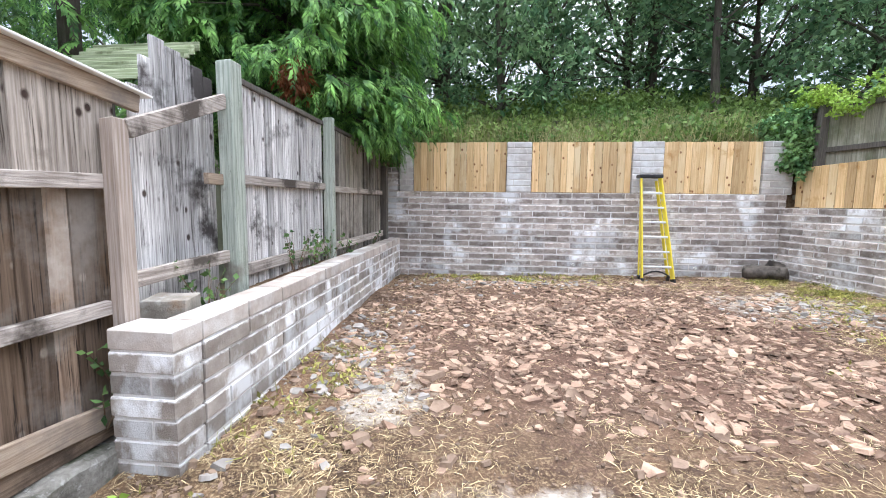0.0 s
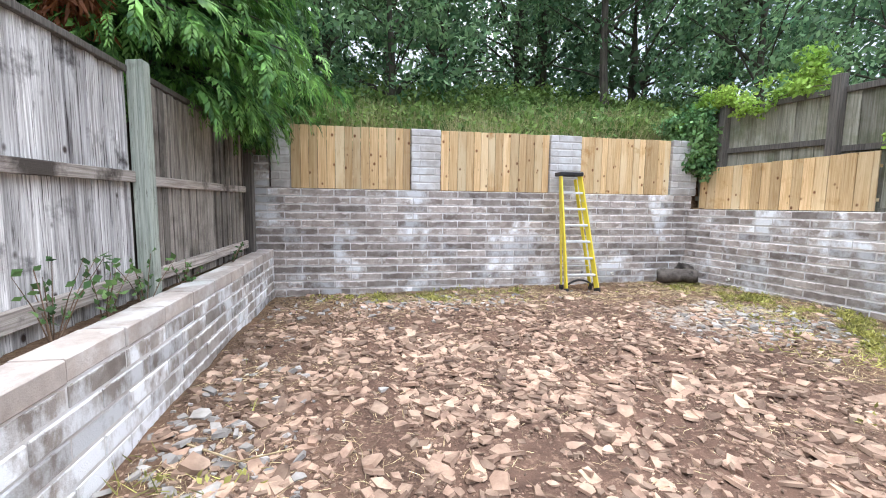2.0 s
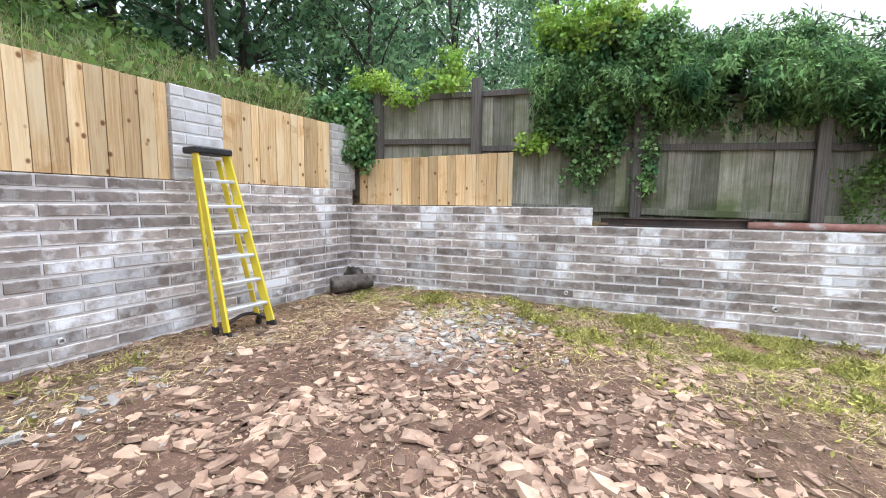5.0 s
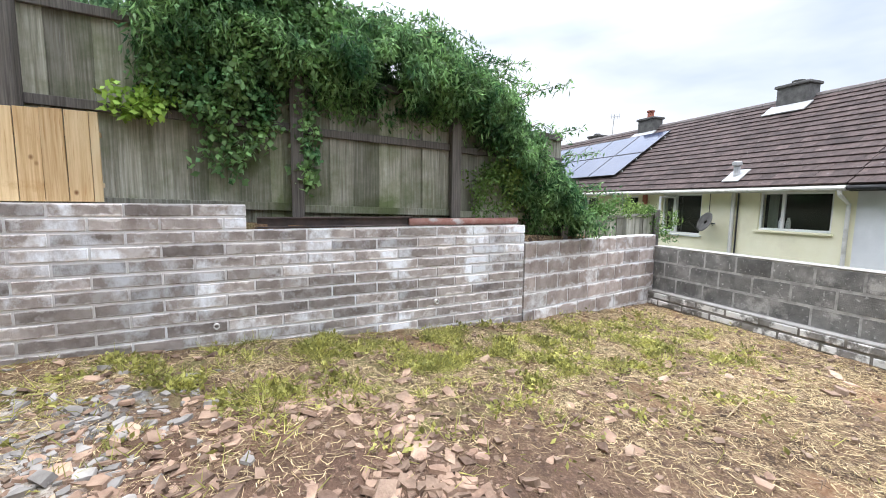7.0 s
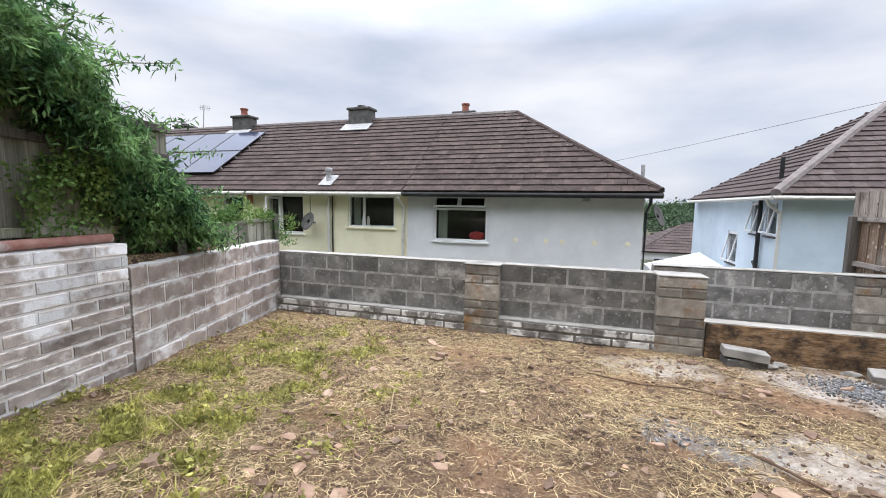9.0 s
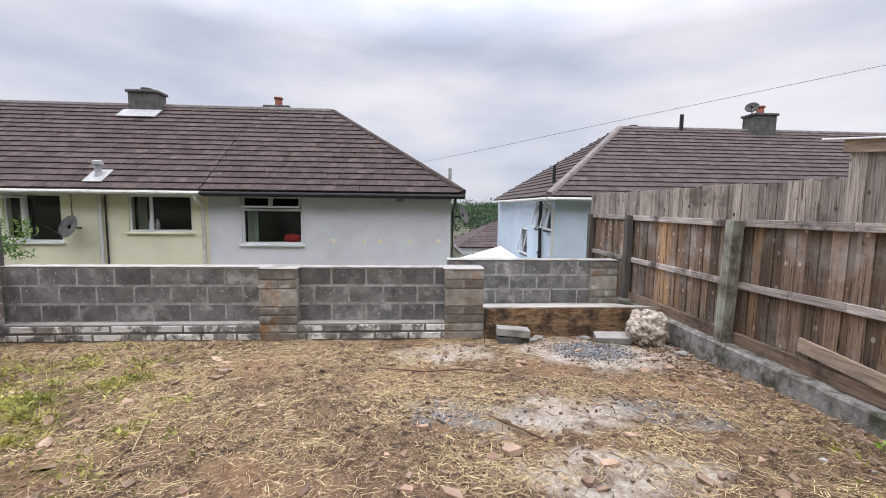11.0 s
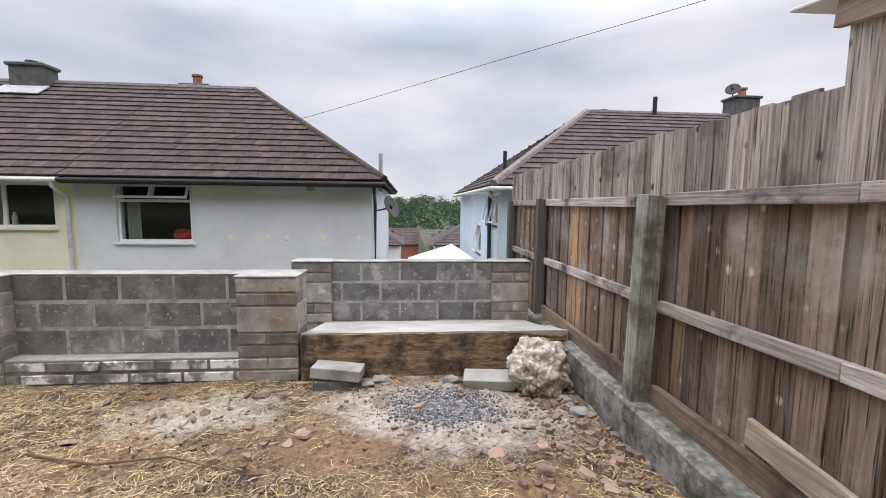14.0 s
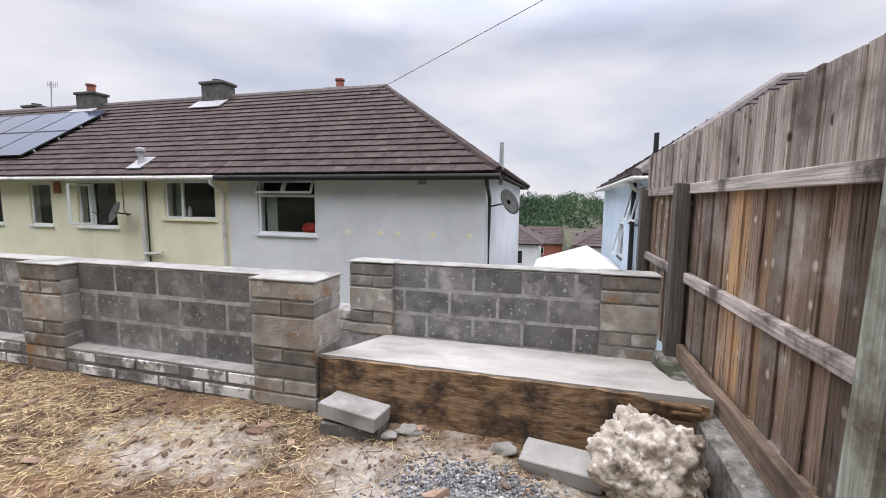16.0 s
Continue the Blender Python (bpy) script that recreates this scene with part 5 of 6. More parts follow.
beam(bm, (20.05, -12.7, 6.32), (20.75, -12.7, 6.42), 0.02, 0.02, 0.0)
for i in range(6):
    x = 20.08 + 0.12 * i
    beam(bm, (x, -12.7, 6.20 + 0.017 * i), (x, -12.7, 6.46 + 0.017 * i), 0.012, 0.012, 0.0)
part("aerial_head", bm, m_lead, cream_house)
# solar array lying on the cream roof
SN = Vector((0, 0.689, 1)).normalized()
SV = Vector((0, -1, 0.689)).normalized()
for row in range(2):
    for col in range(5):
        th = new("solar_panel")
        tagged(th, "dark blue framed solar panel on the tiled roof", "solar panel", "roof solar array")
        o = Vector((15.6 + col * 1.72, -8.66, 2.07 + (8.66 - 7.83) * 0.689)) + SV * (row * 1.80) + SN * 0.16
        basis = Matrix((Vector((1, 0, 0)), SV, SN)).transposed().to_4x4()
        th.matrix_world = Matrix.Translation(o) @ basis
        part("glass", boxed(0.02, 1.68, 0.02, 1.74, 0.0, 0.032), m_solar, th)
        bm = bmesh.new()
        for q in ((0, 0.02, 0, 1.76), (1.68, 1.70, 0, 1.76), (0.02, 1.68, 0, 0.02), (0.02, 1.68, 1.74, 1.76)):
            box(bm, q[0], q[1], q[2], q[3], -0.005, 0.038)
        part("panel_frame", bm, m_gutter_black, th)
        bm = bmesh.new()
        for y in (0.4, 1.3):
            box(bm, -0.02, 1.72, y, y + 0.04, -0.12, -0.006)
        part("mounting_rail", bm, m_alu, th)

# blue house across the gap
blue = empty("detached_house", "pale blue rendered house with a hipped brown roof", "house")
BX, BY = -3.05, -9.35
part("front_wall", boxed(-22, BX, BY - 0.28, BY, -3.2, 2.12), m_render_blue, blue)
bm = bmesh.new()
BH = [(-13.55, -12.55, -0.20, 0.92), (-11.45, -10.75, 0.95, 1.92), (-10.35, -9.62, 0.95, 1.92)]
ys = sorted({-18.3, BY - 0.285, *[h[0] for h in BH], *[h[1] for h in BH]})
for a, b in zip(ys, ys[1:]):
    z = -3.2
    for c, d in sorted((h[2], h[3]) for h in BH if h[0] <= a + 1e-6 and h[1] >= b - 1e-6) + [(2.12, 2.12)]:
        if c > z:
            box(bm, BX - 0.28, BX, a, b, z, c)
        z = d
bmesh.ops.remove_doubles(bm, verts=bm.verts, dist=1e-4)
part("side_wall", bm, m_render_blue, blue)
part("rear_wall", boxed(-22, BX, -18.6, -18.31, -3.2, 2.12), m_render_blue, blue)
# added back wall, near-black to paint in the dark interior
part("partition", boxed(BX - 2.0, BX - 1.9, -18.2, BY - 0.3, -3.0, 2.1), m_inside, blue)
for ya, yb, za, zb in BH:
    win = new("window")
    win.parent = blue
    bm = bmesh.new()
    for q in ((ya, ya + 0.06, za, zb), (yb - 0.06, yb, za, zb), (ya + 0.06, yb - 0.06, za, za + 0.06), (ya + 0.06, yb - 0.06, zb - 0.06, zb)):
        box(bm, BX - 0.10, BX - 0.03, q[0], q[1], q[2], q[3], 0.005)
    part("frame", bm, m_upvc, win)
    part("pane", boxed(BX - 0.075, BX - 0.065, ya + 0.06, yb - 0.06, za + 0.06, zb - 0.06), m_glass, win).visible_shadow = False
    part("sill", boxed(BX - 0.03, BX + 0.05, ya - 0.04, yb + 0.04, za - 0.06, za - 0.004, 0.006), m_chim, win)
    bm = bmesh.new()
    h = zb - za - 0.1
    for q in ((ya + 0.05, ya + 0.10, 0, h), (yb - 0.10, yb - 0.05, 0, h), (ya + 0.10, yb - 0.10, 0, 0.05), (ya + 0.10, yb - 0.10, h - 0.05, h)):
        box(bm, -0.02, 0.02, q[0], q[1], q[2], q[3], 0.004)
    bmesh.ops.transform(bm, matrix=Matrix.Translation((BX + 0.18, 0, za + 0.07)) @ Matrix.Rotation(radians(-12), 4, "Y"), verts=bm.verts)
    part("tilted_sash", bm, m_upvc, win)
b_roof = new("roof")
b_roof.parent = blue
BE, BR, BRX, BRZ = -9.0, -13.6, -7.2, 5.11
roof_slope(b_roof, (-2.72, BE, EZ), (-24, BE, EZ), (BRX, BR, BRZ), (-24, BR, BRZ), m_tile, m_tile_blue)
roof_slope(b_roof, (-2.72, 2 * BR - BE, EZ), (-2.72, BE, EZ), (BRX, BR - 0.02, BRZ), (BRX, BR, BRZ), m_tile, m_tile_blue)
roof_slope(b_roof, (-24, 2 * BR - BE, EZ), (-2.72, 2 * BR - BE, EZ), (-24, BR - 0.01, BRZ), (BRX, BR - 0.01, BRZ), m_tile, m_tile_blue, width=1.2)
ridge_line(b_roof, (BRX, BR, BRZ + 0.02), (-24, BR, BRZ + 0.02))
ridge_line(b_roof, (-2.75, BE - 0.02, EZ + 0.05), (BRX, BR, BRZ + 0.02), "hip_tile", 0.13)
bm = bmesh.new()
tube(bm, [(-2.66, BE + 0.06, 2.0), (-2.66, -18.2, 2.0)], 0.058, 10)
part("gutter", bm, m_fascia, blue)
bm = bmesh.new()
tube(bm, [(-2.66, BE + 0.06, 2.0), (-24, BE + 0.06, 2.0)], 0.058, 10)
part("gutter", bm, m_fascia, blue)
part("soffit", boxed(-24, -2.7, BY + 0.003, BE, 1.98, 2.0), m_fascia, blue)
part("soffit", boxed(BX + 0.003, -2.7, -18.2, BY, 1.98, 2.0), m_fascia, blue)
pipe(blue, [(-2.66, -9.3, 1.95), (-2.72, -9.3, 1.82), (BX + 0.06, -9.3, 1.6), (BX + 0.06, -9.3, -3)], 0.045, m_fascia)
pipe(blue, [(BX + 0.09, -10.55, 2.0), (BX + 0.09, -10.55, -3)], 0.06, m_gutter_black, "soil_pipe")
pipe(blue, [(BX + 0.05, -10.9, 0.1), (BX + 0.09, -10.55, -0.05)], 0.04, m_gutter_black, "branch_pipe")
pipe(blue, [(-3.4, -10.55, 2.4), (-3.4, -10.55, 3.2)], 0.06, m_gutter_black, "vent_terminal")
pipe(blue, [(-9.86, -13.5, 5.0), (-9.86, -13.5, 5.75)], 0.08, m_gutter_black, "vent_terminal")
chimney(blue, -13.45, -13.6, 5.1, 1.0, 0.7, 0.75, True)
chimney(blue, -8.3, -14.6, 4.6, 0.9, 0.6, 0.75, False)
dish(blue, (-12.9, -13.4, 6.1), (0.6, 0.6, 0.3), 0.26, m_chim, (-13.0, -13.5, 5.8))

# overhead cable, house to pole
bm = bmesh.new()
tube(bm, [(7.0, -7.76, 1.95), (4.4, -5.3, 2.02), (2.46, -4.0, 2.31), (0.5, -2.97, 2.63), (-1.34, -2.0, 2.96), (-5.14, 0.0, 3.61), (-16.0, 5.7, 5.5)], 0.0026, 5)
tagged(part("overhead_cable", bm, m_gutter_black), "thin dark overhead cable running from the house eave", "cable")

# canopy in the gap between the houses
gz = empty("garden_canopy", "white peaked canvas canopy between the houses", "canopy")
bm = bmesh.new()
apex = bm.verts.new((-2.05, -13.0, 0.12))
ring = [bm.verts.new(p) for p in ((-0.45, -11.65, -0.55), (-2.98, -11.65, -0.50), (-2.98, -14.35, -0.50), (-0.45, -14.35, -0.55))]
low = [bm.verts.new((v.co.x, v.co.y, -0.92)) for v in ring]
for i in range(4):
    bm.faces.new((apex, ring[i], ring[(i + 1) % 4]))
    bm.faces.new((ring[i], low[i], low[(i + 1) % 4], ring[(i + 1) % 4]))
c = part("canvas_roof", bm, m_canvas, gz)
c.modifiers.new("thickness", "SOLIDIFY").thickness = 0.01
for x, y in ((-0.47, -11.67), (-2.96, -11.67), (-2.96, -14.33), (-0.47, -14.33)):
    pipe(gz, [(x, y, -0.75), (x, y, -2.85)], 0.025, m_alu, "pole")


def small_house(x0, x1, y0, y1, zg, ze, zr, wall_m, label):
    th = empty("distant_house", label, "house")
    part("wall", boxed(x0, x1, y0, y1, zg, ze), wall_m, th)
    r = new("roof")
    r.parent = th
    e = 0.35
    yr, w = (y0 + y1) / 2, min((y1 - y0) / 2, (x1 - x0) / 2 - 0.3)
    A, B, Cc, Dd = (x1 + e, y1 + e, ze), (x0 - e, y1 + e, ze), (x0 - e, y0 - e, ze), (x1 + e, y0 - e, ze)
    ra, rb = (x1 - w, yr, zr), (x0 + w, yr, zr)
    roof_slope(r, A, B, ra, rb, m_tile, m_tile_blue, width=0.6, rows=11)
    roof_slope(r, B, Cc, rb, rb, m_tile, m_tile_blue, width=0.6, rows=11)
    roof_slope(r, Cc, Dd, rb, ra, m_tile, m_tile_blue, width=1.2, rows=6)
    roof_slope(r, Dd, A, ra, ra, m_tile, m_tile_blue, width=0.6, rows=11)
    for i, f in enumerate((0.2, 0.55, 0.85)):
        x = x0 + (x1 - x0) * f
        win = new("window")
        win.parent = th
        part("frame", boxed(x - 0.55, x + 0.55, y1, y1 + 0.05, ze - 1.7, ze - 0.5, 0.02), m_upvc, win)
        # opaque panes, coloured with the dark of the rooms behind
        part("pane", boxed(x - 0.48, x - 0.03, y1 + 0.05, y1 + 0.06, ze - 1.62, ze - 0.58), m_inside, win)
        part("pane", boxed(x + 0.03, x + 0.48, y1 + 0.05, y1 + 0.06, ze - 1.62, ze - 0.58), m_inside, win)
    return th


small_house(0.35, 9.0, -42, -34, -8.0, -1.9, 0.4, m_render_white, "distant white house with a brown hipped roof")
small_house(-12.0, -2.9, -42, -34, -8.0, -1.9, 0.4, m_render_white, "distant white house with a brown hipped roof")
small_house(-24.0, -16.5, -236, -229, -12, 2.6, 3.6, m_render_white, "far white house on the wooded ridge")
small_house(-7.5, 8.5, -75, -66, -12, -4.8, -2.4, m_pot, "distant brick house with a red-brown roof")
for x, y, z, w in ((-10, -230, 0.4, 7), (-30, -260, 1.6, 9)):
    th = empty("distant_building", "far white flat-roofed building on the hillside", "building")
    part("wall", boxed(x - w / 2, x + w / 2, y - 6, y, z - 12, z + 2.6), m_render_white, th)
    for k in range(4):
        # solid dark boxes: the unlit rooms are painted into them
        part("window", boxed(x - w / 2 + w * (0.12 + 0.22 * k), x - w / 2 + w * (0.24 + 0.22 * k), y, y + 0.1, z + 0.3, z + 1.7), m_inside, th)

# ---- greenery ----
G = np.random.RandomState(5)


def unit(v):
    return v / np.maximum(np.linalg.norm(v, axis=1, keepdims=True), 1e-6)


def leaves(c, length, width, down=0.0, spread=1.0, out=None):
    """Bent-diamond leaves at the points c: lengths vary, down bends them to hang, out is a direction they follow."""
    k = len(c)
    d = G.normal(size=(k, 3)) * spread
    if out is not None:
        d = d + out
    d[:, 2] -= down
    d = unit(d)
    s = unit(np.cross(d, G.normal(size=(k, 3))))
    L = (length * G.uniform(0.6, 1.3, (k, 1)))
    W = (width * G.uniform(0.7, 1.2, (k, 1)))
    nrm = np.cross(d, s)
    mid = c + d * L * 0.45 + nrm * L * 0.08
    return np.stack([c, mid + s * W / 2, c + d * L, mid - s * W / 2], axis=1)


def clumps(centres, radii, per, flat=0.8):
    """Points in soft balls round the centres."""
    centres = np.asarray(centres)
    k = len(centres)
    p = G.normal(size=(k, per, 3))
    p = p / np.linalg.norm(p, axis=2, keepdims=True) * (G.uniform(0, 1, (k, per, 1)) ** 0.45)
    p[:, :, 2] *= flat
    return (centres[:, None, :] + p * np.asarray(radii).reshape(-1, 1, 1)).reshape(-1, 3)


def broad_tree(x, y, h, r, seed, n_clump, per, leaf, material, name="tree", label="", low=0.25, lean=0.0):
    """A broadleaf tree: tapered trunk, limbs, and a crown of leaf clumps at the limb ends and between."""
    rs = np.random.RandomState(seed)
    z0 = land_z(x, y) - 0.3
    th = empty(name, label or "tall broadleaf woodland tree in dark summer leaf", "tree", group="woodland trees")
    bm = bmesh.new()
    top = (x + lean + rs.uniform(-0.4, 0.4), y + rs.uniform(-0.4, 0.4), z0 + h * 0.8)
    tr = 0.013 * h
    pts = [(x, y, z0), (x + lean * 0.2, y + 0.05, z0 + h * 0.2), (x + lean * 0.5 + rs.uniform(-0.2, 0.2), y, z0 + h * 0.45), top]
    tube(bm, pts, [tr * 1.3, tr, tr * 0.7, tr * 0.15], 8)
    part("trunk", bm, m_bark, th)
    cen, rad = [], []
    bm = bmesh.new()
    for i in range(n_clump):
        a, f = rs.uniform(0, 2 * math.pi), rs.uniform(low, 1.0)
        rr = r * (math.sin(math.pi * (0.18 + 0.78 * f)) ** 0.7) * rs.uniform(0.35, 1.0)
        c = (x + lean * f + rr * math.cos(a), y + rr * math.sin(a), z0 + h * f + rs.uniform(-0.4, 0.4))
        cen.append(c)
        rad.append(r * rs.uniform(0.20, 0.36))
        if i % 3 == 0:
            fz = max(f - 0.18, 0.12)
            b = (x + lean * fz, y, z0 + h * fz)
            tube(bm, [b, ((b[0] + c[0]) / 2, (b[1] + c[1]) / 2, (b[2] + c[2]) / 2 + 0.1), c], [tr * 0.35, tr * 0.2, 0.01], 5)
    tagged(part("branchwork", bm, m_bark, th), kind="stuff")
    quads("crown", leaves(clumps(cen, rad, per, 0.7), leaf, leaf * 0.5, 0.35), material, th)
    return th


WOOD = [(-8.5, 13.0, 10, 3.4), (-5.0, 14.5, 11, 3.6), (-1.6, 15.0, 11, 3.4), (1.8, 14.2, 10, 3.2), (4.6, 15.6, 12, 3.6), (7.6, 13.6, 10, 3.4), (10.4, 13.0, 11, 3.6), (13.2, 10.5, 10, 3.4),
        (0.2, 11.8, 6.5, 2.2), (-3.6, 11.6, 7, 2.4), (15.6, 7.6, 9, 3.2), (9.0, 10.6, 7.5, 2.6)]
for i, (x, y, h, r) in enumerate(WOOD):
    broad_tree(x, y, h, r, 40 + i, 78, 80, 0.19, m_wood_leaf, low=0.14)
broad_tree(6.15, 12.6, 8.5, 3.3, 77, 95, 95, 0.17, m_wood_leaf, label="leaning dark-trunked tree on the bank, long narrow leaves", low=0.42, lean=-0.6)
# rear row: shade under the trees comes from the darker leaf copy
for i in range(26):
    a = i / 25
    x, y = -26 + 60 * a, 20 + 5 * math.sin(i * 2.3) - 9 * max(0, a - 0.62) / 0.38
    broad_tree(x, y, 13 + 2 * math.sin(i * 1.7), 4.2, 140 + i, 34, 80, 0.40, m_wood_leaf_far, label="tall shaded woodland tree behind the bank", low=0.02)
# undergrowth on the bank
pts = []
for i in range(900):
    x, y = G.uniform(-9, 13), 8.9 + 6.5 * G.uniform(0, 1) ** 1.3
    pts.append((x, y, land_z(x, y) + 0.1 + 0.55 * max(0, noise.noise((x * 0.9, y * 0.9, 5))) + G.uniform(0.0, 0.3)))
tagged(quads("bramble_bank", leaves(clumps(pts, [0.42] * len(pts), 62, 0.9), 0.13, 0.085, 0.0), m_bramble), "tangled bramble and ivy covering the bank", "brambles", kind="stuff")


def blades(n, xr, yr, zf, h, w, material, name, label, cat, bend=0.35):
    x, y = G.uniform(*xr, n), G.uniform(*yr, n)
    z = np.array([zf(a, b) for a, b in zip(x, y)])
    c = np.stack([x, y, z], 1)
    hh = h * G.uniform(0.5, 1.2, (n, 1))
    d = G.normal(size=(n, 3)) * bend
    d[:, 2] = 1
    d = unit(d)
    s = unit(np.cross(d, G.normal(size=(n, 3)))) * w / 2
    tip = c + d * hh
    mid = c + d * hh * 0.55
    return tagged(quads(name, np.stack([c - s, c + s, tip + s * 0.2, tip - s * 0.2], 1), material), label, cat, kind="stuff")


blades(5500, (-1.6, 5.4), (8.5, 10.8), lambda x, y: land_z(x, y) - 0.05, 0.75, 0.012, m_drygrass, "tall_grass", "tall seeding grass along the top of the wall", "grass")


# drooping cypress over the old fence
def cypress_hem(x):
    return float(np.interp(x, [-2.6, -2.0, -1.5, -1.0, -0.4], [1.85, 1.9, 2.15, 2.45, 2.85]))


def fronds(q, o, reach, k=11):
    """Feathery flat sprays: a drooping rachis with paired side sprigs that shorten towards its tip."""
    out = []
    down = np.array([[0, 0, -1.0]])
    side = unit(np.cross(o, down) + G.normal(size=q.shape) * 0.35)
    p = q.copy()
    L = reach[:, None]
    for i in range(k):
        t = i / (k - 1)
        tan = unit(o * (1.05 - 0.85 * t) + down * (0.30 + 0.9 * t) + G.normal(size=q.shape) * 0.06)
        p = p + tan * L / k
        nrm = np.cross(tan, side)
        for sg in (1, -1):
            d = unit(tan * 0.85 + side * sg * 0.62 + down * 0.22 + G.normal(size=q.shape) * 0.13)
            ln = L * (0.30 - 0.19 * t) * G.uniform(0.7, 1.25, (len(q), 1))
            w = unit(np.cross(d, nrm)) * ln * 0.15
            mid = p + d * ln * 0.5
            out.append(np.stack([p, mid + w, p + d * ln + down * ln * 0.15, mid - w], 1))
    return np.concatenate(out)


def cypress():
    th = empty("cypress_tree", "big drooping green cypress hanging over the old fence", "tree")
    cx, cy = -3.1, 7.0
    bm = bmesh.new()
    tube(bm, [(cx, cy, 0.2), (cx + 0.05, cy, 3), (cx, cy + 0.1, 6), (cx, cy, 9.5)], [0.26, 0.2, 0.14, 0.03], 9)
    part("trunk", bm, m_bark, th)
    bm = bmesh.new()
    cs, outs, hangs = [], [], []
    for i in range(270):
        z = G.uniform(2.7, 9.0)
        a = G.uniform(0, 2 * math.pi)
        R = 2.55 * (1 - max(0, z - 4.0) / 7.5) * G.uniform(0.72, 1.05)
        if z < 3.6:
            R *= 0.62 + 0.38 * (z - 2.7) / 0.9
        tip = np.array([cx + R * math.cos(a), cy + R * math.sin(a), z - 0.30 * R + 0.15])
        b0 = np.array([cx, cy, z])
        mid = (b0 + tip) / 2 + np.array([0, 0, 0.22])
        tube(bm, [tuple(b0), tuple(mid), tuple(tip)], [0.03, 0.02, 0.006], 5)
        for f in np.linspace(0.3, 1.0, 12):
            p = (1 - f) ** 2 * b0 + 2 * f * (1 - f) * mid + f * f * tip
            for _ in range(3):
                q = p + G.normal(size=3) * np.array([0.17, 0.17, 0.06])
                hang = G.uniform(0.30, 0.62)
                if q[2] - hang * 0.9 > cypress_hem(q[0]):
                    aa = a + G.normal() * 0.7
                    cs.append(q)
                    outs.append((math.cos(aa), math.sin(aa), 0.0))
                    hangs.append(hang)
    tagged(part("branchwork", bm, m_bark, th), kind="stuff")
    quads("foliage", fronds(np.array(cs), np.array(outs), np.array(hangs)), m_cedar, th)
    c = np.array([(-2.35, 4.95, 2.95)]) + G.normal(size=(420, 3)) * np.array([0.08, 0.11, 0.11])
    quads("dead_spray", leaves(c, 0.14, 0.03, 0.7, 0.4), m_cedar_dead, th, "browned dead spray")


cypress()
# dark conifer mass behind the old fence, further along
th = empty("conifer_hedge", "dark overgrown conifer behind the neighbouring shed", "hedge")
cen = np.stack([G.uniform(-6.4, -4.2, 330), G.uniform(2.0, 7.2, 330), G.uniform(2.2, 7.5, 330)], 1)
cen[:110] = np.stack([G.uniform(-4.4, -3.4, 110), G.uniform(4.6, 6.8, 110), G.uniform(3.5, 6.5, 110)], 1)
q = clumps(cen, G.uniform(0.3, 0.6, 330), 12, 0.8)
o = G.normal(size=q.shape) * np.array([[0.6, 0.6, 0]]) + np.array([[0.5, -0.4, 0]])
quads("foliage", fronds(q, unit(o), G.uniform(0.3, 0.6, len(q))), m_cedar, th)
bm = bmesh.new()
for y in (2.6, 4.2, 5.8):
    tube(bm, [(-4.6, y, 0.2), (-4.6, y + 0.1, 4), (-4.5, y, 7.2)], [0.16, 0.11, 0.02], 7)
part("trunk", bm, m_bark, th)
# slatted shed roof
shed = empty("slatted_roof", "green mossy slatted timber roof of a neighbouring store", "roof")
for i in range(8):
    bm = bmesh.new()
    y, z = 3.40 + 0.075 * i, 2.58 + 0.058 * i
    beam(bm, (-3.95, y, z), (-2.82, y, z), 0.020, 0.085, 0.004)
    part("slat", bm, m_slat, shed)
for x in (-3.8, -3.0):
    bm = bmesh.new()
    beam(bm, (x, 3.40, 2.53), (x, 3.98, 2.98), 0.05, 0.05, 0.004)
    part("rafter", bm, m_post_dark, shed)
    for y, z in ((3.44, 2.54), (3.90, 2.90)):
        bm = bmesh.new()
        beam(bm, (x, y, 0.25), (x, y, z), 0.07, 0.07, 0.004)
        part("leg", bm, m_post_dark, shed)


# climbers and the arching shrub on the neighbour's fence
def shrub_top(y):
    return float(np.interp(y, [0.1, 0.35, 0.7, 1.15, 1.7, 2.6, 3.5, 4.0, 5.0, 5.45], [1.35, 1.75, 2.15, 2.65, 3.12, 3.62, 3.52, 3.55, 3.66, 3.35]))


def shrub_low(y):
    return float(np.interp(y, [0.1, 1.2, 1.45, 1.8, 2.3, 4.0, 5.5], [1.12, 1.15, 1.5, 2.15, 2.40, 2.50, 2.55]))


shrub = empty("arching_shrub", "overgrown arching green shrub spilling over the fence", "shrub")
cen = []
for i in range(900):
    y = G.uniform(0.12, 5.4)
    lo, hi = shrub_low(y), shrub_top(y)
    z = lo + (hi - lo) * G.uniform(0, 1)
    f = (z - lo) / max(hi - lo, 0.1)
    bulge = 0.68 * math.sin(math.pi * min(max(f, 0.06), 0.95))
    cen.append((nf_x(y) + 0.15 - bulge * G.uniform(0.2, 1.1) + 0.8 * G.uniform(0, 1) ** 2, y, z))
quads("foliage", leaves(clumps(cen, G.uniform(0.10, 0.24, len(cen)), 135, 0.9), 0.09, 0.025, 0.75, 0.7), m_jas, shrub)
bm = bmesh.new()
tips = []
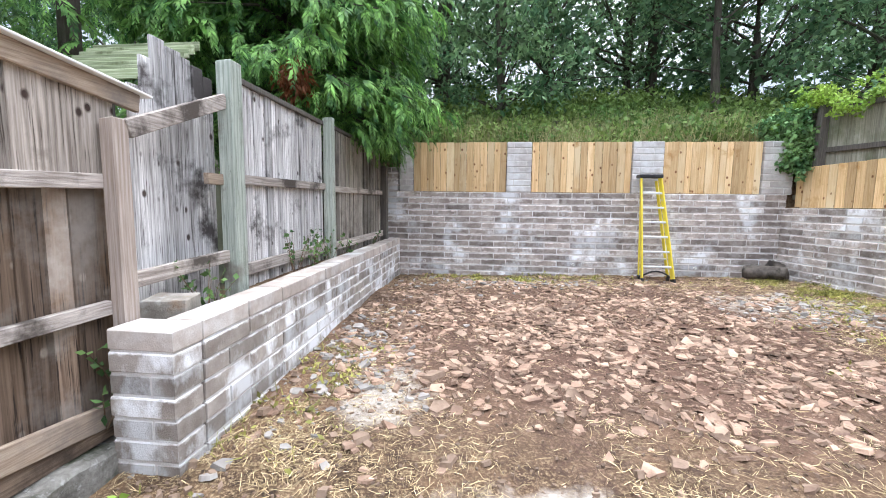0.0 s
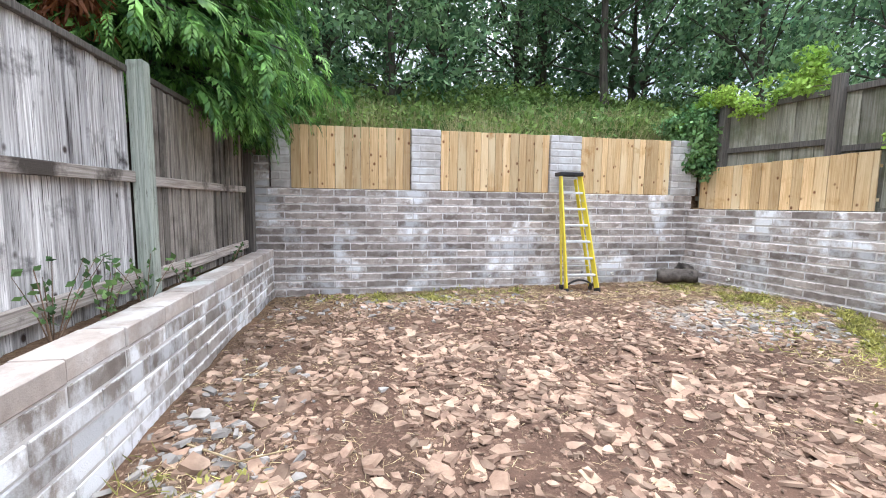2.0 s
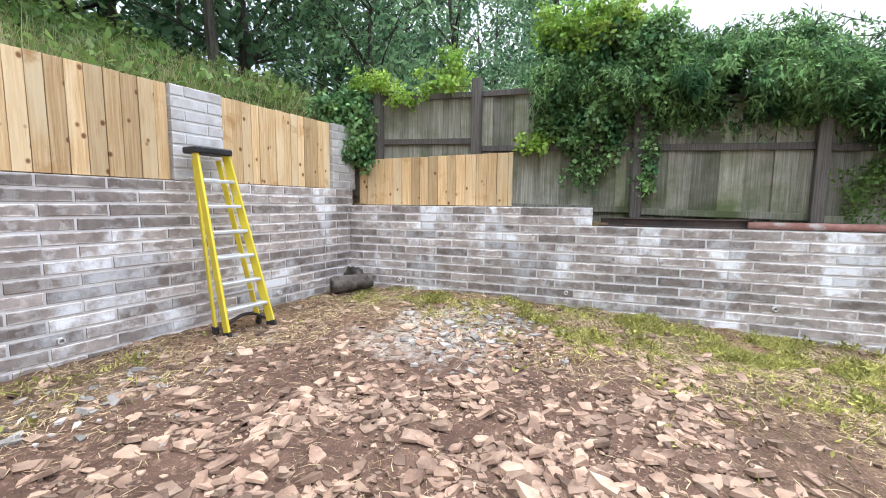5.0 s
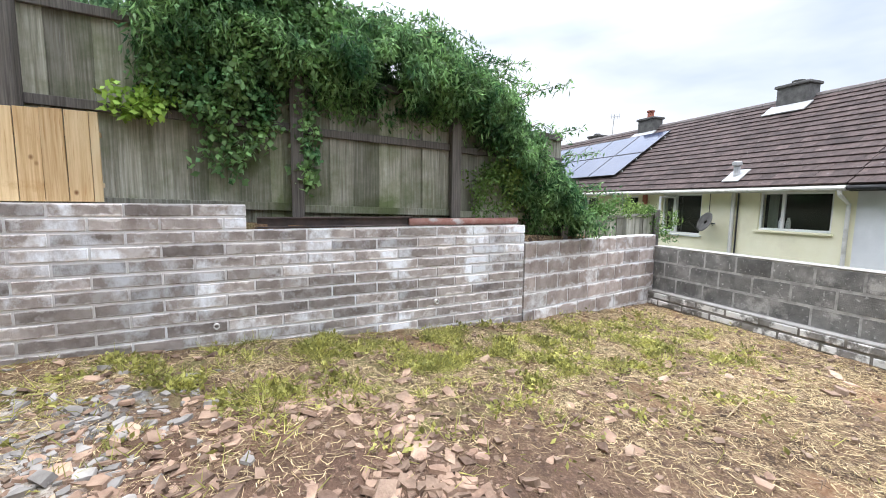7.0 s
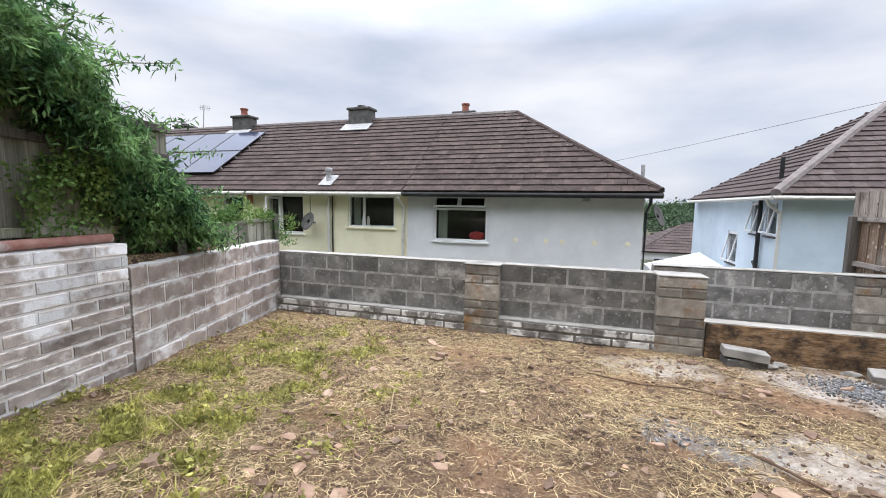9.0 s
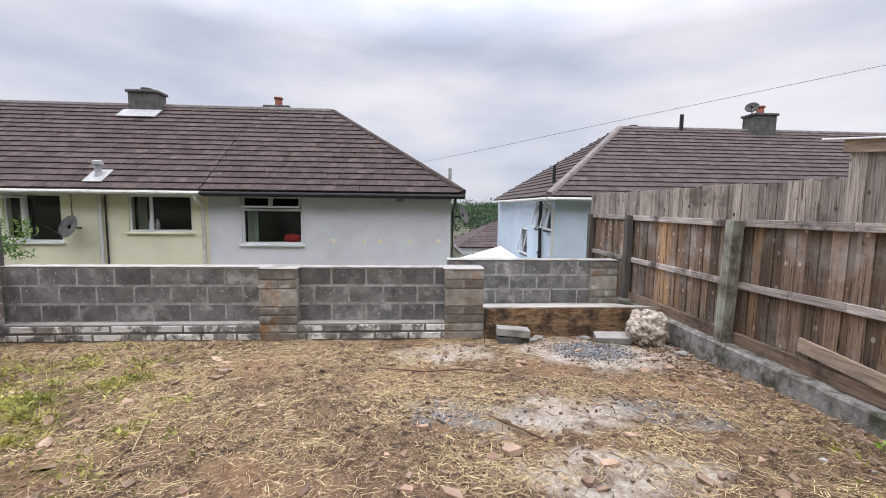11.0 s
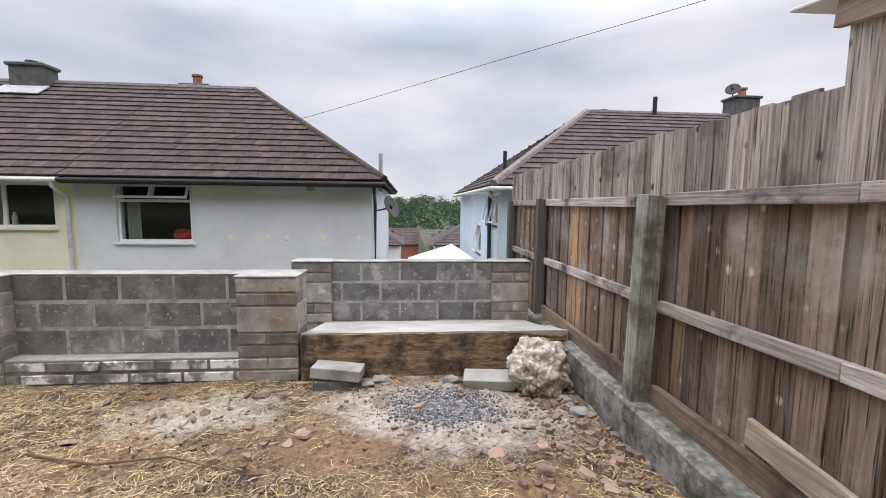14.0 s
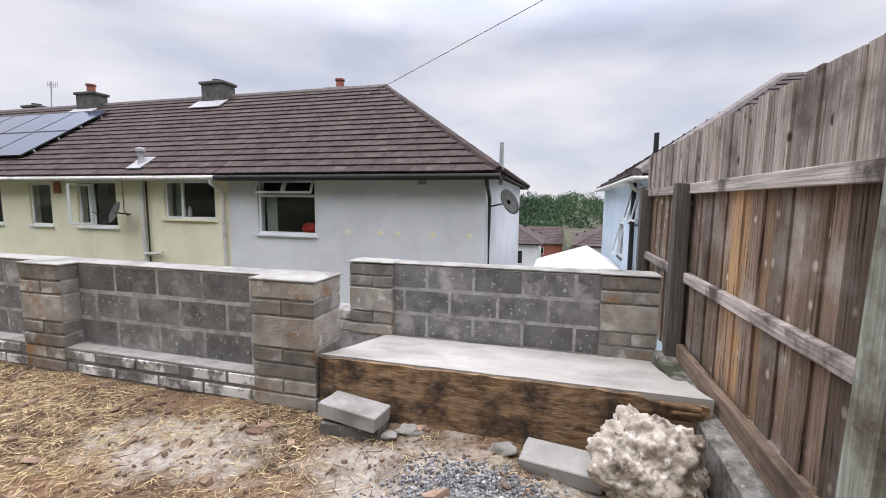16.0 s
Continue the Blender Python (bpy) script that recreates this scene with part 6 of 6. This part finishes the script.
for i in range(46):
    y = G.uniform(0.4, 5.0)
    p0 = Vector((nf_x(y) + G.uniform(0.0, 0.5), y, shrub_top(y) - 0.3))
    a = G.uniform(-1, 1)
    p1 = p0 + Vector((G.uniform(-0.25, 0.1), -0.25 + a * 0.2, G.uniform(0.12, 0.34)))
    p2 = p1 + Vector((G.uniform(-0.30, 0.1), -0.26 + a * 0.2, G.uniform(-0.25, 0.12)))
    tube(bm, [p0, p1, p2], [0.008, 0.006, 0.002], 4)
    for f in np.linspace(0.2, 1, 14):
        tips.append(np.array(p0.lerp(p1, f)) if f < 0.5 else np.array(p1.lerp(p2, (f - 0.5) * 2)))
for y in (0.2, 0.9, 1.6, 2.4, 3.3):
    tube(bm, [(nf_x(y) + 0.35, y, 0.9), (nf_x(y) + 0.25, y + 0.1, 2.0), (nf_x(y) + 0.1, y, shrub_top(y) - 0.4)], [0.03, 0.022, 0.008], 5)
tagged(part("stemwork", bm, m_stem, shrub), kind="stuff")
tips = np.repeat(np.array(tips), 5, 0) + G.normal(size=(len(tips) * 5, 3)) * 0.03
quads("tip_leaves", leaves(tips, 0.095, 0.026, 0.4, 0.9), m_jas, shrub)

ivy = empty("ivy", "glossy dark ivy climbing over the neighbour's fence", "ivy")
cen = []
for i in range(230):
    y = G.uniform(3.75, 5.25)
    z = G.uniform(2.35 + 0.5 * abs(y - 4.9), 3.75)
    cen.append((nf_x(y) - 0.10 - G.uniform(0, 0.16), y, z))
for y0, z0, z1, w in ((4.78, 1.85, 2.6, 0.12), (4.02, 1.75, 2.5, 0.05), (4.4, 2.1, 2.6, 0.14)):
    for z in np.arange(z0, z1, 0.08):
        cen.append((nf_x(y0) - 0.08, y0 + G.normal() * w * (0.3 + (z - z0)), z))
quads("foliage", leaves(clumps(cen, G.uniform(0.10, 0.2, len(cen)), 46, 1.0), 0.072, 0.062, 0.5, 0.7, np.array([[-0.6, 0, 0]])), m_ivy, ivy)
cen = np.stack([G.uniform(6.0, 6.6, 120) - 0.9, G.uniform(7.75, 8.7, 120), G.uniform(2.1, 3.2, 120)], 1)
cen[:, 0] = [nf_x(y) - G.uniform(0.0, 0.35) for y in cen[:, 1]]
quads("foliage", leaves(clumps(cen, [0.16] * 120, 40, 1.0), 0.085, 0.075, 0.4, 0.8), m_ivy, ivy)
hop = empty("bright_creeper", "bright yellow-green creeper along the fence top", "creeper")
cen = [(nf_x(y) - 0.08 + G.normal() * 0.10, y, 3.22 + G.normal() * 0.10 + 0.10 * math.sin(y * 5)) for y in G.uniform(6.35, 8.3, 62)]
cen += [(nf_x(5.35) - 0.15 + G.normal() * 0.05, 5.35 + G.normal() * 0.10, 2.34 + G.normal() * 0.06) for _ in range(14)]
cen += [(nf_x(y) - 0.3 + G.normal() * 0.12, y, 3.75 + G.normal() * 0.13) for y in G.uniform(4.2, 5.3, 60)]
cen += [(nf_x(6.6) + G.normal() * 0.06, 6.55 + G.normal() * 0.07, z) for z in np.arange(3.2, 3.75, 0.04)]
quads("foliage", leaves(clumps(cen, [0.12] * len(cen), 34, 0.8), 0.07, 0.05, 0.2, 0.8), m_bright, hop)
bm = bmesh.new()
tube(bm, [(nf_x(y) - 0.06, y, 3.17 + 0.03 * math.sin(y * 6)) for y in np.arange(8.3, 6.3, -0.2)], 0.008, 5)
part("stem", bm, m_stem, hop)
yel = empty("low_shrub", "small yellow-green shrub at the fence foot", "shrub")
cen = [(nf_x(y) - 0.10 - G.uniform(0, 0.15), y, G.uniform(1.45, 2.0)) for y in G.uniform(1.35, 2.1, 40)]
quads("foliage", leaves(clumps(cen, [0.14] * 40, 40, 1.0), 0.05, 0.03, 0.1, 0.9), m_bramble, yel)

# low neighbour fence beyond the end of the side wall, with a creeper on it
lf = empty("low_fence", "low weathered fence with a capping rail beyond the wall", "fence")
boards(lf, (6.95, -0.25), (7.45, -2.15), (0.4, -0.4), (1.30, 1.36), 0.14, m_fence_nb, "nb", gap=-0.01)
bm = bmesh.new()
beam(bm, (6.93, -0.2, 1.33), (7.45, -2.18, 1.39), 0.09, 0.045)
part("capping_rail", bm, m_fence_nb, lf)
bm = bmesh.new()
beam(bm, (7.47, -2.24, -1.5), (7.47, -2.24, 1.47), 0.12, 0.12)
part("post", bm, m_post_dark, lf)
cr = empty("fence_creeper", "loose green creeper on the low fence", "creeper")
cen = [(6.95 + 0.27 * (-0.25 - y) + G.normal() * 0.06, y, 1.40 + abs(G.normal()) * 0.12) for y in G.uniform(-2.1, -0.2, 60)]
cen += [(7.5 + G.normal() * 0.12, -2.45 + G.normal() * 0.15, G.uniform(0.9, 1.4)) for _ in range(30)]
quads("foliage", leaves(clumps(cen, [0.11] * len(cen), 26, 0.9), 0.055, 0.03, 0.2, 0.9), m_bramble, cr)

# far woods down the valley
cen, rad = [], []
for i in range(560):
    d = G.uniform(72, 190)
    x = G.uniform(-75, 60)
    h = np.interp(d, [75, 110, 190], [8.5, 14.5, 16.5])
    zg = float(np.interp(d, [40, 120, 400], [-7, -11.5, -13]))
    cen.append((x, -d, zg + h * G.uniform(0.25, 0.95)))
    rad.append(G.uniform(2.2, 4.2))
tagged(quads("valley_woods", leaves(clumps(cen, rad, 300, 0.8), 0.55, 0.4, 0.1), m_valley), "rounded green treetops filling the valley", "woods", kind="stuff")
cen = [(G.uniform(-320, 260), -G.uniform(330, 560), G.uniform(-14, 4.0)) for _ in range(500)]
tagged(quads("far_ridge_woods", leaves(clumps(cen, [8] * len(cen), 50, 0.5), 4.0, 2.6, 0.0), m_valley), "hazy wooded ridge on the horizon", "woods", kind="stuff")
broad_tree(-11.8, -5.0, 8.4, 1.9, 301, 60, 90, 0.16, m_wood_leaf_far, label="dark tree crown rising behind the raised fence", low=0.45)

# weeds in the planter and at the fence foot
def weed(x, y, z, n, size, leaf, material, label):
    th = empty("weed", label, "weed", group="weeds")
    bm = bmesh.new()
    c = []
    for i in range(n):
        a = G.uniform(0, 2 * math.pi)
        tip = Vector((x, y, z)) + Vector((0.45 * size * math.cos(a), 0.45 * size * math.sin(a), size * G.uniform(0.5, 1.0)))
        tube(bm, [(x, y, z - 0.03), Vector((x, y, z)).lerp(tip, 0.5) + Vector((0, 0, 0.05 * size)), tip], [0.004, 0.003, 0.0015], 4)
        for f in (0.35, 0.55, 0.75, 1.0):
            c.append(np.array(Vector((x, y, z)).lerp(tip, f)))
    tagged(part("stemwork", bm, m_twig, th), kind="stuff")
    quads("leaves", leaves(np.repeat(np.array(c), 2, 0), leaf, leaf * 0.75, -0.2, 0.9), material, th)


for x, y, z, n, s, lf_, m in ((-1.86, 2.55, 0.72, 7, 0.42, 0.055, m_weed), (-1.90, 3.9, 0.78, 8, 0.55, 0.05, m_weed), (-1.89, 4.3, 0.78, 6, 0.35, 0.05, m_weed), (-1.88, 4.75, 0.78, 6, 0.45, 0.05, m_weed),
                              (-1.90, 5.4, 0.78, 5, 0.3, 0.04, m_weed), (-2.03, 2.0, 0.50, 5, 0.30, 0.05, m_weed), (-2.02, 1.92, 0.30, 4, 0.28, 0.055, m_weed), (-1.9, 6.6, 0.8, 5, 0.3, 0.04, m_weed),
                              (-1.72, 1.62, 0.02, 7, 0.10, 0.05, m_bright)):
    weed(x, y, z, n, s, lf_, m, "straggling weed with small green leaves")

# steel channel and red pole lying on the side wall
bm = bmesh.new()
a, b = Vector((rw_x(4.5) + 0.16, 4.5, Z0 + 12 * C + 0.055)), Vector((rw_x(2.9) + 0.16, 2.9, Z0 + 12 * C + 0.055))
beam(bm, a, b, 0.012, 0.10, 0.002)
for dz in (0.045, -0.045):
    beam(bm, a + Vector((-0.025, 0, dz)), b + Vector((-0.025, 0, dz)), 0.05, 0.012, 0.002)
tagged(part("steel_channel", bm, m_iron), "rusty dark steel channel lying on the side wall", "steel beam")
bm = bmesh.new()
tube(bm, [(rw_x(2.95) + 0.12, 2.95, Z0 + 12 * C + 0.045), (rw_x(1.45) + 0.14, 1.45, Z0 + 12 * C + 0.045)], 0.042, 10)
tagged(part("scaffold_pole", bm, m_redpole, smooth=True), "flaking red painted pole lying on the side wall", "pole")
# weep holes
def weep(p, n):
    bm = bmesh.new()
    q = Vector(n).to_track_quat("Z", "Y").to_matrix().to_4x4()
    for r0, r1, z in ((0.026, 0.018, 0.03),):
        ring = [[bm.verts.new(Vector((r * math.cos(a), r * math.sin(a), zz))) for a in np.linspace(0, 2 * math.pi, 14, endpoint=False)] for r, zz in ((r0, -0.02), (r0, z), (r1, z), (r1, -0.05))]
        for g0, g1 in zip(ring, ring[1:]):
            for k in range(14):
                bm.faces.new((g0[k], g0[(k + 1) % 14], g1[(k + 1) % 14], g1[k]))
        bm.faces.new(ring[-1])
    bmesh.ops.transform(bm, matrix=Matrix.Translation(p) @ q, verts=bm.verts)
    tagged(part("weep_pipe", bm, m_fascia), "short plastic drain pipe stub in the wall", "drain pipe", "weep pipes")


for x in (-1.25, 1.58, 3.75):
    weep((x, 8.043, 0.40), (0, -1, 0))
for y in (7.2, 4.85, 2.65):
    weep((rw_x(y) - 0.006, y, 0.42), (-1, -0.14, 0))

# ---- litter on the ground ----
def gz(x, y):
    return yard_z(x, y) + 0.030 * noise.noise((x * 1.1, y * 1.1, 0)) + 0.020 * noise.noise((x * 4.1, y * 4.1, 7)) + 0.017 * noise.noise((x * 9, y * 9, 2))


def spot(density, n, seed):
    """Points of the yard kept by a density from 0 to 1."""
    rs = np.random.RandomState(seed)
    out = []
    while len(out) < n:
        x, y = rs.uniform(-1.9, 6.7), rs.uniform(-1.5, 8.0)
        if x > rw_x(y) - 0.05 or (x < -1.60 and y > 1.95):
            continue
        if rs.uniform() < density(x, y):
            out.append((x, y))
    return out


def bump_at(x, y, cx, cy, rx, ry):
    return math.exp(-(((x - cx) / rx) ** 2 + ((y - cy) / ry) ** 2))


def rubble_density(x, y):
    d = bump_at(x, y, 1.2, 4.5, 2.3, 2.0) + 0.5 * bump_at(x, y, 3.6, 3.6, 1.2, 1.4) + 0.35 * bump_at(x, y, -0.9, 5.5, 0.9, 2.2)
    d *= min(1, max(0.10, (y - 1.8 - 0.35 * max(0, min(x - 1.5, 2))) / 1.3))
    return min(1, d * max(0.05, 0.75 + 1.5 * noise.noise((x * 1.5, y * 1.5, 3)) + 0.7 * noise.noise((x * 4.2, y * 4.2, 8))) + 0.015)


def shard(rs, x, y, size, flat=0.28):
    """An angular flake: an uneven many-sided prism, narrower above, lying tilted."""
    k = rs.randint(4, 7)
    ang = (np.arange(k) + rs.uniform(-0.36, 0.36, k)) * 2 * math.pi / k
    rad = size * rs.uniform(0.55, 1.15, k)
    h = size * flat * rs.uniform(0.6, 1.3)
    st = rs.uniform(0.42, 0.95)
    base = [Vector((r * math.cos(a), r * math.sin(a) * st, -h * 0.4)) for a, r in zip(ang, rad)]
    top = [Vector((v.x * 0.93 + rs.normal() * size * 0.04, v.y * 0.93 + rs.normal() * size * 0.04, h * rs.uniform(0.8, 1.1))) for v in base]
    m = Matrix.Translation((x, y, gz(x, y) + h * 0.25)) @ Euler((rs.normal() * 0.22, rs.normal() * 0.22, rs.uniform(0, 6.3))).to_matrix().to_4x4()
    vs = [m @ v for v in base + top]
    fs = [tuple(range(k, 2 * k))] + [(i, (i + 1) % k, k + (i + 1) % k, k + i) for i in range(k)]
    return vs, fs


def shards(name, density, n, sizes, seed, material, label, cat="rubble", flat=0.28):
    rs = np.random.RandomState(seed)
    V, F = [], []
    for x, y in spot(density, n, seed):
        s = sizes[0] + (sizes[1] - sizes[0]) * rs.uniform() ** 2.2
        vs, fs = shard(rs, x, y, s, flat)
        k = len(V)
        V += vs
        F += [tuple(i + k for i in f) for f in fs]
    return tagged(sheet(name, V, F, material), label, cat, kind="stuff")


shards("stone_rubble", rubble_density, 8200, (0.016, 0.088), 21, m_stone, "broken pink sandstone rubble strewn over the soil", flat=0.20)
shards("stone_crumbs", lambda x, y: min(1, rubble_density(x, y) + 0.10), 9000, (0.006, 0.018), 22, m_stone, "small stone crumbs in the soil")
shards("slate_chips", lambda x, y: min(1, bump_at(x, y, 4.1, 5.4, 0.7, 0.5) + 0.5 * bump_at(x, y, -1.2, 3.6, 0.5, 1.2) + 0.4 * bump_at(x, y, 0.4, 7.0, 1.4, 0.5)), 900, (0.02, 0.075), 23, m_stone_grey, "grey slate chips by the dusty patch")
shards("gravel_heap", lambda x, y: min(1, 1.2 * bump_at(x, y, -0.75, -0.90, 0.29, 0.21) + 0.03 * bump_at(x, y, 1.1, 0.75, 0.5, 0.3) + 0.02 * bump_at(x, y, -0.65, 0.85, 0.45, 0.3)), 4200, (0.006, 0.019), 24, m_chips, "dark grey gravel chips spilt on the ground", "gravel", 0.7)
shards("mortar_crumbs", lambda x, y: min(1, 0.7 * bump_at(x, y, -1.8, -0.9, 0.25, 1.0) + 0.25 * bump_at(x, y, -1.6, 1.0, 0.3, 1.2) + 0.012), 2600, (0.007, 0.045), 25, m_stone_one, "pale mortar crumbs at the fence foot", flat=0.6)
shards("soil_clods", lambda x, y: 0.6 + 0.4 * noise.noise((x * 2, y * 2, 9)), 7000, (0.005, 0.022), 27, m_clod, "loose dark clods of dry soil", "soil", 0.7)
rs = np.random.RandomState(31)
for i, (x, y) in enumerate(spot(lambda a, b: min(1, rubble_density(a, b) + 0.06), 190, 33)):
    s = rs.uniform(0.045, 0.11)
    vs, fs = shard(rs, x, y, s, 0.24)
    o = Vector((x, y, gz(x, y)))
    st = sheet("stone", [v - o for v in vs], fs, m_stone_one)
    st.location = o
    tagged(st, "flat angular piece of pale pink sandstone", "stone", "large stones")


def strands(name, density, n, length, width, seed, material, label, cat, lift=0.012):
    """Thin bent stalks lying on the soil, as crossed ribbons of two quads."""
    rs = np.random.RandomState(seed)
    out = []
    for x, y in spot(density, n, seed):
        a = rs.uniform(0, 2 * math.pi)
        L = length * rs.uniform(0.4, 1.3)
        bend = rs.normal() * 0.5
        p0 = np.array([x, y, 0])
        p1 = p0 + L / 2 * np.array([math.cos(a), math.sin(a), 0])
        p2 = p1 + L / 2 * np.array([math.cos(a + bend), math.sin(a + bend), 0])
        for p in (p0, p1, p2):
            p[2] = gz(p[0], p[1]) + 0.003 + rs.uniform(0, lift)
        w = width * rs.uniform(0.6, 1.3)
        s = np.array([-math.sin(a), math.cos(a), rs.normal() * 0.8])
        s = s / np.linalg.norm(s) * w / 2
        out.append([p0 - s, p0 + s, p1 + s, p1 - s])
        out.append([p1 - s, p1 + s, p2 + s * 0.5, p2 - s * 0.5])
    return tagged(quads(name, np.array(out), material), label, cat, kind="stuff")


def straw_density(x, y):
    d = 1.0 * min(max((3.0 - y) / 2.0, 0.0), 1) + 0.75 * min(max((x - 3.2) / 1.6, 0), 1) + 0.6 * bump_at(x, y, 1.6, 7.4, 3.5, 0.7) + 0.5 * bump_at(x, y, -1.2, 3.3, 0.5, 1.5) + 0.05
    d += 0.35 * bump_at(x, y, 4.9, 3.1, 1.2, 2.2)
    d -= 1.1 * bump_at(x, y, -0.8, -0.7, 1.5, 0.9)
    return min(1, max(0.02, d * max(0.04, 0.45 + 1.1 * noise.noise((x * 1.5, y * 1.5, 11)) + 0.5 * noise.noise((x * 5, y * 5, 2)))))


strands("straw_litter", straw_density, 68000, 0.095, 0.0034, 41, m_straw, "dry cut grass stalks littering the ground", "straw")
strands("twig_litter", lambda x, y: min(1, 0.5 * straw_density(x, y) + 0.25), 6500, 0.15, 0.005, 42, m_twig, "brown twigs and roots scattered about", "twigs")


def green_density(x, y):
    d = 0.85 * bump_at(x, y, 4.95, 3.1, 0.85, 1.8) + 0.28 * bump_at(x, y, 4.9, 6.2, 0.6, 1.6) + 0.35 * bump_at(x, y, 5.2, 0.6, 1.0, 1.2) + 0.22 * bump_at(x, y, 0.5, 7.5, 1.2, 0.4) + 0.14 * bump_at(x, y, -1.4, 2.9, 0.35, 1.0)
    return min(1, d * max(0, 0.22 + 1.6 * noise.noise((x * 2.4, y * 2.4, 17)) + 0.6 * noise.noise((x * 7, y * 7, 4))))


pts = np.array([(x, y, gz(x, y)) for x, y in spot(green_density, 17000, 51)])
k = len(pts)
d = G.normal(size=(k, 3)) * 0.75
d[:, 2] = np.abs(d[:, 2]) * 0.4 + 0.22
d = unit(d)
s = unit(np.cross(d, G.normal(size=(k, 3)))) * 0.0042
tip = pts + d * 0.095 * G.uniform(0.5, 1.4, (k, 1))
tagged(quads("grass_tufts", np.stack([pts - s, pts + s, tip + s * 0.2, tip - s * 0.2], 1), m_grass), "short fresh grass tufts along the side wall", "grass", kind="stuff")
pts = np.array([(x, y, gz(x, y) + 0.02) for x, y in spot(lambda x, y: green_density(x, y) * max(0, 0.2 + 2 * noise.noise((x * 3.5, y * 3.5, 23))), 2600, 52)])
tagged(quads("ground_weeds", leaves(np.repeat(pts, 3, 0) + G.normal(size=(len(pts) * 3, 3)) * 0.02, 0.05, 0.03, -0.3, 0.8), m_grass), "small leafy weeds among the grass", "weeds", kind="stuff")

# longer sticks and stalks
def stick(pts, r, material, label):
    bm = bmesh.new()
    tube(bm, [(x, y, gz(x, y) + 0.012 + dz) for x, y, dz in pts], [r, r * 0.9, r * 0.7, r * 0.4][:len(pts)], 6)
    tagged(part("stick", bm, material), label, "stick", "sticks")


stick([(2.35, 2.15, 0), (2.5, 2.45, 0.02), (2.75, 2.7, 0.01), (2.95, 2.95, 0)], 0.009, m_twig, "brown bent stick lying on the soil")
stick([(4.4, 2.2, 0), (4.9, 2.0, 0.03), (5.3, 1.9, 0.02), (5.6, 1.6, 0)], 0.006, m_straw, "long pale dry stalk on the grass")
stick([(3.4, 1.3, 0), (3.55, 0.9, 0.02), (3.9, 0.7, 0.02), (4.0, 0.35, 0)], 0.006, m_straw, "long pale dry stalk on the straw")
stick([(0.9, 0.9, 0), (0.75, 1.15, 0.02), (0.55, 1.3, 0)], 0.010, m_twig, "brown bent stick lying on the soil")
stick([(1.9, -0.35, 0), (1.4, -0.2, 0.03), (1.0, -0.25, 0.01), (0.6, -0.05, 0)], 0.009, m_twig, "brown bent stick lying on the soil")
stick([(1.55, 0.1, 0), (1.2, 0.25, 0.02), (0.8, 0.2, 0)], 0.006, m_straw, "long pale dry stalk on the straw")
stick([(-1.35, 4.0, 0), (-1.0, 3.75, 0.04), (-0.75, 3.85, 0.02)], 0.006, m_straw, "thin pale root by the low wall")
